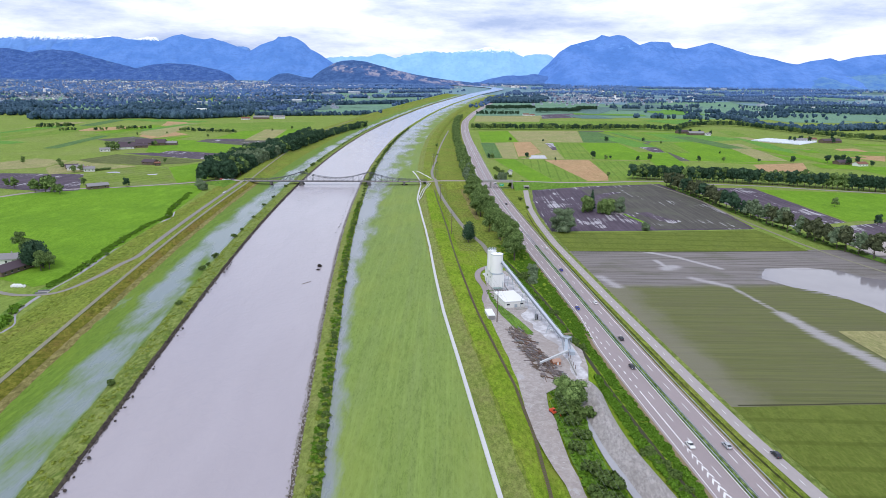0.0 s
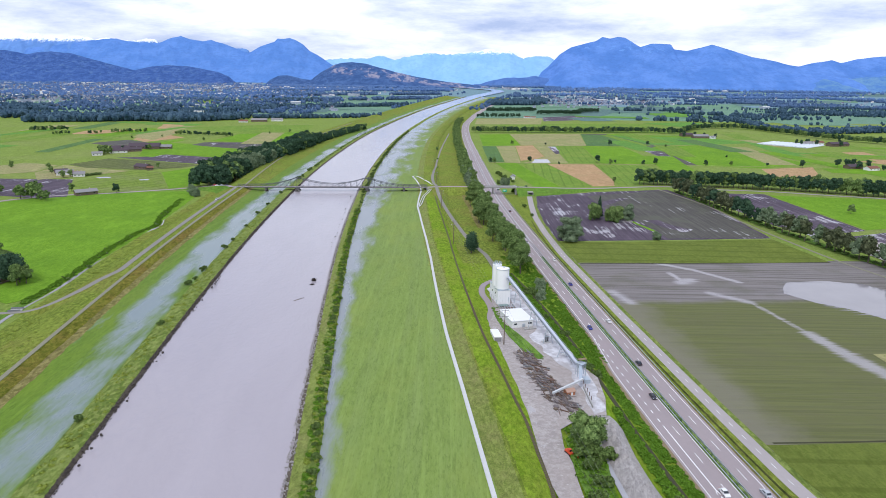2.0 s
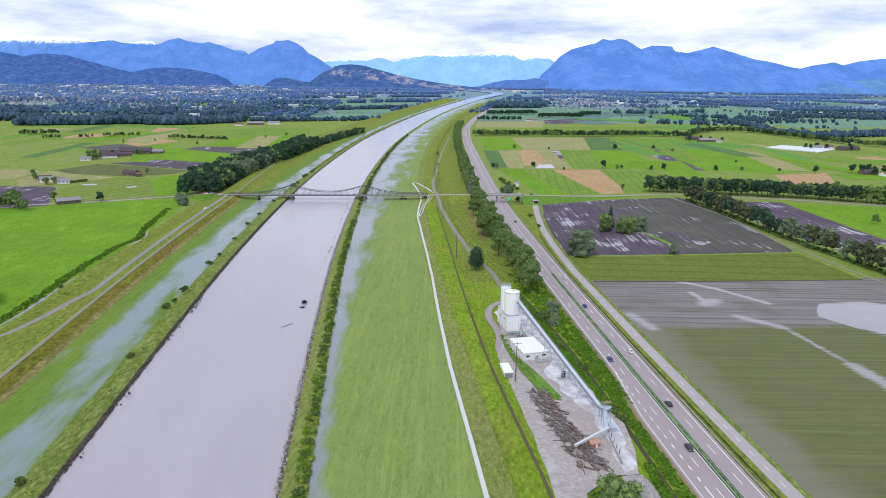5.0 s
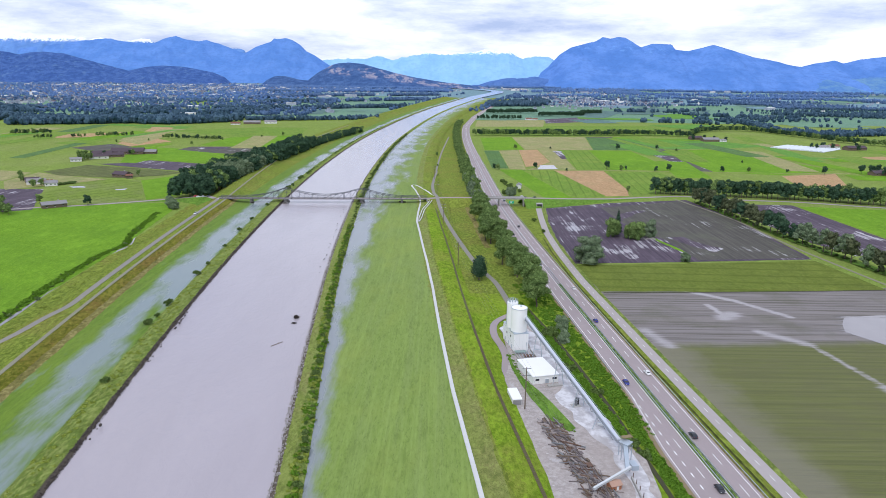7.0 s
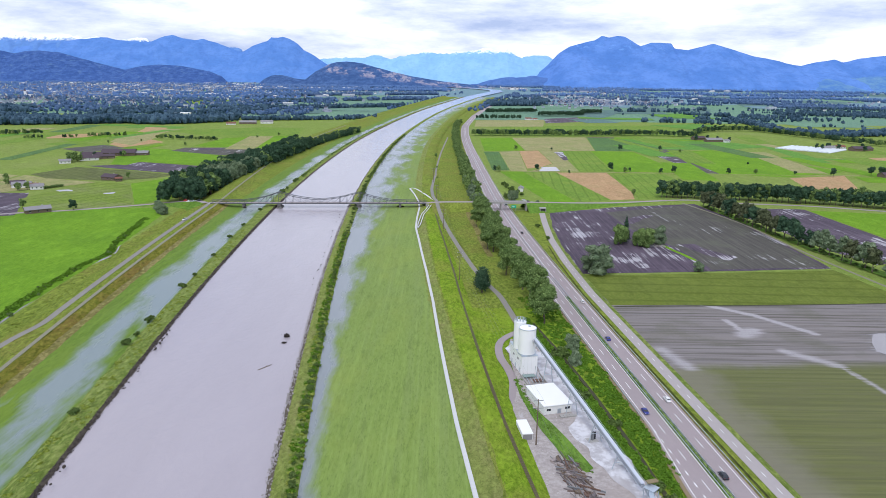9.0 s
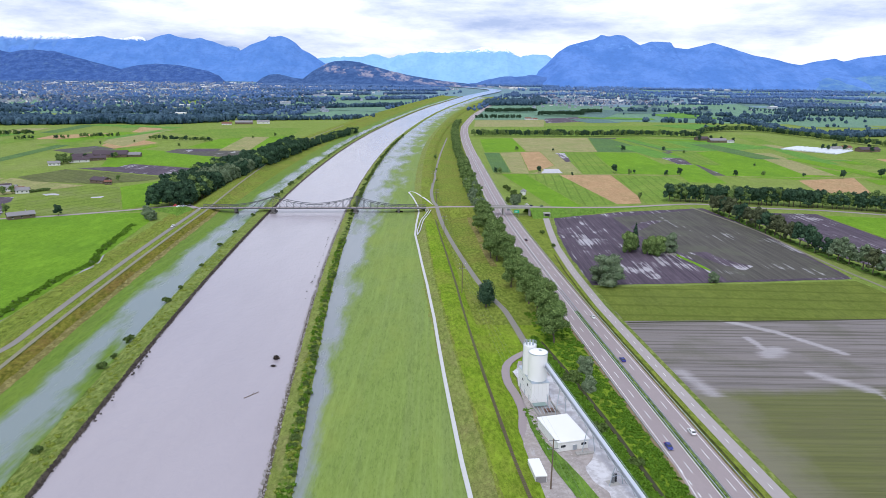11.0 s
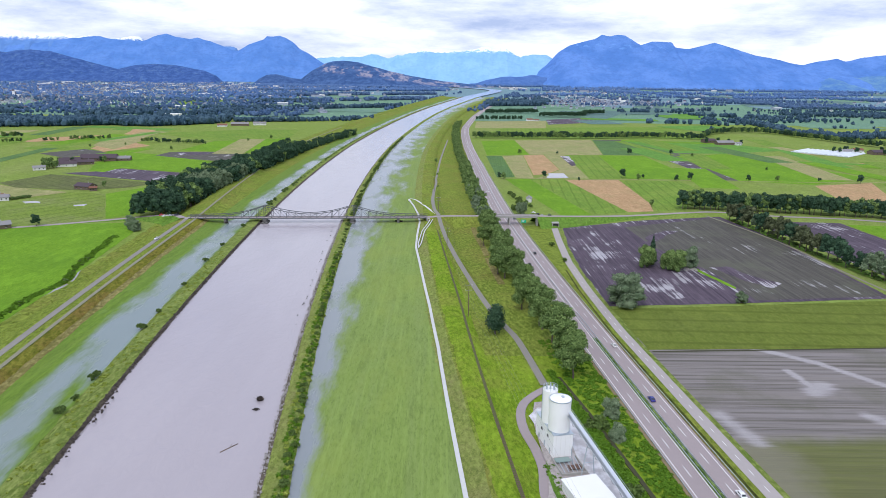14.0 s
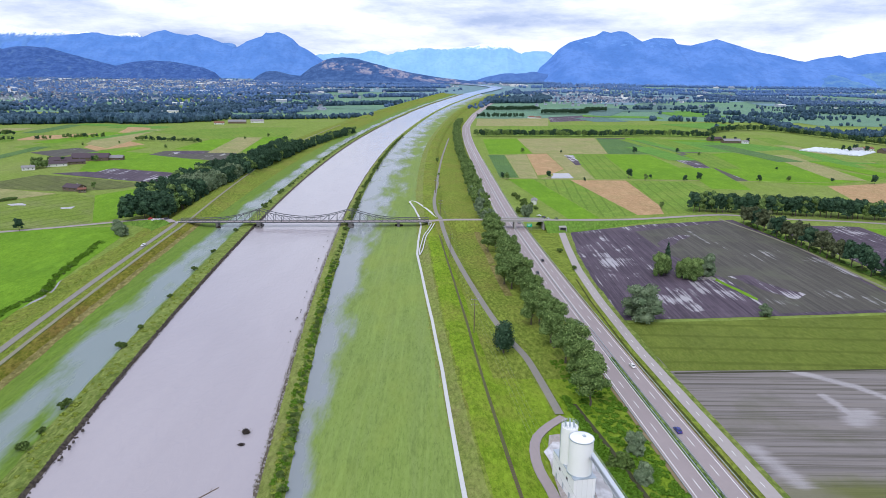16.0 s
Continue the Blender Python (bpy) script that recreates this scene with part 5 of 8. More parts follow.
# the row beside the motorway
random.seed(21)
y = 428.0
while y < 720:
    for side in (-23.5, -30.5):
        if side < -28 and random.random() < 0.85:
            continue
        x = road_x(y) + side + random.uniform(-1.8, 1.8) 
        plant("broad", x, y + random.uniform(-3, 3), ground_z(x, y), random.uniform(15, 20.5), "leafy green roadside tree in a dense row", "tree", "roadside tree row", wide=random.uniform(0.92, 1.18))
    y += random.uniform(9.5, 12.5)
while y < 1900:
    for side in (-18, -24):
        x = road_x(y) + side + random.uniform(-2, 2)
        h_ = random.uniform(9, 15)
        if y < 900:
            plant(random.choice(["mid", "mid", "mid_grey"]), x, y + random.uniform(-4, 4), ground_z(x, y), h_, "green roadside tree in a dense row", "tree", "roadside tree row")
        else:
            plant_far("roadside_trees", "mid", x, y + random.uniform(-4, 4), ground_z(x, y), h_)
    y += random.uniform(9, 13)
plant("egg", 18.5, 479, ground_z(18.5, 479), 15.0, "dark egg-shaped evergreen tree on the grass", "tree", "")
for x, y, h in ((55, 398, 8.5), (48, 389, 6.5), (53, 381, 7.5), (50, 350, 5.5), (57, 328, 4.5)):
    plant("willow" if h > 7 else "bush", x, y, -1.6, h, "round grey-green willow bush by the ditch" if h > 7 else "round green bush by the ditch", "bush" if h < 7 else "tree", "", "bush" if h < 7 else "tree")
for x, y, h in ((64, 254, 3.5), (65, 223, 3.0), (67.5, 196, 4.5), (70, 190, 4.6), (72, 184, 5.2), (73, 176, 4.2), (74.5, 165, 5), (66, 208, 2.4), (63, 284, 4.5), (61, 291, 4.0), (77, 150, 5), (75, 138, 4)):
    plant("bush", x, y, -1.7, h, "green bush on the slope below the motorway", "bush", "bushes on the motorway slope", "bush")
for x, y, h in ((46, 231, 9), (50, 228, 9), (47, 223, 8.5), (44.8, 229, 7), (46.0, 220, 6.5), (51, 218, 6), (46, 213, 5.5), (47.5, 204, 5), (45, 196, 5), (47, 184, 5.5), (50, 176, 6.5), (45, 171, 5), (49, 166, 6), (44, 158, 5), (50, 150, 6)):
    plant("bush" if h < 6.6 else "dome", x, y, 0.3, h if h < 6.6 else h + 1.5, "green tree between the gravel track and the heap", "tree" if h > 6.6 else "bush", "trees by the gravel heap", "tree" if h > 6.6 else "bush")

# bushes on the two river banks
for x, y, h in ((-125, 236, 3.2), (-134, 327, 3.4), (-147, 422, 4.2), (-151, 476, 4.4), (-145, 393, 4.4), (-152, 499, 3.0), (-145.5, 404, 2.6), (-156, 545, 2.8), (-161, 597, 3.4), (-163, 640, 3.0), (-165, 700, 4), (-166, 790, 5), (-167, 800, 4), (-166, 812, 4), (-168, 860, 4.5), (-168, 872, 4), (-168, 905, 3.5)):
    plant("bush", x, y, ground_z(x, y) - 0.1, h, "single round bush on the grassy river bank", "bush", "bushes on the river bank", "bush", 0.9)
random.seed(31)
y = 120.0
while y < 1500:
    x = river_r(y) + 7.8 + random.uniform(-0.9, 0.9)
    h = random.uniform(1.0, 2.5) * (1.0 if y < 700 else 1.5)
    if y < 560:
        plant("bush", x, y, ground_z(x, y) - 0.15, h, "low leafy bush on the narrow bank", "bush", "bushes on the narrow bank", "bush", 1.25)
    else:
        plant_far("bank_bushes", "bush", x, y, ground_z(x, y) - 0.15, h, 1.25)
    y += random.uniform(3.4, 8.5) if y < 600 else random.uniform(6, 11)
y = 900.0
while y < 1700:
    x = river_l(y) - 6 + random.uniform(-1, 1)
    plant_far("bank_bushes", "bush_dark", x, y, ground_z(x, y) - 0.15, random.uniform(1.5, 3.5), 1.2)
    y += random.uniform(10, 24)

# the wood along the western dyke, behind the bridge
random.seed(41)
y = 742.0
while y < 1560:
    depth = 30 if y < 790 else 44 if y < 1000 else 30 if y < 1250 else 16
    front = np.interp(y, [740, 800, 1003, 1232, 1375, 1560], [-240, -238, -232, -220, -205, -178])
    o = 0.0
    while o < depth:
        x = front - o - random.uniform(0, 4)
        kind = "mid_grey" if (840 < y < 900 and o < 25) or (930 < y < 960 and o < 12) else "mid_dark" if random.random() < 0.88 else "mid"
        h_ = random.uniform(19, 25) * (1 if y < 1250 else 0.7)
        if o > 12 or y > 1150:
            plant_far("wood_by_dyke", kind, x, y + random.uniform(-4, 4), PLAIN, h_)
        else:
            plant(kind, x, y + random.uniform(-4, 4), PLAIN, h_, "tall pale willow in the wood by the dyke" if kind == "mid_grey" else "tall dark green tree in the wood by the dyke", "tree", "wood by the dyke")
        o += random.uniform(8, 11)
    y += random.uniform(8, 11)
for x, y, h in ((-512, 1048, 14), (-521, 1054, 13), (-505, 1044, 11), (-470, 1108, 10), (-523, 1090, 9), (-371, 899, 8), (-393, 668, 19), (-400, 672, 17), (-408, 668, 16), (-379, 660, 11), (-384, 715, 9), (-386, 664, 12), (-442, 690, 12), (-452, 694, 10), (-499, 877, 9), (-546, 877, 10), (-442, 806, 9), (-446, 810, 8), (-437, 812, 9), (-474, 838, 9), (-370, 880, 5), (-500, 1042, 11), (-508, 1036, 12), (-515, 1040, 11), (-580, 1290, 6), (-540, 1330, 5), (-440, 1270, 7), (-330, 1480, 8), (-360, 1430, 6)):
    plant("mid", x, y, PLAIN, h, "single leafy tree among the meadows", "tree", "trees among the western meadows")
for x, y, h in ((-248, 404, 12), (-252, 409, 13), (-246, 398, 10), (-257, 412, 12), (-262, 418, 11), (-270, 428, 10), (-278, 436, 9), (-290, 449, 10), (-243, 402, 9), (-256, 404, 13)):
    plant("broad" if h < 11 else "egg", x, y, PLAIN, h * 1.25, "dark tree beside the farm shed", "tree", "trees beside the shed")
for x, y, h in ((-223, 410, 2.5), (-224, 436, 3.0), (-233, 561, 3), (-218, 333, 2.0), (-229, 470, 2), (-236, 520, 2.2), (-246, 610, 3)):
    plant("bush_dark", x, y, PLAIN - 0.1, h, "bush on the bank of the stream", "bush", "bushes by the stream", "bush")

for x, y, h in ((-254, 700, 12), (-249, 696, 9)):
    plant("willow", x, y, PLAIN, h, "broad grey-green willow beside the country road", "tree", "willows by the bridge road")
plant("mid_dark", -335, 709, PLAIN, 10.5, "dark rounded tree beside the country road", "tree", wide=1.15)
for i in range(14):
    t = i / 13
    plant("bush_dark", -424 + 10 * t, 819 + 16 * t, PLAIN, random.uniform(3.4, 4.2), "clipped dark bush of a garden hedge", "bush", "garden hedge", "bush", 1.2)

# hedges and rows to the east
random.seed(51)


def tree_row(line, gap, heights, kinds, label, group, z=PLAIN, jitter=2.5, double=0.0, far=""):
    pts = curve_points([(x, y, z) for x, y in line], gap)
    for p in pts:
        for d in (0.0, double) if double else (0.0,):
            if far or d:
                plant_far(far or "hedge_trees", random.choice(kinds), p.x + random.uniform(-jitter, jitter) + d * 0.3, p.y + random.uniform(-jitter, jitter) + d, z, random.uniform(*heights))
                continue
            plant(random.choice(kinds), p.x + random.uniform(-jitter, jitter) + d * 0.3, p.y + random.uniform(-jitter, jitter) + d, z, random.uniform(*heights), label, "tree", group)


tree_row([(254, 772), (262, 700), (269, 625), (278, 560), (288, 500), (300, 455), (320, 400)], 10.0, (15, 20), ["mid_brown", "mid_brown", "mid_brown", "mid_grey", "mid_dark"], "olive-green tree in the row beside the ploughed field", "tree row by the fields", jitter=1.8)
for i in range(150):
    y = random.uniform(410, 770)
    x = np.interp(y, [400, 455, 500, 560, 625, 700, 772], [320, 300, 288, 278, 269, 262, 254]) + random.uniform(-1, 6)
    plant_far("hedge_trees", "bush", x, y, PLAIN, random.uniform(1.0, 3.2), 1.3)
tree_row([(230, 822), (295, 812), (387, 792), (485, 752), (540, 735)], 5.2, (15, 20), ["mid_dark", "mid_dark", "mid"], "dark green tree in a thick hedge", "thick hedge by the road", double=9.0)
tree_row([(64, 1558), (186, 1575), (317, 1590), (454, 1625), (540, 1600)], 7, (11, 16), ["mid_dark", "mid"], "dark tree in a long hedge", "long hedge across the fields", double=10.0, far="hedges_far")
tree_row([(101, 2126), (226, 2156)], 8, (12, 16), ["mid_dark"], "dark tree in a far hedge", "far hedge", far="hedges_far")
tree_row([(144, 2406), (230, 2434), (314, 2462)], 7, (13, 18), ["mid_dark"], "dark tree in a far hedge", "far hedge", double=12, far="hedges_far")
tree_row([(307, 2314), (438, 2346), (470, 2434), (537, 2468)], 7, (13, 18), ["mid_dark"], "dark tree in a far hedge", "far hedge", double=12, far="hedges_far")
tree_row([(560, 1640), (638, 1760), (760, 1800), (800, 1650), (836, 1494), (900, 1400)], 9, (11, 16), ["mid_dark", "mid"], "dark tree of a wooded belt", "wooded belt", double=14, far="hedges_far")
tree_row([(-536, 1389), (-414, 1361)], 5, (7, 10), ["mid_dark", "mid"], "round dark tree in a hedge", "hedge in the western fields", far="hedges_west")
tree_row([(-703, 1372), (-683, 1384)], 5, (6, 9), ["mid_dark", "mid"], "round dark tree in a hedge", "hedge in the western fields", far="hedges_west")
tree_row([(-666, 1400), (-613, 1430)], 5, (7, 10), ["mid_dark", "mid"], "round dark tree in a hedge", "hedge in the western fields", far="hedges_west")
tree_row([(-841, 1412), (-781, 1440)], 5, (8, 12), ["mid_dark", "mid"], "round dark tree in a hedge", "hedge in the western fields", far="hedges_west")
tree_row([(-755, 1344), (-731, 1356)], 5, (6, 9), ["mid_dark", "mid"], "round dark tree in a hedge", "hedge in the western fields", far="hedges_west")
for x, y, h in ((123, 1282, 9), (184, 1281, 6), (123, 1019, 10), (163, 998, 5), (224, 1028, 13), (240, 1010, 9), (306, 1296, 12), (378, 1305, 10), (287, 1009, 8), (307, 1016, 11), (379, 1013, 9), (419, 1021, 8), (470, 1016, 6), (516, 1006, 12), (202, 832, 8), (250, 1026, 6), (71, 1004, 10), (66, 1010, 8), (405, 1280, 7), (452, 1120, 5), (384, 657, 10), (373, 571, 11)):
    plant(random.choice(["mid", "mid_dark", "mid_dark"]), x, y, PLAIN, h, "single round tree in the open fields", "tree", "single trees in the fields")
plant("willow", 95.5, 530, PLAIN, 19, "broad grey-green willow at the edge of a ploughed field", "tree", wide=1.2)
for x, y, h in ((130, 609, 16), (134, 611, 14)):
    plant("dome", x, y, PLAIN, h, "bright leafy tree on a small island of ground in the field", "tree", "trees on the field island", wide=0.8)
plant("fir", 137, 618, PLAIN, 20, "dark pointed conifer behind brighter trees", "tree", "trees on the field island")
for x, y, h in ((145, 603, 14), (150, 601, 15), (147, 608, 13), (142, 607, 11)):
    plant("dome", x, y, PLAIN, h, "dark leafy tree on a small island of ground in the field", "tree", "trees on the field island", wide=0.8)
plant("willow", 161, 612, PLAIN, 15, "grey-green tree on a small island of ground in the field", "tree", "trees on the field island", wide=0.9)
plant("willow", 164, 537, PLAIN, 7.5, "small tree on the field's edge", "tree")
for x, y, h in ((76, 664, 4.5), (78, 621, 4.2), (66, 786, 11), (72, 800, 9), (80, 819, 5), (86, 745, 9), (62, 800, 8), (69, 870, 7), (67, 885, 6), (72, 850, 7), (71, 835, 7), (78, 838, 5)):
    plant("willow" if h > 8.5 else "bush", x, y, PLAIN + 0.1, h, "bush or small tree beside the overpass", "bush" if h < 8.5 else "tree", "bushes beside the overpass", "bush" if h < 8.5 else "tree", 0.8)
for x, y, h in ((-11, 1000, 4), (-13, 1120, 7), (-10, 905, 3)):
    plant("mid", x, y, 1.5, h, "single tree on the dyke meadow", "tree")


random.seed(61)
ditch_at = lambda y: float(np.interp(y, [110, 160, 190, 213, 241, 275, 310, 356, 396, 430, 470], [83, 76.5, 72, 69.2, 66, 63.3, 60, 54, 47.5, 41, 36]))
hedge_in = lambda y: float(np.interp(y, [110, 160, 200, 240, 262, 279, 291, 312, 335, 362, 385, 410, 440], [80, 72.5, 65.5, 62.5, 62.8, 62.6, 59.5, 55, 50, 46.5, 44, 40.5, 37]))
for i in range(1700):
    y = random.uniform(120, 470)
    edge = road_x(y) - (14.0 if y < 300 else 10.4)
    x = random.uniform(ditch_at(y) + 1.9, max(edge, ditch_at(y) + 2.0))
    plant_far("slope_herbs", "herb", x, y, ground_z(x, y) - 0.14, random.uniform(0.5, 1.0), 1.1)
for i in range(1900):
    y = random.uniform(120, 436)
    a, b = hedge_in(y), ditch_at(y) - 1.7
    if b - a < 0.6:
        continue
    x = random.uniform(a + 0.4, b)
    plant_far("ditch_hedge", random.choice(["herb", "herb", "herb", "bush"]), x, y, ground_z(x, y) - 0.1, random.uniform(0.6, 1.2), 1.2)
for i in range(330):
    t = random.random()
    x, y = np.interp(t, [0, 0.35, 0.7, 1.0], [26.2, 28.5, 34.5, 41.2]) + random.gauss(0, 0.9), 365 - 68 * t
    plant_far("slope_herbs", "herb", x, y, 0.40, random.uniform(0.2, 0.5), 1.2)
for i in range(420):
    y = random.uniform(150, 238)
    left = np.interp(y, [130, 173, 197, 229], [49.5, 43.6, 41.5, 42])
    right = np.interp(y, [130, 168, 180, 200, 238], [64, 55, 52, 50.3, 50.5])
    plant_far("slope_herbs", random.choice(["herb", "herb", "bush"]), random.uniform(left, right), y, 0.3, random.uniform(0.4, 1.3), 1.2)
for i in range(800):
    y = random.uniform(120, 620)
    x = river_r(y) + random.uniform(5.2, 9.4)
    plant_far("bank_herbs", random.choice(["herb", "herb", "tuft"]), x, y, ground_z(x, y) - 0.15, random.uniform(0.4, 1.0), 1.0)
    if i % 2:
        continue
    y = random.uniform(120, 620)
    x = river_l(y) - random.uniform(2.0, 10.5)
    plant_far("bank_herbs", "tuft", x, y, ground_z(x, y) - 0.2, random.uniform(0.3, 0.75), 1.0)
for x0, y0, x1, y1 in ((-210.5, 290, -212, 308), (-212, 308, -222, 335), (-223.5, 366, -224.5, 400), (-224.5, 400, -229, 441), (-229, 441, -234.5, 491), (-234.5, 491, -236, 528), (-236, 528, -233.5, 560), (-233.5, 560, -242, 590), (-242, 590, -258, 680)):
    for i in range(int(math.hypot(x1 - x0, y1 - y0) * 2.2)):
        t = random.random()
        plant_far("stream_herbs", random.choice(["herb", "herb", "bush"]), x0 + (x1 - x0) * t + random.gauss(0, 1.1), y0 + (y1 - y0) * t, PLAIN, random.uniform(0.6, 1.5), 1.1)
for i in range(1300):
    y = 130 + 600 * random.random() ** 1.3
    o = random.uniform(49.5, 80)
    x = river_l(y) + dyke_out(y) - o
    if 53 < o < 59 and y > 380 or y < 420 and abs(y - 358 - max(0, -198 - x) * 0.2) < 16 and x < -190:
        continue
    plant_far("dyke_tussocks", "tuft", x, y, ground_z(x, y) - 0.12, random.uniform(0.2, 0.4), 1.3)
build_groves({"ditch_hedge": "dense low green hedge along the ditch", "dyke_tussocks": "tussocks of yellowish grass on the dyke", "slope_herbs": "rank green herbs and reeds on the slope below the motorway", "bank_herbs": "tufts of grass and herbs on the river banks", "stream_herbs": "dark rank herbs along the stream", "roadside_trees": "green trees in a dense row along the far motorway", "wood_by_dyke": "dense dark wood behind the dyke", "hedge_trees": "dark inner trees and undergrowth of thick hedges", "hedges_west": "round dark trees of low field hedges", "hedges_far": "dark far hedges across the plain", "bank_bushes": "low bushes along the far river banks"})


# ---- woods and hedges far off in the valley ----
def far_wood(name, spots, label, material=LEAF_FAR, boughs=1):
    V, F, count = [], [], 0
    rng = np.random.default_rng(len(spots))
    for x, y, h in spots:
        w = h * rng.uniform(0.34, 0.54)
        lump = rng.uniform(0.72, 1.22, (len(ICO1_V), 1))
        V.append(ICO1_V * lump * (w, w, h * 0.55) + (x, y, PLAIN + climb(y) + h * 0.46))
        F.append(ICO1_F + count)
        count += len(ICO1_V)
        for bough in range(boughs):
            a, q = rng.uniform(0, 6.28), rng.uniform(0.38, 0.66)
            V.append(ICO1_V * rng.uniform(0.7, 1.25, (len(ICO1_V), 1)) * (w * q, w * q, h * 0.3) + (x + math.cos(a) * w * 0.75, y + math.sin(a) * w * 0.75, PLAIN + climb(y) + h * rng.uniform(0.3, 0.86)))
            F.append(ICO1_F + count)
            count += len(ICO1_V)
    ob = new(name, mesh_of(name, np.concatenate(V).tolist(), np.concatenate(F).tolist(), material))
    return tagged(ob, label, "wood", "", "stuff")


def scatter(rng, n_, xs, ys, dens=0.004, cut=0.0, h=(9, 16), seed=0.0, stretch=(1.0, 1.0)):
    out = []
    while len(out) < n_:
        x, y = rng.uniform(*xs), rng.uniform(*ys)
        if noise.noise((x * dens * stretch[0], y * dens * stretch[1], seed)) > cut and abs(x - river_x(y)) > 150 - 0.01 * y and abs(x - road_x(y)) > 60:
            out.append((x, y, rng.uniform(*h)))
    return out


rw = random.Random(77)
front = [(-940, 1650), (-837, 1714), (-722, 1763), (-661, 1731), (-542, 1857)]
spots = []
for i in range(1000):
    t = rw.random() * (len(front) - 1)
    k = int(t)
    x = front[k][0] + (front[k + 1][0] - front[k][0]) * (t - k)
    y = front[k][1] + (front[k + 1][1] - front[k][1]) * (t - k)
    spots.append((x - rw.uniform(-10, 60), y + abs(rw.gauss(0, 55)), rw.uniform(12, 20)))
spots += [(x, y, h) for x, y, h in scatter(rw, 1300, (-1900, -560), (1780, 2350), 0.005, 0.0, (10, 18), 1.0) if not (-985 < x < -750 and 1730 < y < 2020)]
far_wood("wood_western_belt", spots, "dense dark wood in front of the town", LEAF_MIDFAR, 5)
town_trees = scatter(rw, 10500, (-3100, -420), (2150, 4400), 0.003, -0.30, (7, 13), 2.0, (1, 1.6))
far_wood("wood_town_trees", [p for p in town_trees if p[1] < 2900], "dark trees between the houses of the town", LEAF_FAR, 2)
far_wood("wood_town_far", [p for p in town_trees if 2900 <= p[1] < 3500], "haze-blue trees between the far houses of the town", LEAF_HAZE)
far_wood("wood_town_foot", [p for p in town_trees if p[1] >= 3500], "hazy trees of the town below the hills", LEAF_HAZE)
near, far = [], []


def belt(out, line, depth, per_m, heights, thin=0.12):
    """A ragged belt of trees along a line."""
    for (x0, y0), (x1, y1) in zip(line[:-1], line[1:]):
        for i in range(int(math.hypot(x1 - x0, y1 - y0) * per_m)):
            t = rw.random()
            x, y = x0 + (x1 - x0) * t, y0 + (y1 - y0) * t
            if noise.noise((x * 0.02, y * 0.02, 4.0)) > -0.55 + thin:
                out.append((x + rw.uniform(-5, 5), y + abs(rw.gauss(0, depth)), rw.uniform(*heights)))


belt(near, [(177, 2790), (373, 2835), (438, 3000)], 110, 1.6, (11, 18), -0.5)
for line, depth, per_m in (([(800, 2237), (881, 2101), (822, 1773)], 26, 0.42), ([(803, 1745), (863, 1640), (1102, 1730), (1500, 1720)], 40, 0.5), ([(795, 2484), (1038, 2342), (1180, 2330)], 16, 0.22), ([(1180, 2482), (1584, 2486), (2100, 2480)], 60, 0.5), ([(560, 2100), (690, 2080), (790, 2020)], 14, 0.12), ([(620, 2560), (820, 2590), (1000, 2700)], 20, 0.14)):
    belt(near, line, depth, per_m, (8, 16))
for line, depth, per_m in (([(1118, 3609), (1398, 3172), (1700, 3000)], 50, 0.45), ([(1371, 2918), (1813, 2853), (2400, 2880)], 70, 0.6), ([(1427, 3502), (1917, 3622), (2113, 3333)], 60, 0.4), ([(700, 3300), (1100, 3200), (1500, 3050)], 40, 0.3), ([(900, 3900), (1500, 3800), (2300, 3900)], 60, 0.4), ([(600, 4200), (1300, 4250), (2600, 4300)], 50, 0.4), ([(330, 3350), (520, 3500), (800, 3650)], 40, 0.35), ([(420, 3900), (800, 4000), (1100, 3950)], 60, 0.4), ([(150, 4350), (600, 4450), (1200, 4450)], 70, 0.5)):
    belt(far, line, depth, per_m, (8, 15))
for row in range(64):
    x, y = rw.uniform(350, 3000), 2000 + 2600 * rw.random() ** 0.8
    n_, dx, dy = rw.randrange(6, 40), rw.uniform(6, 11), rw.uniform(-2.2, 1.6)
    for i in range(n_):
        if rw.random() < 0.25:
            continue
        p = (x + i * dx + rw.uniform(-4, 4), y + i * dy + rw.uniform(-7, 7), rw.choice([rw.uniform(5, 9), rw.uniform(8, 14)]))
        if p[0] - road_x(p[1]) > 90 and not (p[0] < 620 and p[1] < 2780):
            (near if p[1] < 2900 else far).append(p)
groves_e = [p for p in scatter(rw, 2000, (350, 3500), (2100, 4600), 0.0032, 0.25, (7, 14), 3.0, (0.5, 2.4)) if p[0] > 620 or p[1] > 2780]
near += [p for p in groves_e if p[1] < 2900]
far += [p for p in groves_e if p[1] >= 2900]
near += [(rw.uniform(560, 1900), rw.uniform(1750, 2900), rw.uniform(6, 13)) for i in range(120)]
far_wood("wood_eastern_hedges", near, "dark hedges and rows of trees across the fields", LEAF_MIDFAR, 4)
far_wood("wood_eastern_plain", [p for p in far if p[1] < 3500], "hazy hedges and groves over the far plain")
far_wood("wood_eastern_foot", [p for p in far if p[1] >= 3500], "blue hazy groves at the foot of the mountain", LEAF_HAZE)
spots = []
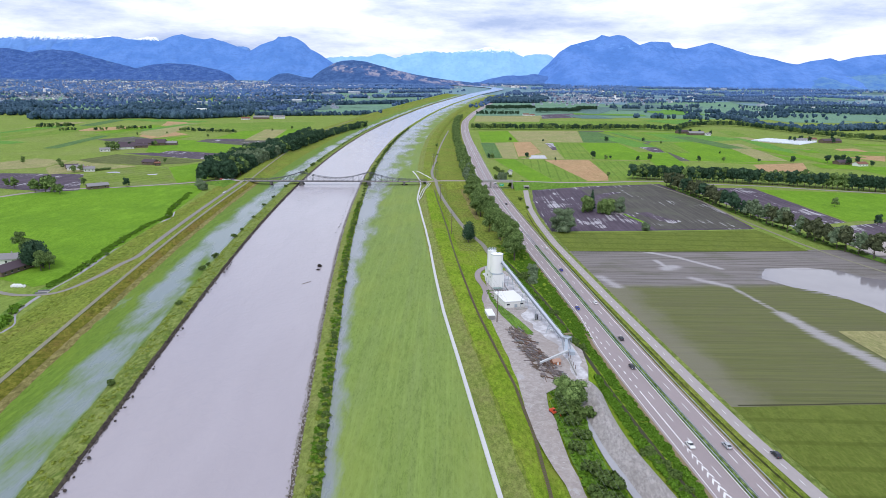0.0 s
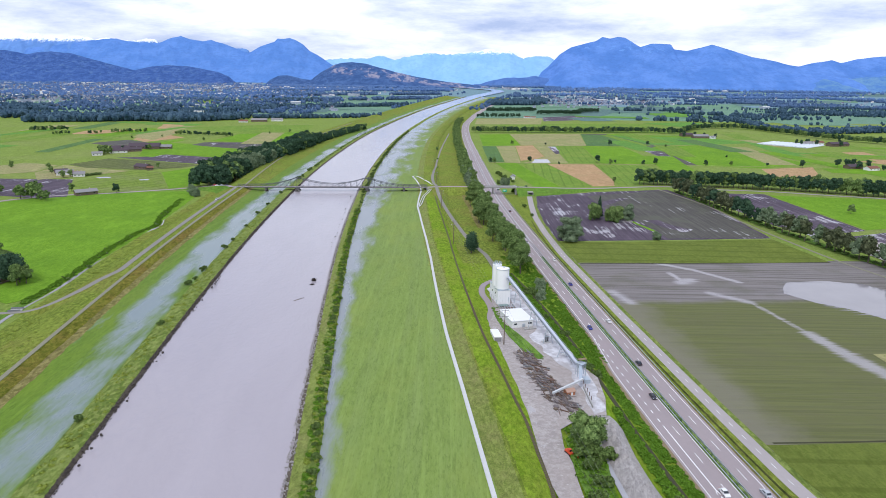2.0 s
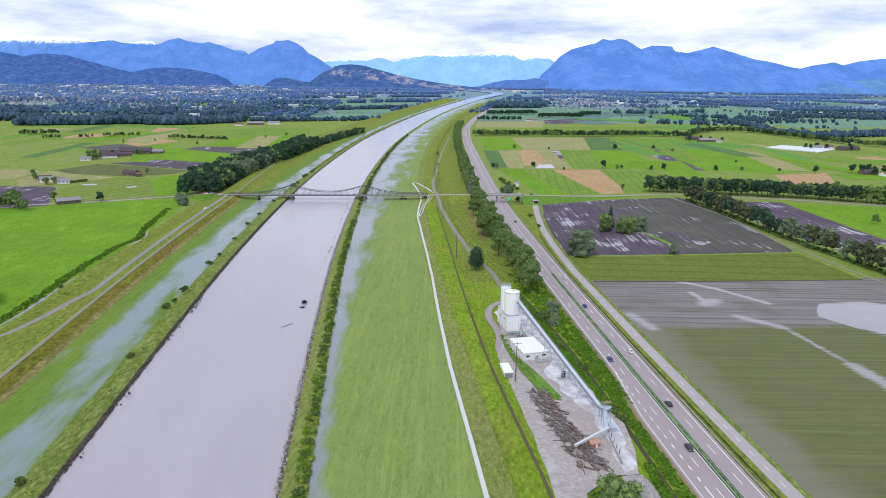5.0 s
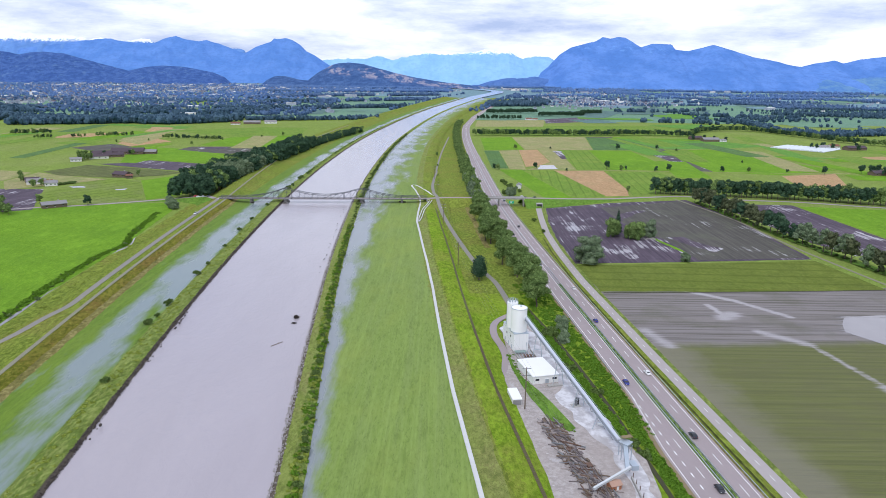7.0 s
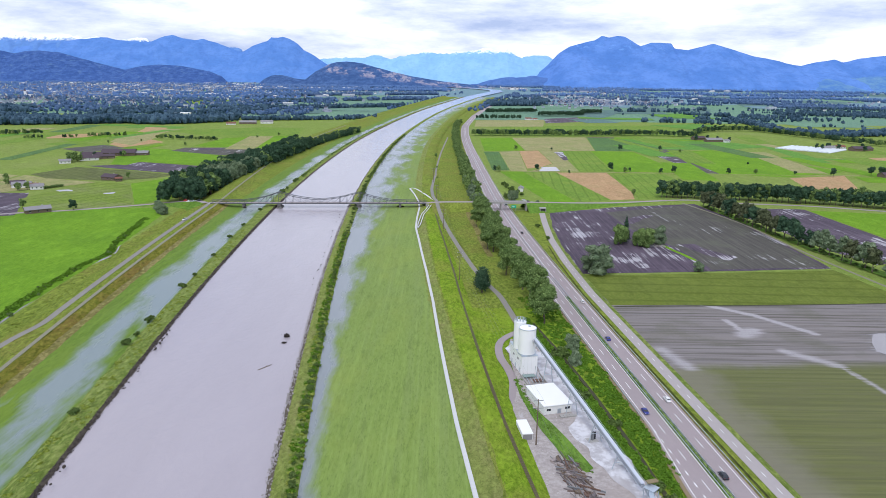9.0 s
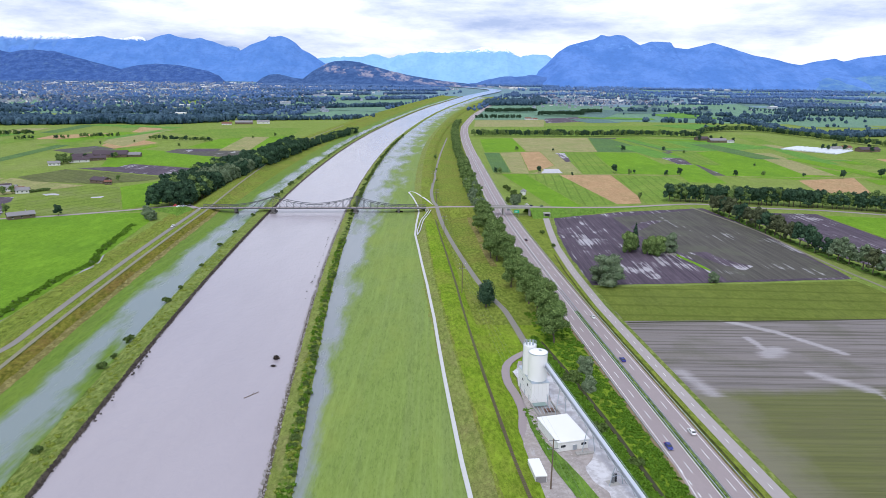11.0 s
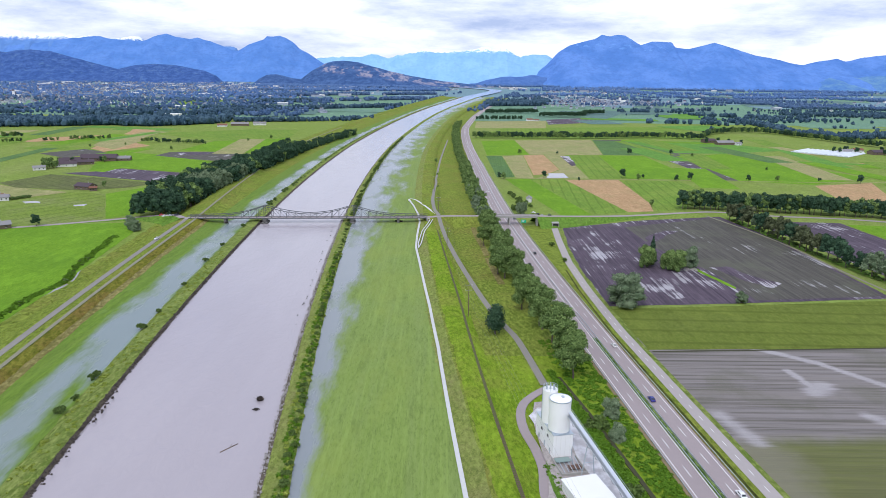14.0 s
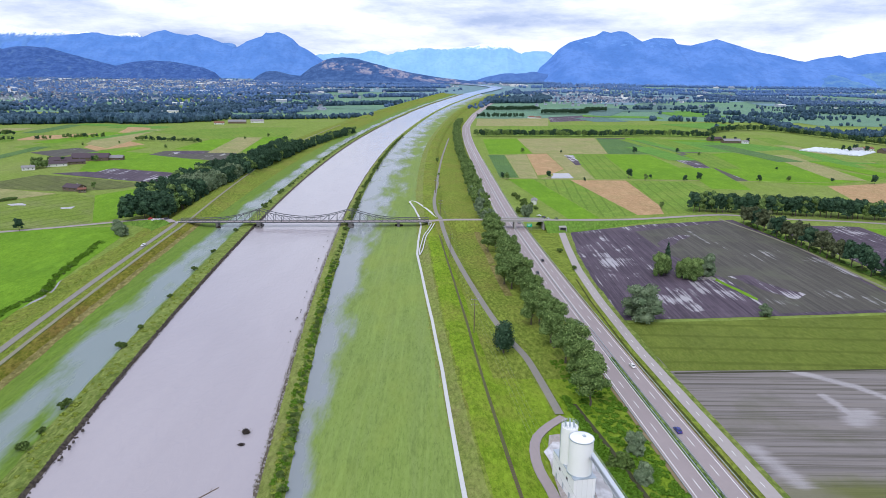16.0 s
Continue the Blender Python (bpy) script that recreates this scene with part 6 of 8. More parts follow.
for line, depth, per_m, heights in (([(-553, 1915), (-454, 1930), (-243, 2010)], 14, 0.32, (8, 14)), ([(-765, 2382), (-534, 2440), (-330, 2560), (-148, 2640)], 22, 0.62, (10, 17)), ([(-667, 2290), (-600, 2330), (-453, 2420)], 8, 0.15, (6, 11)), ([(-698, 2778), (-400, 2960), (-72, 3131)], 26, 0.6, (10, 17)), ([(-831, 3018), (-604, 3252), (-24, 3502)], 40, 0.6, (10, 16)), ([(-300, 2020), (-190, 2080)], 10, 0.3, (8, 13)), ([(-900, 3500), (-400, 3700), (40, 3800)], 80, 0.9, (10, 16)), ([(-1000, 3950), (-300, 4050), (-60, 4050)], 90, 0.9, (10, 16))):
    belt(spots, line, depth, per_m, heights)
spots = [p for p in spots if abs(p[0] - river_x(p[1])) > 95]
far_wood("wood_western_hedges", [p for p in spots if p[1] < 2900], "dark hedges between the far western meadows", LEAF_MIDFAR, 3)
far_wood("wood_western_plain", [p for p in spots if 2900 <= p[1] < 3600], "haze-blue hedges far up the valley")
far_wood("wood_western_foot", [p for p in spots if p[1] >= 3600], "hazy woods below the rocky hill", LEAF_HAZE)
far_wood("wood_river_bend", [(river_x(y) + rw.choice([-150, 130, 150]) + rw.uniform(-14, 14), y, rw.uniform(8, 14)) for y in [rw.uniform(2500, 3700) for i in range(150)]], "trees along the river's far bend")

# ---- the steel truss bridge over the river ----
PIER = plain("dark_weathered_stone", (0.15, 0.145, 0.14, 1), 0.9, 0, 0.25, 0.5)
BRIDGE_STEEL = plain("dark_weathered_steel", (0.11, 0.115, 0.125, 1), 0.6, 0.2, 0.2, 0.8)
STEEL = plain("grey_painted_steel", (0.23, 0.24, 0.25, 1), 0.6, 0.3, 0.15, 0.8)
CONCRETE = plain("weathered_concrete", (0.38, 0.37, 0.35, 1), 0.9, 0, 0.18, 0.5)
WHITE = plain("white_painted_metal", (0.87, 0.87, 0.87, 1), 0.45, 0, 0.04, 0.3)
OFFWHITE = plain("off_white_render", (0.76, 0.76, 0.74, 1), 0.8, 0, 0.06, 0.3)
GALV = plain("galvanised_steel", (0.50, 0.56, 0.62, 1), 0.4, 0.6, 0.12, 1.5)
DARK = plain("dark_metal_and_shade", (0.04, 0.04, 0.045, 1), 0.7, 0, 0.2)
RUST = plain("rusty_steel", (0.16, 0.10, 0.075, 1), 0.85, 0.2, 0.3, 1.2)
WOOD = plain("weathered_wood", (0.16, 0.12, 0.09, 1), 0.9, 0, 0.25, 2)
ROOF_RED = plain("red_brown_roof_tiles", (0.22, 0.10, 0.07, 1), 0.85, 0, 0.2, 0.7)
ROOF_DARK = plain("dark_maroon_roof", (0.080, 0.056, 0.070, 1), 0.7, 0, 0.2, 0.7)
ROOF_GREY = plain("grey_fibre_roof", (0.26, 0.25, 0.26, 1), 0.8, 0, 0.15, 0.6)
GLASS = plain("dark_window_glass", (0.03, 0.035, 0.045, 1), 0.08, 0, 0.1, 1, 0.6)
RUBBER = plain("black_rubber", (0.02, 0.02, 0.02, 1), 0.8, 0, 0.1)
ORANGE = plain("orange_machine_paint", (0.62, 0.085, 0.03, 1), 0.5, 0, 0.1)

BX0, BX1 = -213.0, -19.0
by = lambda x: 715.0 + (x + 213.0) * 0.0735
BZ = 5.0
SPAN = [(-213, 2.2), (-196, 2.4), (-184, 2.6), (-172, 4.2), (-162, 6.6), (-152, 10.2), (-143, 7.4), (-133, 5.2), (-124, 4.0), (-116, 3.6), (-108, 4.0), (-99, 5.2), (-90, 7.4), (-81, 10.2), (-71, 6.8), (-61, 4.4), (-52, 3.0), (-43, 2.6), (-31, 2.4), (-19, 2.2)]
top_at = lambda x: float(np.interp(x, [s[0] for s in SPAN], [s[1] for s in SPAN]))
bridge = thing("truss_bridge", (-116, by(-116), BZ), "grey steel truss road bridge on stone piers over the river", "bridge")
mv = Matrix.Translation((116, -by(-116), -BZ))


def bridge_part(name, build, material, label=""):
    bm = bmesh.new()
    build(bm)
    bmesh.ops.transform(bm, matrix=mv, verts=bm.verts)
    return part(name, bm, material, bridge, label)


bridge_part("deck", lambda bm: add_beam(bm, (BX0, by(BX0), BZ - 0.1), (BX1, by(BX1), BZ - 0.1), 5.6, 0.5), ASPHALT, "grey roadway deck")
for side in (-3.1, 3.1):
    xs = list(np.arange(BX0, BX1 + 0.1, 97 / 16.0))
    bridge_part("bottom_chord", lambda bm: add_beam(bm, (BX0, by(BX0) + side, BZ), (BX1, by(BX1) + side, BZ), 0.45, 0.7), BRIDGE_STEEL)

    for a, b in zip(xs[:-1], xs[1:]):
        bridge_part("chord_bar", lambda bm: add_beam(bm, (a, by(a) + side, BZ + top_at(a)), (b + 0.1, by(b) + side, BZ + top_at(b)), 0.4, 0.45), BRIDGE_STEEL)
    for i, x in enumerate(xs):
        bridge_part("post", lambda bm: add_beam(bm, (x, by(x) + side, BZ), (x, by(x) + side, BZ + top_at(x)), 0.28, 0.28), BRIDGE_STEEL)
        if i < len(xs) - 1:
            b = xs[i + 1]
            up = top_at(b) > top_at(x)
            p0, p1 = ((x, BZ), (b, BZ + top_at(b))) if up else ((x, BZ + top_at(x)), (b, BZ))
            bridge_part("diagonal", lambda bm: add_beam(bm, (p0[0], by(p0[0]) + side, p0[1]), (p1[0], by(p1[0]) + side, p1[1]), 0.22, 0.22), BRIDGE_STEEL)
for x in (-152, -81):
    bridge_part("portal", lambda bm: (add_beam(bm, (x, by(x) - 3.1, BZ + 9.9), (x, by(x) + 3.1, BZ + 9.9), 0.35, 0.5), add_beam(bm, (x, by(x) - 3.1, BZ + 6.2), (x, by(x) + 3.1, BZ + 6.2), 0.25, 0.35)), BRIDGE_STEEL)
    bridge_part("pier", lambda bm: (add_box(bm, (x, by(x), 1.9), (3.0, 9.0, 5.0), 0.07, 0.3), add_box(bm, (x, by(x), 1.2), (5.0, 12.5, 1.8), 0.07, 0.4), add_box(bm, (x, by(x), 4.4), (3.6, 9.6, 0.5), 0.07, 0.1)), PIER, "weathered stone pier")
for x in (-184, -43):
    bridge_part("pier", lambda bm: (add_box(bm, (x, by(x), 1.9), (2.0, 7.0, 5.4), 0.07, 0.2), add_box(bm, (x, by(x), 4.5), (2.6, 7.6, 0.4), 0.07, 0.1)), PIER, "dark weathered pier")
for x in (BX0 - 1.5, BX1 + 1.0):
    bridge_part("abutment", lambda bm: add_box(bm, (x, by(x), 2.6), (3.0, 8.0, 4.6), 0.07, 0.2), CONCRETE)

# ---- road overpass across the motorway ----
over = thing("overpass", (57, 739, PLAIN), "concrete road overpass across the motorway", "overpass")


def over_part(name, bm, material, label=""):
    bmesh.ops.transform(bm, matrix=Matrix.Translation((-57, -739, -PLAIN)), verts=bm.verts)
    return part(name, bm, material, over, label)


over_part("slab", add_beam(bmesh.new(), (34, 738, 4.8), (76, 740.2, 4.8), 7.4, 0.9), CONCRETE)
over_part("roadway", add_beam(bmesh.new(), (33, 738, 5.27), (77, 740.2, 5.27), 6.0, 0.06), ASPHALT)
for side in (-3.55, 3.55):
    over_part("parapet", add_beam(bmesh.new(), (38, 738 + side, 5.6), (76, 740.2 + side, 5.6), 0.3, 0.8), CONCRETE)
    over_part("rail", add_beam(bmesh.new(), (38, 738 + side, 6.25), (76, 740.2 + side, 6.25), 0.1, 0.1), GALV)
for x in (35.0, 51.2, 75.0):
    over_part("support", add_box(bmesh.new(), (x, 739, 1.0), (1.2, 6.8, 7.0), 0.06, 0.1), CONCRETE)
sign = thing("direction_sign", (62.5, 730, PLAIN), "green motorway direction sign on two posts", "road sign")
part("panel", add_box(bmesh.new(), (0, 0, 5.2), (4.4, 0.15, 2.6), 0, 0.03), plain("green_sign_face", (0.01, 0.42, 0.24, 1), 0.4, 0, 0.05), sign)
for x in (-1.5, 1.5):
    part("post", add_bar(bmesh.new(), (x, 0.15, 0), (x, 0.15, 6.3), 0.09), GALV, sign)
part("lettering", add_box(add_box(bmesh.new(), (-0.2, -0.1, 5.6), (2.6, 0.03, 0.35)), (-0.5, -0.1, 4.9), (2.0, 0.03, 0.35)), LINE, sign, "unreadable white lettering")
culvert = thing("underpass", (89.6, 738, PLAIN), "small concrete underpass below the road", "underpass")
for x in (-2.6, 2.6):
    part("side_wall", add_box(bmesh.new(), (x, -5.4, 1.8), (0.5, 8.8, 4.0), 0, 0.05), CONCRETE, culvert)
part("lintel", add_box(bmesh.new(), (0, -5.2, 4.0), (6.0, 8.4, 0.6), 0, 0.05), CONCRETE, culvert)
# no passage behind: a near-black panel stands in for its shade
part("dark_opening", add_box(bmesh.new(), (0, -8.6, 1.7), (4.6, 0.3, 3.8)), DARK, culvert, "flat dark panel for the shade inside the passage")

# ---- guard rails along the motorway ----
def guard_rail(off, y0, y1, label):
    root = thing("guard_rail", (0, 0, 0), label, "guard rail", "guard rails")
    bm = bmesh.new()
    yy = list(np.arange(y0, y1, 12.0))
    for a, b in zip(yy[:-1], yy[1:]):
        add_beam(bm, (road_x(a) + off, a, PLAIN + 1.0), (road_x(b) + off, b, PLAIN + 1.0), 0.12, 0.32)
    part("rail", bm, GALV, root)
    bm = bmesh.new()
    for a in np.arange(y0, min(y1, 700), 6.0):
        add_box(bm, (road_x(a) + off, a, PLAIN + 0.6), (0.12, 0.12, 0.9))
    part("posts", bm, RUST, root)


guard_rail(-0.85, -60, 520, "galvanised guard rail along the planted median")
guard_rail(0.85, -60, 520, "galvanised guard rail along the planted median")
guard_rail(9.3, -60, 1200, "rusty brown guard rail beside the verge")
guard_rail(-9.4, 335, 1200, "guard rail above the green slope")
guard_rail(0.0, 522, 1500, "galvanised guard rail between the carriageways")
rm = random.Random(3)
V, F, count = [], [], 0
for y in np.arange(-60, 478, 1.1):
    s = rm.uniform(0.45, 0.75)
    V.append(ICO1_V * np.array([0.42, 0.75, s]) * np.random.default_rng(int(y * 10) + 900).uniform(0.75, 1.2, (12, 1) if len(ICO1_V) == 12 else (len(ICO1_V), 1)) + (road_x(y) + rm.uniform(-0.15, 0.15), y, PLAIN + 0.75))
    F.append(ICO1_F + count)
    count += len(ICO1_V)
tagged(new("median_hedge", mesh_of("median_hedge", np.concatenate(V).tolist(), np.concatenate(F).tolist(), LEAF)), "low dark green hedge in the motorway median", "hedge", "", "stuff")

# merging lane: broken arrowheads and the solid line that leads out of them
chev = mesh_of("arrow_mark", [(-0.75, -1.3, 0), (0, 0.4, 0), (0.75, -1.3, 0), (0.75, -0.3, 0), (0, 1.4, 0), (-0.75, -0.3, 0)], [(0, 1, 4, 5), (1, 2, 3, 4)], LINE)
marks = tagged(new("line_merge"), "white arrow-shaped marks where the slip lane joins", "road line", "", "structure")
for i in range(14):
    y = 206 - i * 3.6
    ob = new("arrow_mark", chev)
    ob.parent = marks
    ob.matrix_basis = Matrix.Translation((road_x(y) - 7.8 - 0.01 * i, y, ROADTOP)) @ Matrix.Diagonal((0.75 + 0.12 * i, 1.25 + 0.04 * i, 1, 1))
ribbon("line_merge_solid", road_x, [-7.95, -7.55], [ROADTOP + 0.003] * 2, LINE, 206, 246, 6.0, label="solid white line of the merging lane", category="road line")
ribbon("slip_lane", road_x, [lambda y: np.interp(y, [-100, 120, 290, 330], [-13.5, -12.6, -11.8, -8.9]), -8.8], [PLAIN + 0.34, PLAIN + 0.34], ASPHALT, -100, 330, 8.0, label="grey merging lane of the motorway", thick=0.4, category="motorway")
ribbon("line_slip", road_x, [lambda y: np.interp(y, [-100, 120, 290, 330], [-12.7, -11.6, -10.9, -8.0]), lambda y: np.interp(y, [-100, 120, 290, 330], [-12.45, -11.35, -10.65, -7.75])], [ROADTOP] * 2, LINE, -100, 330, 8.0, label="white edge line of the merging lane", category="road line")
side_dash = tagged(new("line_country_road"), "white dashed centre line of the country road", "road line", "", "structure")
for y in np.arange(-40, 600, 9.0):
    ob = new("dash", dash)
    ob.parent = side_dash
    slope = (road_x(y + 5) + side_off(y + 5) - road_x(y - 5) - side_off(y - 5)) / 10
    ob.matrix_basis = Matrix.Translation((road_x(y) + side_off(y) + 2.65, y, PLAIN + 0.226)) @ Matrix.Rotation(-math.atan(slope), 4, "Z") @ Matrix.Diagonal((0.8, 0.5, 1, 1))

# ---- cars ----
def car_body(length, width, height, bonnet, boot, van=False):
    """A body shell: side outline swept across, narrowed towards the roof."""
    h, w, L = height, width / 2, length / 2
    prof = [(-L, 0.30), (-L, 0.68), (-L + boot, 0.92), (-L + boot + 0.55, h), (L - bonnet - 0.75, h), (L - bonnet, 0.92), (L - 0.12, 0.72), (L, 0.50), (L - 0.05, 0.28)]
    bm = bmesh.new()
    rows = []
    for s in (-1, 1):
        rows.append([bm.verts.new((x, s * w * (0.78 if z > 1.1 else 1.0), z)) for x, z in prof])
    for i in range(len(prof)):
        j = (i + 1) % len(prof)
        bm.faces.new((rows[0][i], rows[0][j], rows[1][j], rows[1][i]))
    bm.faces.new(rows[0][::-1]), bm.faces.new(rows[1])
    bmesh.ops.recalc_face_normals(bm, faces=bm.faces)
    bmesh.ops.bevel(bm, geom=list(bm.edges), offset=0.05, segments=1, affect="EDGES")
    return bm, prof


def car(x, y, z, turn, paint, colour_word, length=4.4, height=1.48, boot=0.5, bonnet=1.1, kind="car", label=""):
    root = thing(kind, (x, y, z), label or colour_word + " car driving on the grey motorway", kind, "vehicles on the motorway", turn)
    bm, prof = car_body(length, 1.8, height, bonnet, boot)
    body = part("body", bm, paint, root, "glossy " + colour_word + " paint")
    L = length / 2
    g = add_beam(bmesh.new(), (L - bonnet + 0.02, 0, 0.97), (L - bonnet - 0.66, 0, height - 0.08), 1.42, 0.06)
    part("windscreen", g, GLASS, root, "dark windscreen")
    part("rear_window", add_beam(bmesh.new(), (-L + boot + 0.02, 0, 0.98), (-L + boot + 0.46, 0, height - 0.1), 1.36, 0.06), GLASS, root, "dark rear window")
    for s in (-1, 1):
        part("side_window", add_box(bmesh.new(), (-0.1, s * 0.775, 1.17), (length - bonnet - boot - 1.3, 0.12, 0.3), 0, 0.03, Matrix.Rotation(s * 0.3, 4, "X")), GLASS, root, "dark side windows")
        for xw in (L - 0.85, -L + 0.8):
            wheel = part("wheel", add_bar(bmesh.new(), (xw, s * 0.72, 0.32), (xw, s * 0.92, 0.32), 0.32, 14), RUBBER, root)
            part("rim", add_bar(bmesh.new(), (xw, s * 0.90, 0.32), (xw, s * 0.935, 0.32), 0.2, 10), GALV, wheel)
        part("headlight", add_box(bmesh.new(), (L - 0.06, s * 0.62, 0.62), (0.1, 0.34, 0.14), 0, 0.02), WHITE, root)
        part("tail_light", add_box(bmesh.new(), (-L + 0.0, s * 0.66, 0.72), (0.08, 0.26, 0.16), 0, 0.02), plain("red_lamp", (0.5, 0.02, 0.02, 1), 0.3) if "red_lamp" not in bpy.data.materials else bpy.data.materials["red_lamp"], root)
    return root


def paint(name, col):
    return plain(name, col, 0.25, 0.0, 0.03, 0.5, 0.6)


P_BLUE, P_WHITE, P_BLACK, P_RED, P_SILVER = paint("blue_car_paint", (0.02, 0.03, 0.22, 1)), paint("white_car_paint", (0.8, 0.8, 0.8, 1)), paint("black_car_paint", (0.02, 0.022, 0.03, 1)), paint("red_car_paint", (0.55, 0.02, 0.015, 1)), paint("silver_car_paint", (0.45, 0.47, 0.5, 1))
for off, y, p, word, up in ((-3.0, 268, P_BLACK, "black", 1), (-6.2, 342, P_BLUE, "dark blue", 1), (-3.0, 520, P_SILVER, "silver", 1), (-6.2, 610, P_BLACK, "black", 1), (-3.0, 905, P_WHITE, "white", 1), (3.0, 300, P_BLACK, "black", -1), (6.2, 352, P_WHITE, "white", -1), (3.0, 415, P_BLUE, "dark blue", -1), (6.2, 470, P_WHITE, "white", -1), (3.0, 640, P_BLACK, "black", -1), (6.2, 1020, P_WHITE, "white", -1), (-6.2, 205, P_WHITE, "white", 1), (6.2, 205, P_SILVER, "silver", -1)):
    slope = (road_x(y + 5) - road_x(y - 5)) / 10
    car(road_x(y) + off, y, ROADTOP - 0.005, math.pi / 2 - math.atan(slope) + (math.pi if up > 0 else 0), p, word)
van = thing("lorry", (road_x(760) + 6.2, 760, ROADTOP - 0.005), "white lorry with a box body on the motorway", "lorry", "vehicles on the motorway", math.pi / 2 + 0.05 + math.pi)
part("box_body", add_box(bmesh.new(), (-1, 0, 2.2), (6.5, 2.4, 2.8), 0, 0.06), WHITE, van)
cab = part("cab", add_box(bmesh.new(), (3.4, 0, 1.6), (1.9, 2.3, 2.2), 0, 0.2), P_SILVER, van)
part("windscreen", add_box(bmesh.new(), (4.36, 0, 2.0), (0.06, 2.0, 0.8), 0, 0.02), GLASS, cab)
for xw in (3.2, -2.6):
    for s in (-1, 1):
        part("wheel", add_bar(bmesh.new(), (xw, s * 0.85, 0.48), (xw, s * 1.15, 0.48), 0.48, 14), RUBBER, van)
car(road_x(200) + side_off(200) + 4.0, 200.0, PLAIN + 0.23, math.pi / 2 + 0.1, P_BLACK, "dark grey", label="dark car on the country road")
car(left_dyke(640) - 54.7, 640.0, 5.09, -math.pi / 2 - 0.12, P_WHITE, "white", label="white car on the dyke road")

# ---- gravel works between dyke and motorway ----
YZ = 0.34
n = Nodes("grey_gravel_yard_with_puddles", 0.92, 0, 0.2)
grit = n.noise(0.55, 7, 0.75)
col = n.mix(n.step(grit, 0.38, 0.64), (0.300, 0.268, 0.255, 1), (0.415, 0.378, 0.362, 1))
col = n.mix(n.math("MULTIPLY", n.step(n.noise(0.07, 6, 0.65, (1, 0.35, 1), 0.12), 0.44, 0.64), 0.5), col, (0.33, 0.285, 0.262, 1))
col = n.mix(n.math("MULTIPLY", n.step(n.noise(0.9, 5, 0.6), 0.64, 0.70), 0.7), col, (0.56, 0.54, 0.52, 1))
puddle = n.step(n.noise(0.11, 6, 0.62, (1, 0.55, 1), 0.2), 0.60, 0.645)
n.color(n.mix(n.math("MULTIPLY", puddle, 0.8), col, (0.43, 0.41, 0.42, 1)))
YARD = n.rough(n.lerp(puddle, 0.92, 0.25)).bump(grit, 0.5, 0.15).m
n = Nodes("pale_dusty_concrete", 0.8, 0, 0.3)
dust = n.mix(n.step(n.noise(0.22, 6, 0.68), 0.40, 0.62), (0.40, 0.385, 0.40, 1), (0.60, 0.595, 0.62, 1))
PALE = n.color(n.mix(n.math("MULTIPLY", n.step(n.noise(0.12, 6, 0.6, (1, 0.4, 1), 0.25), 0.52, 0.6), 0.6), dust, (0.36, 0.335, 0.335, 1))).m
patch("yard", [(45.5, 130), (49, 130), (42.8, 173), (40.5, 197), (40.3, 226), (41, 237), (50, 246), (58, 248), (61, 262), (62, 279), (58, 291), (53, 312), (48, 335), (44.5, 362), (42.5, 385), (39, 403), (33, 408), (27.5, 406), (25, 396), (25, 380), (26, 364), (24.6, 348), (22, 342), (20.8, 328), (22.3, 300), (25.8, 262), (28, 231), (32.8, 202), (37, 177)], YARD, "grey gravel yard with puddles", 0.0, "yard", 0.2, 3, YZ)
patch("yard_concrete", [(36, 358), (45, 360), (49, 333), (53.5, 312), (58, 290), (60.5, 278), (59, 252), (54, 248), (53.5, 266), (51, 285), (46, 300), (41.5, 318), (44, 333), (41, 352)], PALE, "pale dusty concrete lane under the conveyor", 0.05, "yard", 1.1, 4, YZ)
patch("yard_concrete_2", [(26, 388), (24, 396), (28, 402), (33, 402), (38, 395), (41, 372), (36.5, 366), (36, 385), (30, 391)], PALE, "pale dusty concrete round the silos", 0.05, "yard", 0.1, 5, YZ)
patch("yard_concrete_3", [(35.5, 394), (40, 391), (44, 366), (47.5, 345), (48.5, 334), (43.5, 333), (42.0, 350), (36.5, 364)], PALE, "pale dusty concrete between silos and hall", 0.06, "yard", 0.1, 6, YZ)
lane("road_loop", [(35, 420, 0.42), (29, 414, 0.42), (23.5, 406, 0.42), (21.3, 397, 0.42), (21.3, 386, 0.42), (23.5, 374, 0.42), (24.5, 362, 0.42), (23.2, 350, 0.42), (23, 336, 0.42)], 3.4, ASPHALT, "grey lane that loops round the silos", "road", ground=0.3)
patch("verge_yard", [(25.5, 366), (26.5, 352), (29.5, 341), (35, 327), (43, 299), (40.5, 296), (35.5, 303), (31, 322), (27.5, 335), (25.2, 350)], VERGE, "strip of grass between lane and yard", 0.12, "verge", 0.3, 6, YZ)
patch("verge_heap", [(41.6, 229), (44, 236), (48, 240), (51, 238), (51.6, 224), (51, 200), (53, 180), (56, 168), (66, 130), (49.5, 130), (43.2, 173), (41, 197), (40.8, 220)], VERGE, "green strip under the trees", 0.06, "verge", 0.3, 7, YZ - 0.03)
lane("lane_heap", [(52.3, 228, 0.5), (52.6, 212, 0.5), (54, 192, 0.5), (57.5, 172, 0.5), (63, 145, 0.5)], 2.8, plain("wet_grey_concrete", (0.38, 0.38, 0.41, 1), 0.35, 0, 0.2, 0.4), "pale wet concrete lane beside the gravel heap", "lane", ground=0.3)
# dark strip over the ditch below the motorway, painting the hedge's shadow
lane("ditch", [(ditch_at(y), y, ground_z(ditch_at(y), y) + 0.32) for y in range(430, 108, -8)], 1.5, EDGE, "dark strip for the hedge's shadow along the ditch", "ditch", ground=-2.4)

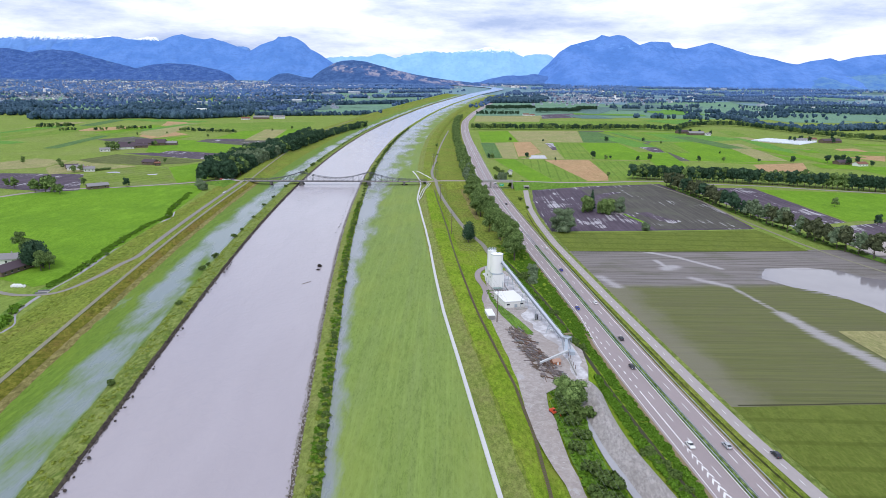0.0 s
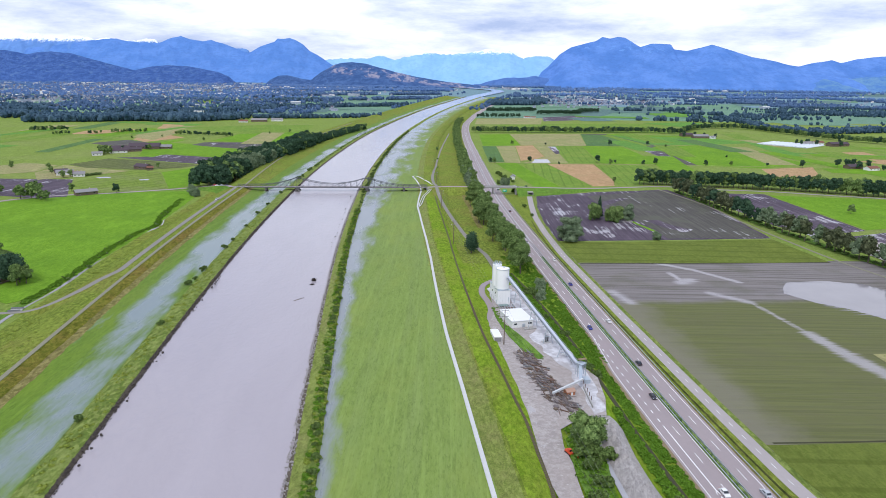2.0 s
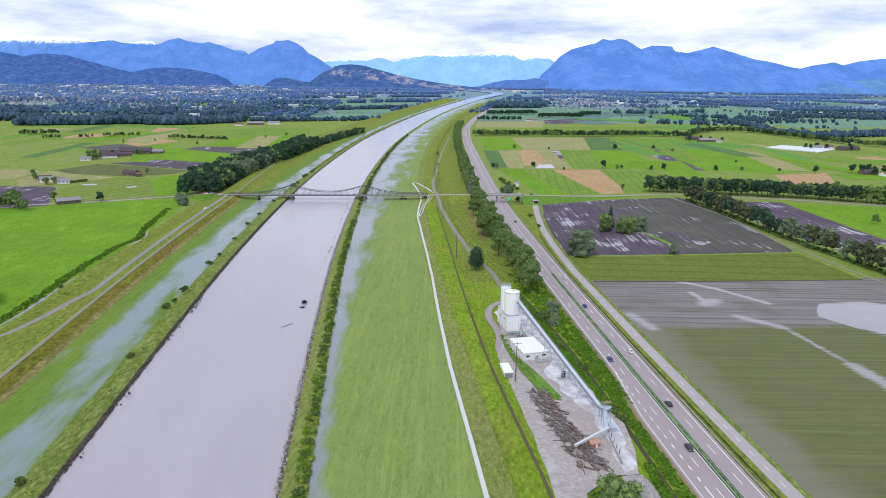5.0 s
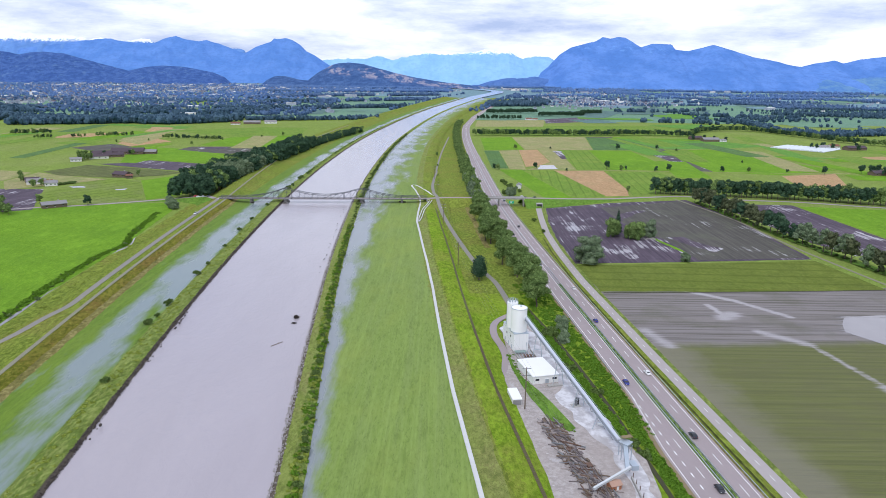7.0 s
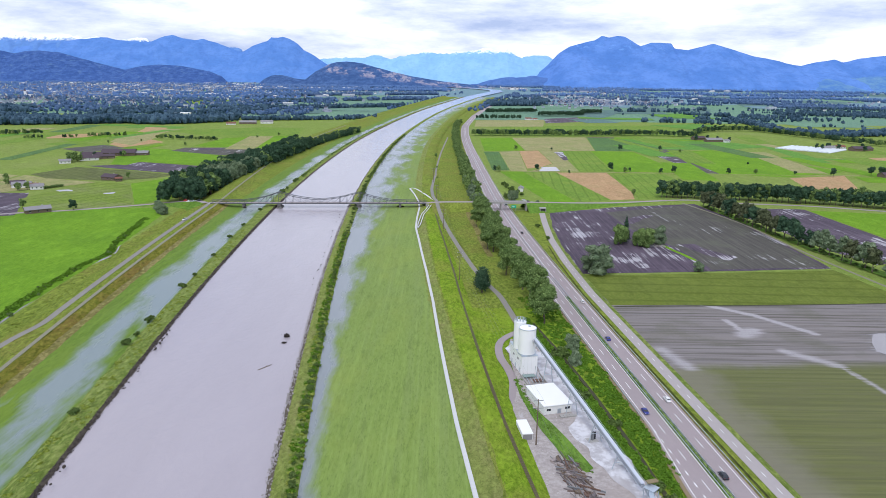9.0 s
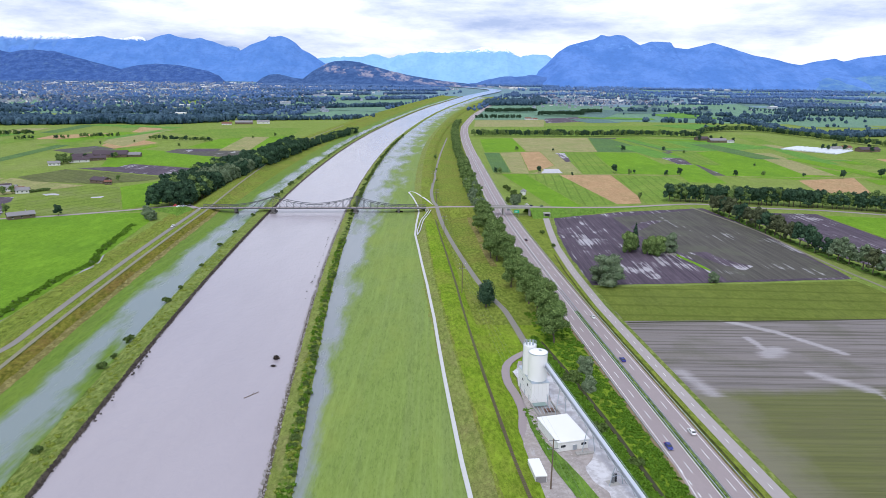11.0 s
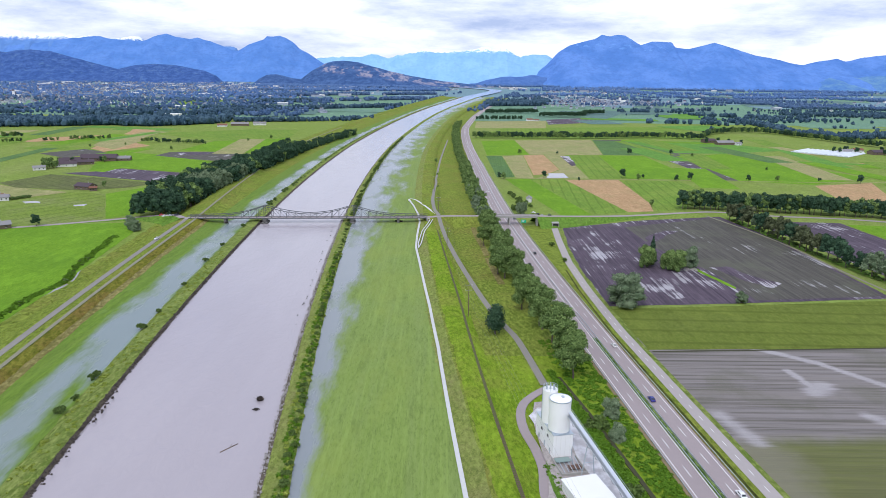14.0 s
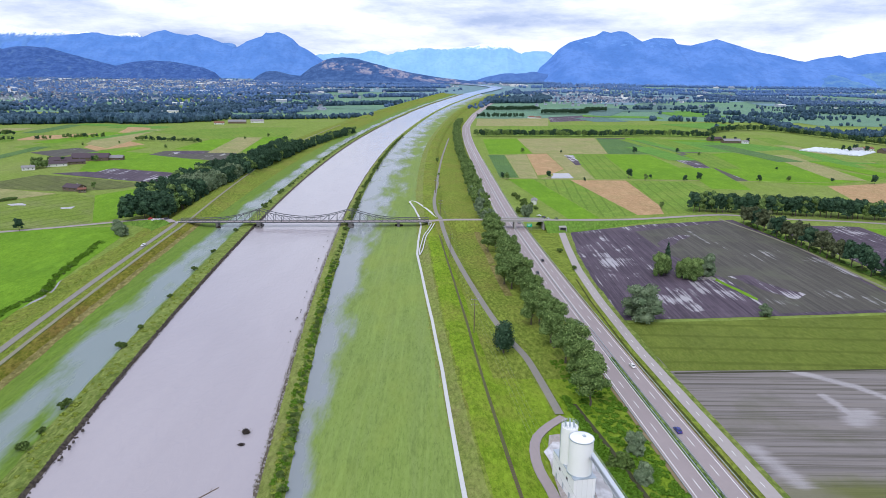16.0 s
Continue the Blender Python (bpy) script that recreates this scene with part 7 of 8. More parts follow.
silo = thing("silo_plant", (30.0, 376.5, YZ), "white twin silos on a white plant building", "silo")
bt = math.atan2(16, -3.2) - math.pi / 2
part("plant_building", add_box(bmesh.new(), (0, 0, 4.1), (6.8, 16.5, 8.3), bt, 0.08), WHITE, silo, "white metal-clad building")
part("roof_edge", add_box(bmesh.new(), (0, 0, 8.3), (7.0, 16.7, 0.22), bt, 0.04), GALV, silo)
rot = Matrix.Rotation(bt, 4, "Z")
c1, c2 = rot @ Vector((-0.2, -4.4, 0)), rot @ Vector((-1.5, 1.6, 0))
tank = part("silo_tank", add_bar(bmesh.new(), (c1.x, c1.y, 8.2), (c1.x, c1.y, 19.4), 3.55, 40), WHITE, silo, "tall white silo tank", True)
part("tank_roof", add_bar(bmesh.new(), (c1.x, c1.y, 19.4), (c1.x, c1.y, 20.1), 3.62, 40, 0.6), WHITE, tank)
part("tank_rim", add_bar(bmesh.new(), (c1.x, c1.y, 19.25), (c1.x, c1.y, 19.45), 3.68, 40), GALV, tank)
part("hatch", add_box(bmesh.new(), (c1.x + 0.6, c1.y - 0.3, 20.1), (0.9, 0.9, 0.5), 0.3, 0.05), GALV, tank)
part("skirt", add_bar(bmesh.new(), (c1.x, c1.y, 8.3), (c1.x, c1.y, 8.7), 3.75, 40), GALV, tank)
tank2 = part("silo_tank", add_bar(bmesh.new(), (c2.x, c2.y, 8.2), (c2.x, c2.y, 20.0), 2.5, 32), WHITE, silo, "slimmer white silo tank", True)
part("tank_roof", add_bar(bmesh.new(), (c2.x, c2.y, 20.0), (c2.x, c2.y, 20.4), 2.55, 32, 1.0), WHITE, tank2)
for i, (dx, dy) in enumerate(((-1.2, 0.8), (0.2, 1.3), (1.2, 0.3), (-0.2, -0.9), (-1.4, -0.7), (1.0, -1.2))):
    part("vent", add_bar(add_box(bmesh.new(), (c2.x + dx, c2.y + dy, 20.7), (0.5, 0.5, 0.7), 0.4, 0.05), (c2.x + dx, c2.y + dy, 20.9), (c2.x + dx, c2.y + dy, 21.6), 0.22, 10), GALV, tank2)
for i in range(18):
    a = i * math.tau / 18
    part("railing_post", add_bar(bmesh.new(), (c2.x + 2.4 * math.cos(a), c2.y + 2.4 * math.sin(a), 20.1), (c2.x + 2.4 * math.cos(a), c2.y + 2.4 * math.sin(a), 21.3), 0.04, 5), GALV, tank2)
bm = bmesh.new()
for z in (20.7, 21.3):
    for i in range(18):
        a, b = i * math.tau / 18, (i + 1) * math.tau / 18
        add_bar(bm, (c2.x + 2.4 * math.cos(a), c2.y + 2.4 * math.sin(a), z), (c2.x + 2.4 * math.cos(b), c2.y + 2.4 * math.sin(b), z), 0.04, 5)
part("railing", bm, GALV, tank2)
bm = bmesh.new()
for s in (-0.25, 0.25):
    add_bar(bm, (c2.x - 2.55, c2.y + s, 8.5), (c2.x - 2.55, c2.y + s, 20.9), 0.05, 5)
for z in np.arange(8.8, 20.8, 0.5):
    add_bar(bm, (c2.x - 2.55, c2.y - 0.25, z), (c2.x - 2.55, c2.y + 0.25, z), 0.03, 4)
part("ladder", bm, GALV, tank2)
for dy, dz in ((-5.5, 2.2), (-3.2, 5.6), (-0.5, 2.2), (2.5, 5.2), (4.8, 2.2)):
    p = rot @ Vector((-3.43, dy, 0))
    part("door" if dz < 3 else "window", add_box(bmesh.new(), (p.x, p.y, dz - (0.9 if dz < 3 else 0)), (0.08, 0.95 if dz < 3 else 1.2, 2.1 if dz < 3 else 0.9), bt), GALV if dz < 3 else GLASS, silo)
for dx in (-2.4, -0.8, 0.8, 2.4):
    p = rot @ Vector((dx, -8.28, 0))
    part("seam", add_box(bmesh.new(), (p.x, p.y, 4.1), (0.06, 0.05, 8.0), bt), OFFWHITE, silo)

basin = thing("settling_basin", (32.8, 363, YZ), "low concrete basin with pipes and platforms", "basin", "", bt)
part("basin_wall", add_box(bmesh.new(), (0, -5.0, 0.6), (8.4, 0.3, 1.3), 0, 0.03), CONCRETE, basin)
part("basin_wall", add_box(bmesh.new(), (-4.1, 0, 0.6), (0.3, 9.8, 1.3), 0, 0.03), CONCRETE, basin)
part("basin_wall", add_box(bmesh.new(), (4.1, 0, 0.6), (0.3, 9.8, 1.3), 0, 0.03), CONCRETE, basin)
part("basin_floor", add_box(bmesh.new(), (0, 0, 0.15), (8.0, 9.6, 0.2)), DARK, basin, "dark wet basin floor")
part("platform", add_box(bmesh.new(), (-1.2, 2.6, 1.2), (5.0, 2.6, 0.2), 0, 0.02), plain("green_grey_cover", (0.25, 0.33, 0.31, 1), 0.8), basin)
part("platform", add_box(bmesh.new(), (1.4, -1.6, 0.9), (4.2, 2.4, 0.2), 0, 0.02), RUST, basin)
part("mast", add_bar(bmesh.new(), (1.6, 0.6, 0), (0.8, 0.9, 6.0), 0.14, 8), GALV, basin)
for i in range(5):
    part("pipe", add_bar(bmesh.new(), (-3 + i * 1.4, -4.2, 1.0), (-2.6 + i * 1.5, 3.8, 1.1), 0.14, 8), GALV, basin)

hall = thing("workshop_hall", (35.7, 343.3, YZ), "low white workshop hall with a flat white roof", "hall")
ht = 0.26
sx, sy = 10.9, 17.0
part("wall", add_box(bmesh.new(), (0, 0, 1.8), (sx, sy, 3.6), ht, 0.05), OFFWHITE, hall)
part("roof", add_box(bmesh.new(), (0, 0, 3.8), (sx + 0.7, sy + 0.7, 0.35), ht, 0.06), WHITE, hall, "flat white roof")
hr = Matrix.Rotation(ht, 4, "Z")
for dx, w, h, z in ((-3.6, 1.6, 0.9, 2.2), (3.8, 1.8, 0.9, 2.3), (0.6, 1.5, 2.2, 1.2)):
    p = hr @ Vector((dx, -sy / 2 - 0.03, 0))
    win = part("window" if h < 1 else "door", add_box(bmesh.new(), (p.x, p.y, z), (w, 0.1, h), ht), GLASS if h < 1 else GALV, hall)
    part("frame", add_box(bmesh.new(), (p.x, p.y, z + h / 2 + 0.05), (w + 0.2, 0.16, 0.1), ht), WHITE, win)
stack = thing("stone_block_stack", (41.5, 332.5, YZ), "stack of dark grassy stone blocks beside the hall", "blocks", "", ht)
for i in range(9):
    part("block", add_box(bmesh.new(), (-2.6 + (i % 5) * 1.25, (i // 5) * 0.9, 0.5), (1.15, 0.85, 1.0), 0.06 * (i % 3 - 1), 0.08), CONCRETE, stack)

# the long inclined conveyor
A, B = Vector((32.8, 373.0, 15.4)), Vector((54.6, 285.5, 3.6))
conv = thing("conveyor", (44.5, 327, YZ), "long pale blue-grey inclined conveyor on lattice legs", "conveyor")
off0 = Vector((44.5, 327, YZ))


def conv_part(name, bm, material, label="", parent=None):
    bmesh.ops.transform(bm, matrix=Matrix.Translation(-off0), verts=bm.verts)
    return part(name, bm, material, parent or conv, label)


side = Vector((B - A).cross(Vector((0, 0, 1)))).normalized()
conv_part("gallery", add_beam(bmesh.new(), A, B, 1.2, 0.85), plain("blue_grey_gallery_sheet", (0.38, 0.41, 0.47, 1), 0.6, 0, 0.15), "blue-grey metal gallery")
conv_part("gallery_roof", add_beam(bmesh.new(), A + Vector((0, 0, 0.95)), B + Vector((0, 0, 0.95)), 1.3, 0.16), plain("pale_blue_sheet_metal", (0.54, 0.57, 0.65, 1), 0.5, 0.1, 0.1), "pale blue sheet roof")
for s in (-0.95, 0.95):
    conv_part("walkway_rail", add_beam(bmesh.new(), A + side * s * 1.5 + Vector((0, 0, 0.6)), B + side * s * 1.5 + Vector((0, 0, 0.6)), 0.08, 0.08), GALV)
N_ = 34
for i in range(N_):
    p, q_ = A.lerp(B, i / N_), A.lerp(B, (i + 1) / N_)
    conv_part("lattice_bar", add_beam(bmesh.new(), p + side * 0.95 + Vector((0, 0, -0.8 if i % 2 else 0.7)), q_ + side * 0.95 + Vector((0, 0, 0.7 if i % 2 else -0.8)), 0.12, 0.12), STEEL)
for t in (0.2, 0.45, 0.66, 0.84):
    p = A.lerp(B, t)
    for s in (-1, 1):
        conv_part("leg", add_bar(bmesh.new(), (p + side * s * 0.9 + Vector((0, 0, -0.7))), Vector((p.x, p.y, YZ)) + side * s * 2.4, 0.14, 8), GALV)
    conv_part("brace", add_beam(bmesh.new(), Vector((p.x, p.y, (p.z + YZ) / 2)) + side * 1.7, Vector((p.x, p.y, (p.z + YZ) / 2)) - side * 1.7, 0.14, 0.14), GALV)
tower = thing("transfer_tower", (55.5, 281, YZ), "metal transfer tower with hopper and short chute", "conveyor tower")
part("hopper", add_bar(bmesh.new(), (0, 0, 3.2), (0, 0, 6.0), 0.8, 4, 2.4), GALV, tower, "galvanised hopper")
part("cover", add_box(bmesh.new(), (0.8, 2.2, 6.6), (3.6, 1.6, 0.3), 0.3, 0.03), TAN_EARTH, tower, "tan weathered cover")
for dx, dy in ((-1.6, -1.6), (1.6, -1.6), (-1.6, 1.6), (1.6, 1.6)):
    part("leg", add_bar(bmesh.new(), (dx, dy, 0), (dx, dy, 5.8), 0.14, 8), GALV, tower)
part("chute", add_beam(bmesh.new(), (-0.4, -1, 5.2), (-2.4, -12, 3.6), 1.3, 1.0), GALV, tower, "pale metal chute")
part("screen_box", add_box(bmesh.new(), (1.2, -6, 1.2), (2.2, 3.4, 1.8), 0.15, 0.05), GALV, tower)
for i in range(5):
    part("post", add_bar(bmesh.new(), (-0.4 + 0.1 * i, -8 - i * 3.4, 0), (-0.4 + 0.1 * i, -8 - i * 3.4, 2.0), 0.12, 6), RUST, tower)
part("retaining_wall", add_beam(bmesh.new(), (-1.0, -12, 0.7), (-0.8, -28, 0.7), 0.35, 1.5), CONCRETE, tower)
arm = thing("swivel_conveyor", (47.5, 264.5, YZ), "short pale conveyor boom over the yard", "conveyor")
part("boom", add_beam(bmesh.new(), (6.4, 4.2, 4.6), (-6.6, -4.3, 2.6), 0.75, 0.7), plain("pale_boom_metal", (0.62, 0.64, 0.66, 1), 0.5, 0.2, 0.1), arm)
for s in (-1, 1):
    part("leg", add_bar(bmesh.new(), (-4.5 + s * 0.8, -3 + s * 0.4, 0), (-4.5, -3, 3.0), 0.12, 6), RUST, arm)
hut = thing("brick_hut", (48, 264.2, YZ), "small brick hut with an orange tiled roof", "hut", "", 0.35)
part("wall", add_box(bmesh.new(), (0, 0, 1.0), (3.4, 2.8, 2.0), 0, 0.03), plain("orange_brick", (0.40, 0.17, 0.09, 1), 0.9, 0, 0.2, 2), hut)
part("roof", add_roof(bmesh.new(), (3.4, 2.8), 2.0, 0.7, 0.3, 0.12), plain("pinkish_tile_roof", (0.44, 0.28, 0.21, 1), 0.85, 0, 0.2, 1.5), hut)
part("door", add_box(bmesh.new(), (0.4, -1.42, 0.9), (0.8, 0.06, 1.8)), OFFWHITE, hut)
pump = thing("pump_machine", (46.5, 316.5, YZ), "dark pump machine on a concrete base", "machine")
part("base", add_box(bmesh.new(), (0, 0, 0.25), (3.6, 3.0, 0.5), 0.3, 0.05), CONCRETE, pump)
part("motor", add_bar(bmesh.new(), (0, 0, 0.5), (0, 0, 3.6), 0.5, 12), STEEL, pump)
for i in range(4):
    part("drum", add_bar(bmesh.new(), (0.7, 0.2, 1.0 + i * 0.7), (1.1, 0.3, 1.0 + i * 0.7), 0.34, 10), DARK, pump)
trailer = thing("site_trailer", (24, 321, YZ), "white flat-roofed site container beside the lane", "container", "", 0.12)
part("container_body", add_box(bmesh.new(), (0, 0, 1.3), (3.6, 9.6, 2.4), 0, 0.06), OFFWHITE, trailer)
part("container_roof", add_box(bmesh.new(), (0, 0, 2.6), (3.8, 9.8, 0.18), 0, 0.04), WHITE, trailer)
part("end_wall", add_box(bmesh.new(), (0, -4.83, 1.25), (3.2, 0.08, 2.1)), ROOF_GREY, trailer)
tub = thing("small_tank", (52.5, 302, YZ), "small white tank lying by the conveyor", "tank")
part("shell", add_bar(bmesh.new(), (-1.0, 0.4, 0.6), (1.0, -0.4, 0.6), 0.6, 14), OFFWHITE, tub, "", True)
part("cradle", add_box(bmesh.new(), (0, 0, 0.12), (1.6, 0.9, 0.25), -0.35), CONCRETE, tub)
loader = thing("orange_excavator", (40.5, 222.0, YZ), "orange excavator half hidden under trees", "excavator", "", -1.15)
loader.scale = (0.75, 0.75, 0.75)
part("chassis", add_box(bmesh.new(), (0, 0, 1.1), (4.4, 2.0, 1.0), 0, 0.15), ORANGE, loader)
part("cab", add_box(bmesh.new(), (0.6, -0.2, 2.2), (1.6, 1.5, 1.4), 0, 0.15), ORANGE, loader)
part("cab_window", add_box(bmesh.new(), (1.42, -0.2, 2.35), (0.06, 1.2, 0.8)), GLASS, loader)
part("boom", add_beam(add_beam(bmesh.new(), (1.8, 0.6, 1.6), (4.2, 0.8, 3.2), 0.4, 0.5), (4.2, 0.8, 3.2), (5.6, 0.8, 0.8), 0.35, 0.4), ORANGE, loader)
for s in (-0.95, 0.95):
    part("track", add_box(bmesh.new(), (0, s, 0.42), (4.0, 0.55, 0.84), 0, 0.2), RUBBER, loader)

# scrap: beams, pipes, plates and boxes laid out in rough rows
scrap = thing("scrap_heap", (38.5, 277, YZ), "long untidy heap of rusty beams, pipes and machine parts", "scrap heap")
DARKWOOD = plain("dark_wet_timber", (0.165, 0.14, 0.14, 1), 0.9, 0, 0.3, 1.5)
SCRAP = [RUST, WOOD, WOOD, DARKWOOD, DARKWOOD, DARKWOOD, plain("dusty_brown_scrap", (0.32, 0.275, 0.26, 1), 0.9, 0, 0.25, 1.0), STEEL]
rs = random.Random(8)
for i in range(380):
    t = rs.random()
    px, py = -4.5 + 10 * t + rs.uniform(-3.0, 3.4 + 3.2 * t), 27 - 54 * t + rs.uniform(-2, 2)
    a = rs.choice([-0.35, -1.25, -1.25]) + rs.uniform(-0.35, 0.35)
    L = rs.uniform(1.5, 7.5)
    z = rs.uniform(0.15, 1.3)
    d = Vector((math.cos(a), math.sin(a), rs.uniform(-0.06, 0.06))) * L / 2
    kind = rs.random()
    if kind < 0.5:
        part("beam", add_beam(bmesh.new(), Vector((px, py, z)) - d, Vector((px, py, z)) + d, rs.uniform(0.15, 0.4), rs.uniform(0.15, 0.4)), rs.choice(SCRAP), scrap)
    elif kind < 0.75:
        part("pipe", add_bar(bmesh.new(), Vector((px, py, z)) - d, Vector((px, py, z)) + d, rs.uniform(0.08, 0.28), 8), rs.choice(SCRAP), scrap)
    elif kind < 0.9:
        part("crate", add_box(bmesh.new(), (px, py, 0.5), (rs.uniform(0.8, 2.4), rs.uniform(0.8, 1.8), rs.uniform(0.6, 1.3)), a, 0.04), rs.choice(SCRAP), scrap)
    else:
        part("plate", add_box(bmesh.new(), (px, py, 0.12 + z * 0.5), (rs.uniform(1.2, 2.6), rs.uniform(1.0, 2.0), 0.08), a), rs.choice(SCRAP), scrap)

# the long heap of gravel
bm = bmesh.new()
rows = []
axis = curve_points([(56.5, 248, 0), (57.2, 240, 0), (57, 220, 0), (58.5, 200, 0), (62.5, 178, 0), (66, 160, 0), (71, 135, 0), (75, 115, 0)], 0.9)
for i, p in enumerate(axis):
    t = i / (len(axis) - 1)
    grow = min(1, i / 10 + 0.05) * min(1, (len(axis) - 1 - i) / 9 + 0.05)
    d = (axis[min(i + 1, len(axis) - 1)] - axis[max(i - 1, 0)])
    s = Vector((d.y, -d.x, 0)).normalized()
    row = []
    for j in range(19):
        u = j / 9 - 1
        wide = (4.7 + 1.1 * t) * (0.7 + 0.3 * grow)
        h = 4.2 * grow * max(0, 1 - abs(u) ** 1.25)
        bump = 1.15 * noise.fractal((p.x * 0.3 + u * 2.4, p.y * 0.42, 2.0), 0.65, 2.1, 5) * (1 - abs(u)) * grow + 0.5 * noise.noise((p.x * 0.9 + u * 6, p.y * 0.9, 5.0)) * (1 - abs(u)) ** 0.5 * grow
        v = p + s * u * wide
        row.append(bm.verts.new((v.x, v.y, 0.2 + h + bump)))
    rows.append(row)
for a, b in zip(rows[:-1], rows[1:]):
    for j in range(18):
        bm.faces.new((a[j], a[j + 1], b[j + 1], b[j]))
n = Nodes("heaped_gravel", 0.95)
n.color(n.mix(n.math("MULTIPLY", n.step(n.noise(0.22, 5, 0.7), 0.46, 0.6), 0.55), n.mix(n.step(n.noise(0.9, 7, 0.78, (1, 0.5, 1), 0.3), 0.38, 0.62), (0.33, 0.305, 0.295, 1), (0.54, 0.505, 0.49, 1)), (0.42, 0.385, 0.37, 1))).bump(n.noise(0.9, 7, 0.75), 1.0, 0.9)
solid("gravel_mound", bm, n.m, "long heap of pale grey gravel", "gravel heap", "", "", True)

# ---- the narrow railway on the dyke ----
rail_off = lambda y: float(np.interp(y, [0, 100, 170, 202, 240, 265, 325, 378, 456, 513, 580, 760], [66, 70.5, 75.3, 78.6, 80, 79.2, 77.9, 78.5, 79.8, 81.2, 81, 78]))
rail_root = tagged(new("railway_track"), "old narrow railway track, dark against the grass", "railway", "", "structure")
BALLAST = plain("dark_overgrown_ballast", (0.115, 0.130, 0.050, 1), 0.95, 0, 0.35, 0.8)
ys = list(np.arange(-40, 760, 6.0))
vs, fs = [], []
for i, y in enumerate(ys):
    x = river_r(y) + rail_off(y)
    z = ground_z(x, y)
    vs += [(x - 0.75, y, z - 0.1), (x - 0.4, y, z + 0.2), (x + 0.4, y, z + 0.2), (x + 0.75, y, z - 0.1)]
    if i:
        a = i * 4 - 4
        fs += [(a, a + 1, a + 5, a + 4), (a + 1, a + 2, a + 6, a + 5), (a + 2, a + 3, a + 7, a + 6)]
ob = new("ballast", mesh_of("ballast", vs, fs, BALLAST))
ob.parent = rail_root
for s in (-0.38, 0.38):
    bm = bmesh.new()
    for y0, y1 in zip(ys[:-1], ys[1:]):
        xa, xb = river_r(y0) + rail_off(y0), river_r(y1) + rail_off(y1)
        add_beam(bm, (xa + s, y0, ground_z(xa, y0) + 0.38), (xb + s, y1, ground_z(xb, y1) + 0.38), 0.09, 0.14)
    part("rail", bm, RUST, rail_root)
tie = mesh_of("sleeper", [(-0.6, -0.1, 0), (0.6, -0.1, 0), (0.6, 0.1, 0), (-0.6, 0.1, 0), (-0.6, -0.1, 0.1), (0.6, -0.1, 0.1), (0.6, 0.1, 0.1), (-0.6, 0.1, 0.1)], [(4, 5, 6, 7), (0, 1, 5, 4), (1, 2, 6, 5), (2, 3, 7, 6), (3, 0, 4, 7)], WOOD)
for y in np.arange(150, 390, 0.9):
    x = river_r(y) + rail_off(y)
    ob = new("sleeper", tie)
    ob.parent = rail_root
    ob.matrix_basis = Matrix.Translation((x, y, ground_z(x, y) + 0.24))

# ---- power poles and wires ----
def pole(x, y, z, h):
    root = thing("power_pole", (x, y, z), "tall slim power pole with two crossarms", "pole", "power poles", 0.1)
    part("shaft", add_bar(bmesh.new(), (0, 0, -0.3), (0, 0, h), 0.26, 10, 0.15), WOOD, root)
    for k, dz in enumerate((0.5, 3.2)):
        arm_ = part("crossarm", add_beam(bmesh.new(), (-1.7, 0, h - dz), (1.7, 0, h - dz), 0.16, 0.16), STEEL, root)
        for s in (-1.6, 1.6):
            part("insulator", add_bar(bmesh.new(), (s, 0, h - dz), (s, 0, h - dz + 0.4), 0.08, 8), WHITE, arm_)
    return root


POLES = [(47, 128, 0.3, 17), (38, 216, 0.3, 17), (27, 313, 0.34, 17), (16.5, 405, 1.2, 17), (6.2, 499, 1.6, 17), (-3.2, 634, 1.8, 16), (-9.5, 752, 2.4, 16), (-14, 880, 1.6, 16)]
for i, (x, y, z, h) in enumerate(POLES):
    if i not in (0, 1, 3):
        pole(x, y, z, h)
pole(47, 128, 0.3, 17)
for a, b in (((47, 128, 0.3, 17), (27, 313, 0.34, 17)), ((27, 313, 0.34, 17), (6.2, 499, 1.6, 17)), ((6.2, 499, 1.6, 17), (-3.2, 634, 1.8, 16)), ((-3.2, 634, 1.8, 16), (-9.5, 752, 2.4, 16))):
    root = thing("power_line", (a[0], a[1], a[2]), "thin sagging power wires between poles", "wires", "power wires")
    for s in (-1.6, 1.6):
        for dz in (0.1, 2.8):
            bm, ring = bmesh.new(), None
            for i in range(13):
                t = i / 12
                c = Vector(((b[0] - a[0]) * t + s, (b[1] - a[1]) * t, (b[2] - a[2]) * t + a[3] + (b[3] - a[3]) * t - dz - 9.0 * t * (1 - t)))
                last, ring = ring, [bm.verts.new(c + Vector((0.018 * math.cos(k * 2.094), 0, 0.018 * math.sin(k * 2.094)))) for k in range(3)]
                if last:
                    for k in range(3):
                        bm.faces.new((last[k], last[(k + 1) % 3], ring[(k + 1) % 3], ring[k]))
            part("wire", bm, STEEL, root)

# ---- stones, snags and driftwood at the river ----
STONE = plain("pale_bank_stone", (0.33, 0.31, 0.30, 1), 0.95, 0, 0.25, 1.0)
STONE_DARK = plain("dark_bank_stone", (0.075, 0.062, 0.055, 1), 0.95, 0, 0.3, 1.0)


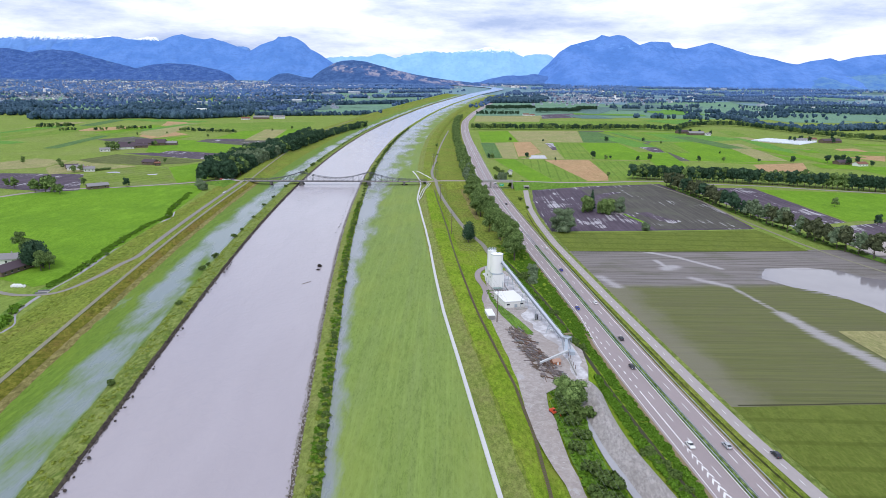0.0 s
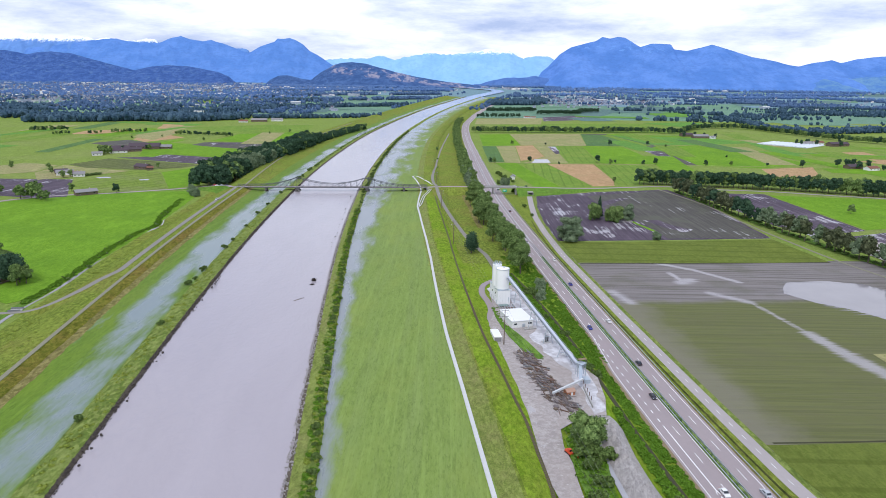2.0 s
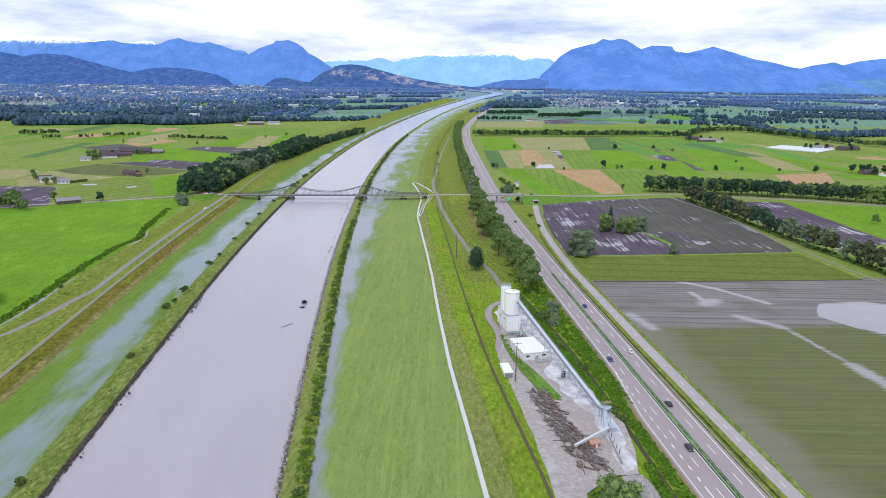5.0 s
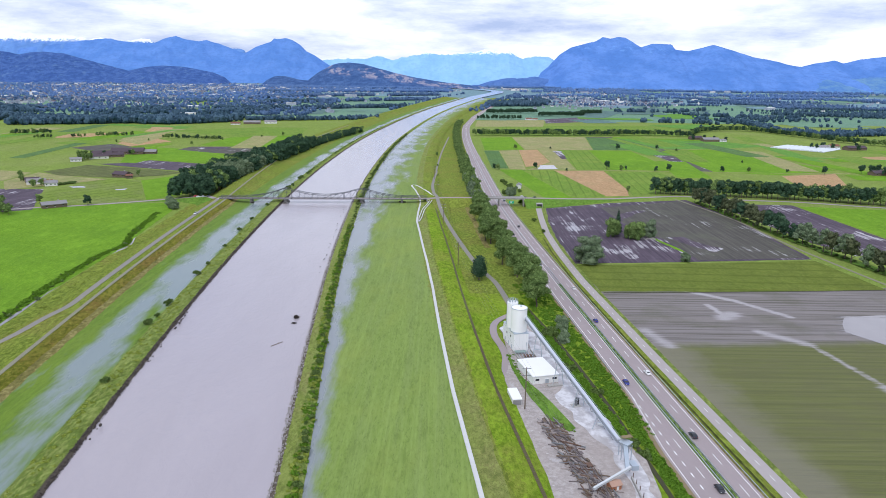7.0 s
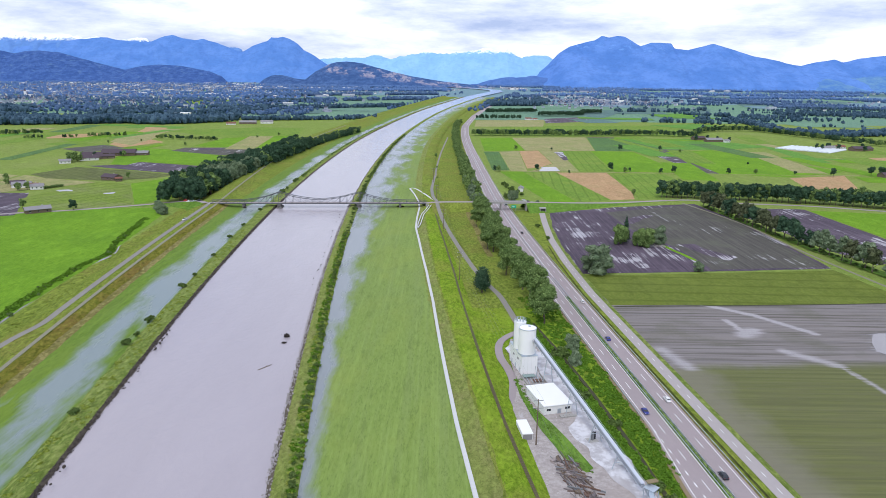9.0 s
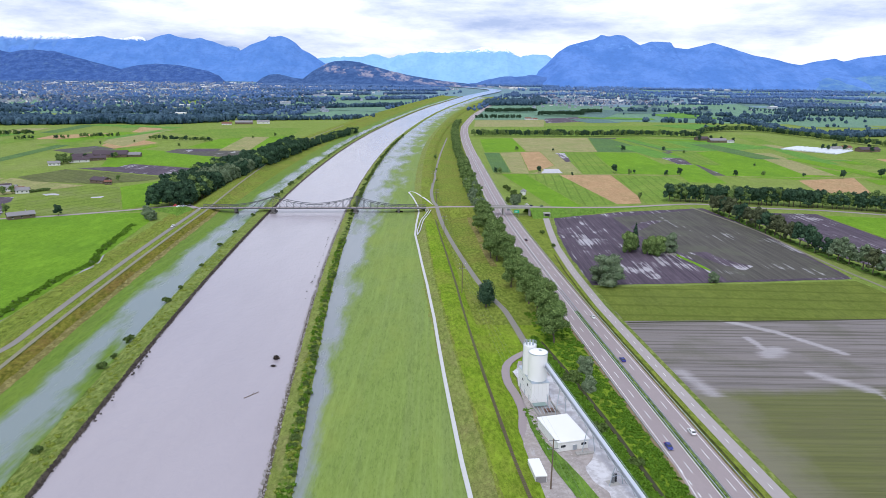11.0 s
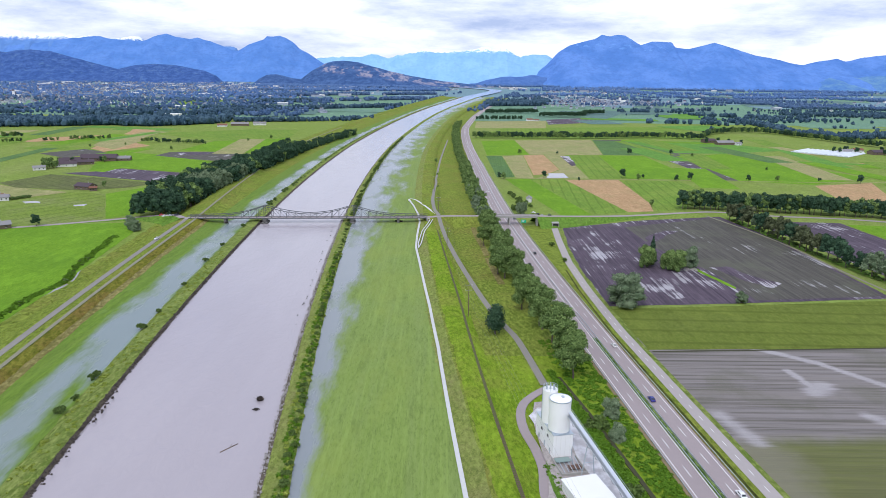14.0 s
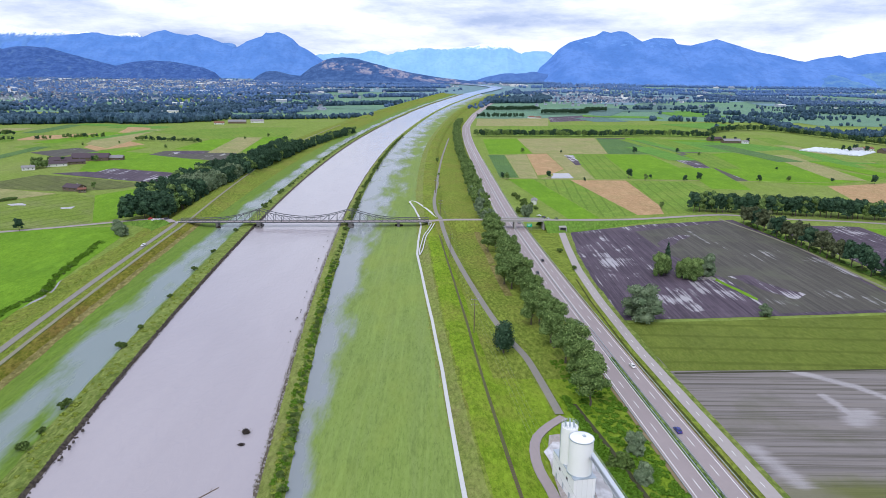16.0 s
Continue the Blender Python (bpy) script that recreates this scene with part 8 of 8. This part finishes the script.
def stones(name, line, o0, o1, y0, y1, per_m, size, material, label, seed, z0=1.0, rise=1.3):
    rng = np.random.default_rng(seed)
    V, F, count = [], [], 0
    box_v = np.array([(-1, -1, -1), (1, -1, -1), (1, 1, -1), (-1, 1, -1), (-0.7, -0.7, 1), (0.7, -0.6, 1), (0.6, 0.7, 1), (-0.7, 0.6, 1)], float) * 0.5
    box_f = np.array([(4, 5, 6, 7), (0, 1, 5, 4), (1, 2, 6, 5), (2, 3, 7, 6), (3, 0, 4, 7)])
    for i in range(int((y1 - y0) * per_m)):
        y = rng.uniform(y0, y1)
        t = rng.random()
        s = size * rng.uniform(0.5, 1.4)
        a = rng.uniform(0, 6.28)
        m = np.array([[math.cos(a), -math.sin(a), 0], [math.sin(a), math.cos(a), 0], [0, 0, 1]])
        V.append((box_v * rng.uniform(0.7, 1.3, (8, 1)) * s * (1, rng.uniform(0.7, 1.2), 0.7)) @ m.T + (line(y) + o0 + (o1 - o0) * t, y, z0 + t * rise))
        F += (box_f + count).tolist()
        count += 8
    return tagged(new(name, mesh_of(name, np.concatenate(V).tolist(), F, material)), label, "stones", "", "stuff")


stones("bank_stones", river_r, -0.7, 1.7, 120, 760, 2.6, 0.5, STONE, "pale loose stones at the water's edge", 1)
stones("bank_stones_dark", river_l, 0.4, -1.1, 120, 760, 3.6, 0.42, STONE_DARK, "dark loose stones at the water's edge", 2)
stones("drowned_stones", river_r, -5.0, -2.0, 480, 690, 0.10, 0.5, STONE_DARK, "dark stones just above the flood", 3)
stones("drowned_stones_left", river_l, 0.8, 2.4, 150, 420, 0.10, 0.7, STONE_DARK, "dark stones at the foot of the bank", 4)
snag = thing("snagged_bush", (-76.5, 405, 0.9), "dark tangle of drift brushwood stuck in the river", "driftwood")
part("tangle", crown_mesh("tangle", 300, [(0, 0, 0.6, 1.2, 1.1, 1.1), (0.6, 0.3, 0.3, 0.8, 0.7, 0.6)], 300, 0.24, plain("wet_brushwood", (0.05, 0.04, 0.035, 1), 0.9, 0, 0.3), True), None, snag)
for i in range(7):
    part("branch", add_bar(bmesh.new(), (0, 0, 0.3), (math.cos(i * 2.4) * 2.4, math.sin(i * 2.4) * 2.2, 1.2 + 0.2 * (i % 3)), 0.07, 5, 0.03), WOOD, snag)
snag2 = thing("snagged_bush", (-76, 397.5, 0.9), "small drift brushwood stuck in the river", "driftwood")
part("tangle", crown_mesh("tangle", 301, [(0, 0, 0.2, 1.2, 0.8, 0.5)], 120, 0.22, bpy.data.materials["wet_brushwood"], True), None, snag2)
for x, y, wide in ((-80.5, 720.0, 1.3), (-84.0, 721.5, 1.0), (-41.0, 728.0, 1.1), (-44.5, 729.0, 0.9), (-152.0, 714.5, 1.1), (-182.5, 713.0, 0.8)):
    jam = thing("driftwood_jam", (x, y, 0.95), "dark driftwood jammed against a bridge pier", "driftwood", "driftwood at the piers")
    part("tangle", crown_mesh("tangle", 310 + int(-x), [(0, 0, 0.5, 1.7 * wide, 1.3, 0.9), (1.0, -0.3, 0.3, 1.0 * wide, 0.9, 0.6)], 220, 0.26, bpy.data.materials["wet_brushwood"], True), None, jam)
    for i in range(5):
        part("branch", add_bar(bmesh.new(), (-0.4, 0, 0.2), (math.cos(i * 1.9 + x) * 2.6, math.sin(i * 1.9 + x) * 2.0, 0.5 + 0.3 * (i % 3)), 0.09, 5, 0.04), WOOD, jam)
log = thing("drift_log", (-78, 371, 1.02), "thin dark log drifting on the water", "driftwood", "", 0.9)
part("stem", add_bar(bmesh.new(), (-3.4, 0, 0), (3.4, 0, 0.1), 0.2, 8, 0.1), WOOD, log)
part("branch", add_bar(bmesh.new(), (0.5, 0, 0.1), (1.6, 0.9, 0.3), 0.07, 5), WOOD, log)

stones("rubble_heap", lambda y: 158.0, -6.0, 6.0, 601, 614, 9.0, 0.6, STONE, "pale rubble beside the trees in the field", 9, PLAIN + 0.2, 0.3)

# ---- farms, sheds and the town ----
def house(x, y, size, turn, walls, roof, label, name="farmhouse", category="house", eaves=3.4, rise=2.4, windows=3, chimney=True, group="", z=PLAIN):
    root = thing(name, (x, y, z + climb(y)), label, category, group, turn)
    lx, ly = size
    wall = part("wall", add_box(bmesh.new(), (0, 0, eaves / 2), (lx, ly, eaves), 0, 0.04), walls, root)
    for s in (-1, 1):
        bm = bmesh.new()
        a = [bm.verts.new((s * lx / 2, -ly / 2, eaves)), bm.verts.new((s * lx / 2, ly / 2, eaves)), bm.verts.new((s * lx / 2, 0, eaves + rise))]
        b = [bm.verts.new((v.co.x - s * 0.2, v.co.y, v.co.z)) for v in a]
        bm.faces.new(a), bm.faces.new(b[::-1])
        for i in range(3):
            bm.faces.new((a[i], a[(i + 1) % 3], b[(i + 1) % 3], b[i]))
        bmesh.ops.recalc_face_normals(bm, faces=bm.faces)
        part("gable", bm, walls, root)
    top = part("roof", add_roof(bmesh.new(), size, eaves, rise, 0.6, 0.22), roof, root)
    if chimney:
        part("chimney", add_box(bmesh.new(), (lx * 0.2, 0.5, eaves + rise + 0.4), (0.7, 0.7, 1.6), 0, 0.03), CONCRETE, top)
    for s in (-1, 1):
        for i in range(windows):
            win = part("window", add_box(bmesh.new(), (-lx / 2 + (i + 0.5) * lx / windows, s * (ly / 2 + 0.02), eaves * 0.55), (1.2, 0.08, 1.2)), GLASS, root)
            part("sill", add_box(bmesh.new(), (-lx / 2 + (i + 0.5) * lx / windows, s * (ly / 2 + 0.08), eaves * 0.55 - 0.66), (1.5, 0.2, 0.1)), OFFWHITE, win)
    part("door", add_box(bmesh.new(), (lx / 2 + 0.03, 0.6, 1.05), (0.08, 1.2, 2.1)), WOOD, root)
    return root


house(-263, 396, (24, 11), 1.35, WOOD, ROOF_DARK, "long dark wooden farm shed with a maroon roof", "farm_shed", "shed", 3.2, 2.6, 5, False)
house(-276, 414, (12, 9), 0.3, OFFWHITE, ROOF_GREY, "pale farmhouse behind the dark shed", "farmhouse", "house", 3.8, 2.6)
tarps = thing("wrapped_bales", (-239.5, 365.5, PLAIN), "row of white wrapped hay bales on the grass", "bales")
for i in range(8):
    part("bale", add_bar(bmesh.new(), (-4 + (i % 5) * 1.7, (i // 5) * 1.5 - 0.7, 0.75), (-4 + (i % 5) * 1.7, (i // 5) * 1.5 + 0.6, 0.75), 0.75, 14), WHITE, tarps, "", True)
bridge2 = thing("stream_bridge", (-221, 356, PLAIN), "small concrete bridge over the stream", "bridge", "", 0.2)
part("deck", add_box(bmesh.new(), (0, 0, 0.15), (6, 4.4, 0.35), 0, 0.03), CONCRETE, bridge2)
for s in (-2.1, 2.1):
    part("railing", add_box(bmesh.new(), (0, s, 0.75), (6, 0.15, 0.9), 0, 0.02), STEEL, bridge2)

for x, y, size, turn, walls, roof, label in (
        (-386, 890, (19, 12), -0.35, WOOD, ROOF_DARK, "dark wooden barn with a steep maroon roof"), (-372, 878, (7, 5), 0.4, WOOD, ROOF_RED, "small wooden shed beside the barn"),
        (-360, 697, (20, 9), 0.7, WOOD, ROOF_GREY, "low grey shed beside the country road"), (-498, 1062, (24, 12), 0.5, OFFWHITE, ROOF_DARK, "white farmhouse with a maroon roof"),
        (-484, 1085, (20, 11), 0.5, WOOD, ROOF_DARK, "dark barn of the western farm"), (-484, 1124, (46, 20), 0.2, WOOD, ROOF_DARK, "long dark-roofed barn of the western farm"), (-508, 1092, (26, 14), 0.4, WOOD, ROOF_DARK, "dark barn beside the farmhouse"), (-515, 1068, (18, 11), 0.5, OFFWHITE, ROOF_DARK, "house of the western farm with a dark roof"), (-455, 1130, (22, 12), 0.2, WOOD, ROOF_GREY, "grey-roofed shed of the western farm"), (-452, 828, (18, 10), 0.4, OFFWHITE, ROOF_GREY, "pale house behind a clipped hedge"), (-462, 838, (14, 9), 0.5, WOOD, ROOF_DARK, "dark house behind a clipped hedge"),
        (-512, 1025, (14, 8), 0.5, OFFWHITE, ROOF_GREY, "low pale shed of the western farm"), (-430, 818, (12, 9), 0.4, OFFWHITE, ROOF_GREY, "pale house among trees"), (-437, 824, (9, 7), 0.4, OFFWHITE, ROOF_RED, "small house among trees"),
        (-511, 1765, (22, 12), 0.2, OFFWHITE, ROOF_RED, "distant white farmhouse by a field"), (-480, 1800, (40, 16), 0.2, WOOD, ROOF_GREY, "distant long grey-roofed barn"), (-440, 1826, (30, 14), 0.2, OFFWHITE, ROOF_GREY, "distant pale grey-roofed barn"),
        (532, 1540, (26, 14), 0.2, WOOD, ROOF_DARK, "dark barn of an eastern farm"), (548, 1500, (34, 15), 0.1, WOOD, ROOF_GREY, "grey-roofed barn of an eastern farm"), (572, 1494, (12, 9), 0.3, WHITE, ROOF_GREY, "small white farm building beside barns"),
        (716, 1380, (22, 12), 0.4, WHITE, ROOF_GREY, "white house beside the greenhouses"), (748, 1400, (20, 12), 0.2, OFFWHITE, ROOF_RED, "house of the nursery farm"), (765, 1360, (40, 16), 0.2, WOOD, ROOF_DARK, "long dark barn of the nursery farm"),
        (606, 990, (18, 11), 0.3, WHITE, ROOF_RED, "white farmhouse with a red-brown roof"), (590, 1008, (24, 12), 0.3, WOOD, ROOF_DARK, "dark barn beside trees"),
        (250, 2140, (18, 11), 0.2, WHITE, ROOF_RED, "distant white house by a hedge"), (268, 2128, (14, 9), 0.2, OFFWHITE, ROOF_RED, "distant house by a hedge"), (83, 852, (12, 5), 1.4, OFFWHITE, ROOF_GREY, "low pale shed beside the motorway")):
    house(x, y, size, turn, walls, roof, label, "barn" if walls is WOOD else "farmhouse", "barn" if walls is WOOD else "house", 3.6 if size[0] < 25 else 4.5, size[1] * 0.24, 3, size[0] < 25, "scattered farm buildings")

glass_roof = plain("white_greenhouse_film", (0.66, 0.71, 0.76, 1), 0.35, 0, 0.04, 0.1)
gh = thing("greenhouses", (676, 1368, PLAIN), "block of long white film greenhouses", "greenhouse", "", 0.75)
for i in range(12):
    bm = bmesh.new()
    w, L = 8.0, 92.0 - i * 1.5
    ring = []
    for x in (-L / 2, L / 2):
        ring.append([bm.verts.new((x, -44 + i * 8 + math.cos(a) * w / 2 * 0.98, math.sin(a) * 2.2 + 0.3)) for a in np.linspace(0, math.pi, 9)])
    for k in range(8):
        bm.faces.new((ring[0][k], ring[0][k + 1], ring[1][k + 1], ring[1][k]))
    bm.faces.new(ring[0]), bm.faces.new(ring[1][::-1])
    part("tunnel", bm, glass_roof, gh, "", True)

for x, y, h in ((520, 1520, 13), (545, 1525, 12), (560, 1510, 12), (580, 1500, 11), (700, 1372, 11), (730, 1370, 12), (780, 1380, 12), (760, 1340, 12), (700, 1390, 10), (725, 1395, 12), (595, 1000, 13), (585, 1015, 14), (612, 1008, 13), (575, 1020, 13), (600, 1024, 14), (620, 985, 9), (-505, 1090, 9), (-475, 1110, 8)):
    plant("mid_dark", x, y, PLAIN, h, "dark tree beside a farm", "tree", "trees beside the farms")


# roof and wall colours shifted to blue-grey, imitating haze over the town
TOWN_ROOF = plain("weathered_haze_blue_roofs", (0.13, 0.125, 0.16, 1), 0.85, 0, 0.2, 0.1)
TOWN_WALL = plain("weathered_haze_blue_walls", (0.40, 0.44, 0.53, 1), 0.85, 0, 0.15, 0.05)


def settlement(name, spots, label, seed):
    """Many small houses joined: walls and gabled roofs, each turned and sized on its own."""
    rng = random.Random(seed)
    V, F, M, count = [], [], [], 0
    mats = [TOWN_WALL, TOWN_ROOF, plain("blue_grey_roofs", (0.17, 0.19, 0.25, 1), 0.8, 0, 0.15, 0.1), OFFWHITE, plain("brown_grey_roofs", (0.10, 0.085, 0.11, 1), 0.8, 0, 0.15, 0.1)]
    for x, y, big in spots:
        lx, ly, h = (rng.uniform(7, 12), rng.uniform(6, 9), rng.uniform(4, 7.5)) if not big else (rng.uniform(30, 60), rng.uniform(16, 28), rng.uniform(6, 9))
        r, a = (rng.uniform(2, 4) if not big else 1.2), rng.uniform(0, 3.14)
        c, s = math.cos(a), math.sin(a)
        p = [(sx * lx / 2, sy * ly / 2, z) for z in (0, h) for sx, sy in ((-1, -1), (1, -1), (1, 1), (-1, 1))]
        p += [(-lx / 2 - 0.4, -ly / 2 - 0.5, h - 0.3), (lx / 2 + 0.4, -ly / 2 - 0.5, h - 0.3), (lx / 2 + 0.4, 0, h + r), (-lx / 2 - 0.4, 0, h + r), (-lx / 2 - 0.4, ly / 2 + 0.5, h - 0.3), (lx / 2 + 0.4, ly / 2 + 0.5, h - 0.3)]
        V += [(x + u * c - v * s, y + u * s + v * c, PLAIN + climb(y) + z) for u, v, z in p]
        f = [(0, 1, 5, 4), (1, 2, 6, 5), (2, 3, 7, 6), (3, 0, 4, 7), (8, 9, 10, 11), (11, 10, 13, 12), (9, 13, 10), (8, 11, 12)]
        F += [tuple(i + count for i in q) for q in f]
        wall_m, roof_m = rng.choice([0, 0, 0, 0, 0, 3]), (rng.choice([1, 2, 2, 4]) if not big else rng.choice([3, 2, 3]))
        M += [wall_m] * 4 + [roof_m] * 2 + [wall_m] * 2
        count += len(p)
    me = mesh_of(name, V, F, None)
    for m in mats:
        me.materials.append(m)
    me.polygons.foreach_set("material_index", M)
    return tagged(new(name, me), label, "town", "", "stuff")


rv = random.Random(99)


def town_spots(k, cx, cy, sx, sy, big=0.04):
    out = []
    while len(out) < k:
        x, y = rv.gauss(cx, sx), rv.gauss(cy, sy)
        if 1900 < y < 4450 and abs(x - river_x(y)) > 190 and abs(x - road_x(y)) > 80:
            out.append((x, y, rv.random() < big))
    return out


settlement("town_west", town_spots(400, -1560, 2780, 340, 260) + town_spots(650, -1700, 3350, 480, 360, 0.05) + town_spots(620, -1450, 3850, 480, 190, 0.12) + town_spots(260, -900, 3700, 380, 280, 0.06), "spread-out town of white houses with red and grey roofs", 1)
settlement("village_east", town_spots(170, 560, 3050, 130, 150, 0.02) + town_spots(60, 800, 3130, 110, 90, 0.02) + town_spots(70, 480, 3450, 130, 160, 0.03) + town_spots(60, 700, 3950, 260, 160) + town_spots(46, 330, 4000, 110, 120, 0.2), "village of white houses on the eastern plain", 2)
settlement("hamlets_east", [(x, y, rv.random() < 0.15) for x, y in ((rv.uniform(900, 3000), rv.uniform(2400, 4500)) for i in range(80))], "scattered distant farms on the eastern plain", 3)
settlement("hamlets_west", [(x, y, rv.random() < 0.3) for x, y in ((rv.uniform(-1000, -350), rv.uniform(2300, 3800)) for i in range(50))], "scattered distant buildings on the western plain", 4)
for x, y, h, label in ((-1681, 2911, 34, "white church tower above the town"), (765, 3137, 30, "white church tower of the village")):
    church = thing("church_tower", (x, y, PLAIN + climb(y)), label, "church")
    part("tower", add_box(bmesh.new(), (0, 0, h * 0.35), (8, 8, h * 0.7), 0.3, 0.2), WHITE, church)
    part("spire", add_bar(bmesh.new(), (0, 0, h * 0.7), (0, 0, h), 5.4, 4, 0.1), ROOF_DARK, church)
    part("nave", add_box(bmesh.new(), (14, 2, 5), (22, 12, 10), 0.3, 0.2), WHITE, church)
white_hall = thing("white_warehouse", (-739, 2039, PLAIN), "long low white warehouse behind the wood", "warehouse", "", 0.1)
part("wall", add_box(bmesh.new(), (0, 0, 5.5), (62, 24, 11), 0, 0.2), OFFWHITE, white_hall)
part("roof", add_box(bmesh.new(), (0, 0, 11.3), (63, 25, 0.6), 0, 0.1), WHITE, white_hall)

# parked cars and lorries
for i, (x, y, a) in enumerate(((-228, 727, 1.0), (-232, 724, 1.0), (-236, 722, 1.1), (-240, 726, 1.2), (82, 783, 2.3), (85, 777, 2.3), (79, 790, 2.3))):
    car(x, y, PLAIN + 0.3 if x > 0 else 4.2, a, (P_BLACK, P_SILVER, P_WHITE, P_RED)[i % 4], ("black", "silver", "white", "red")[i % 4], label=("black", "silver", "white", "red")[i % 4] + " car parked beside the road")
rp = random.Random(4)
for i in range(16):
    x, y = 309 + rp.uniform(0, 26), 524 - rp.uniform(0, 46)
    car(x, y, PLAIN + 0.1, rp.uniform(0, 6), rp.choice([P_WHITE, P_SILVER, P_BLACK, P_RED]), "weathered", label="parked car on a gravel lot beside the tree row")
patch("lot_cars", [(304, 530), (340, 540), (345, 470), (308, 466)], GRAVEL, "gravel lot with parked cars", 0.06, "lot")
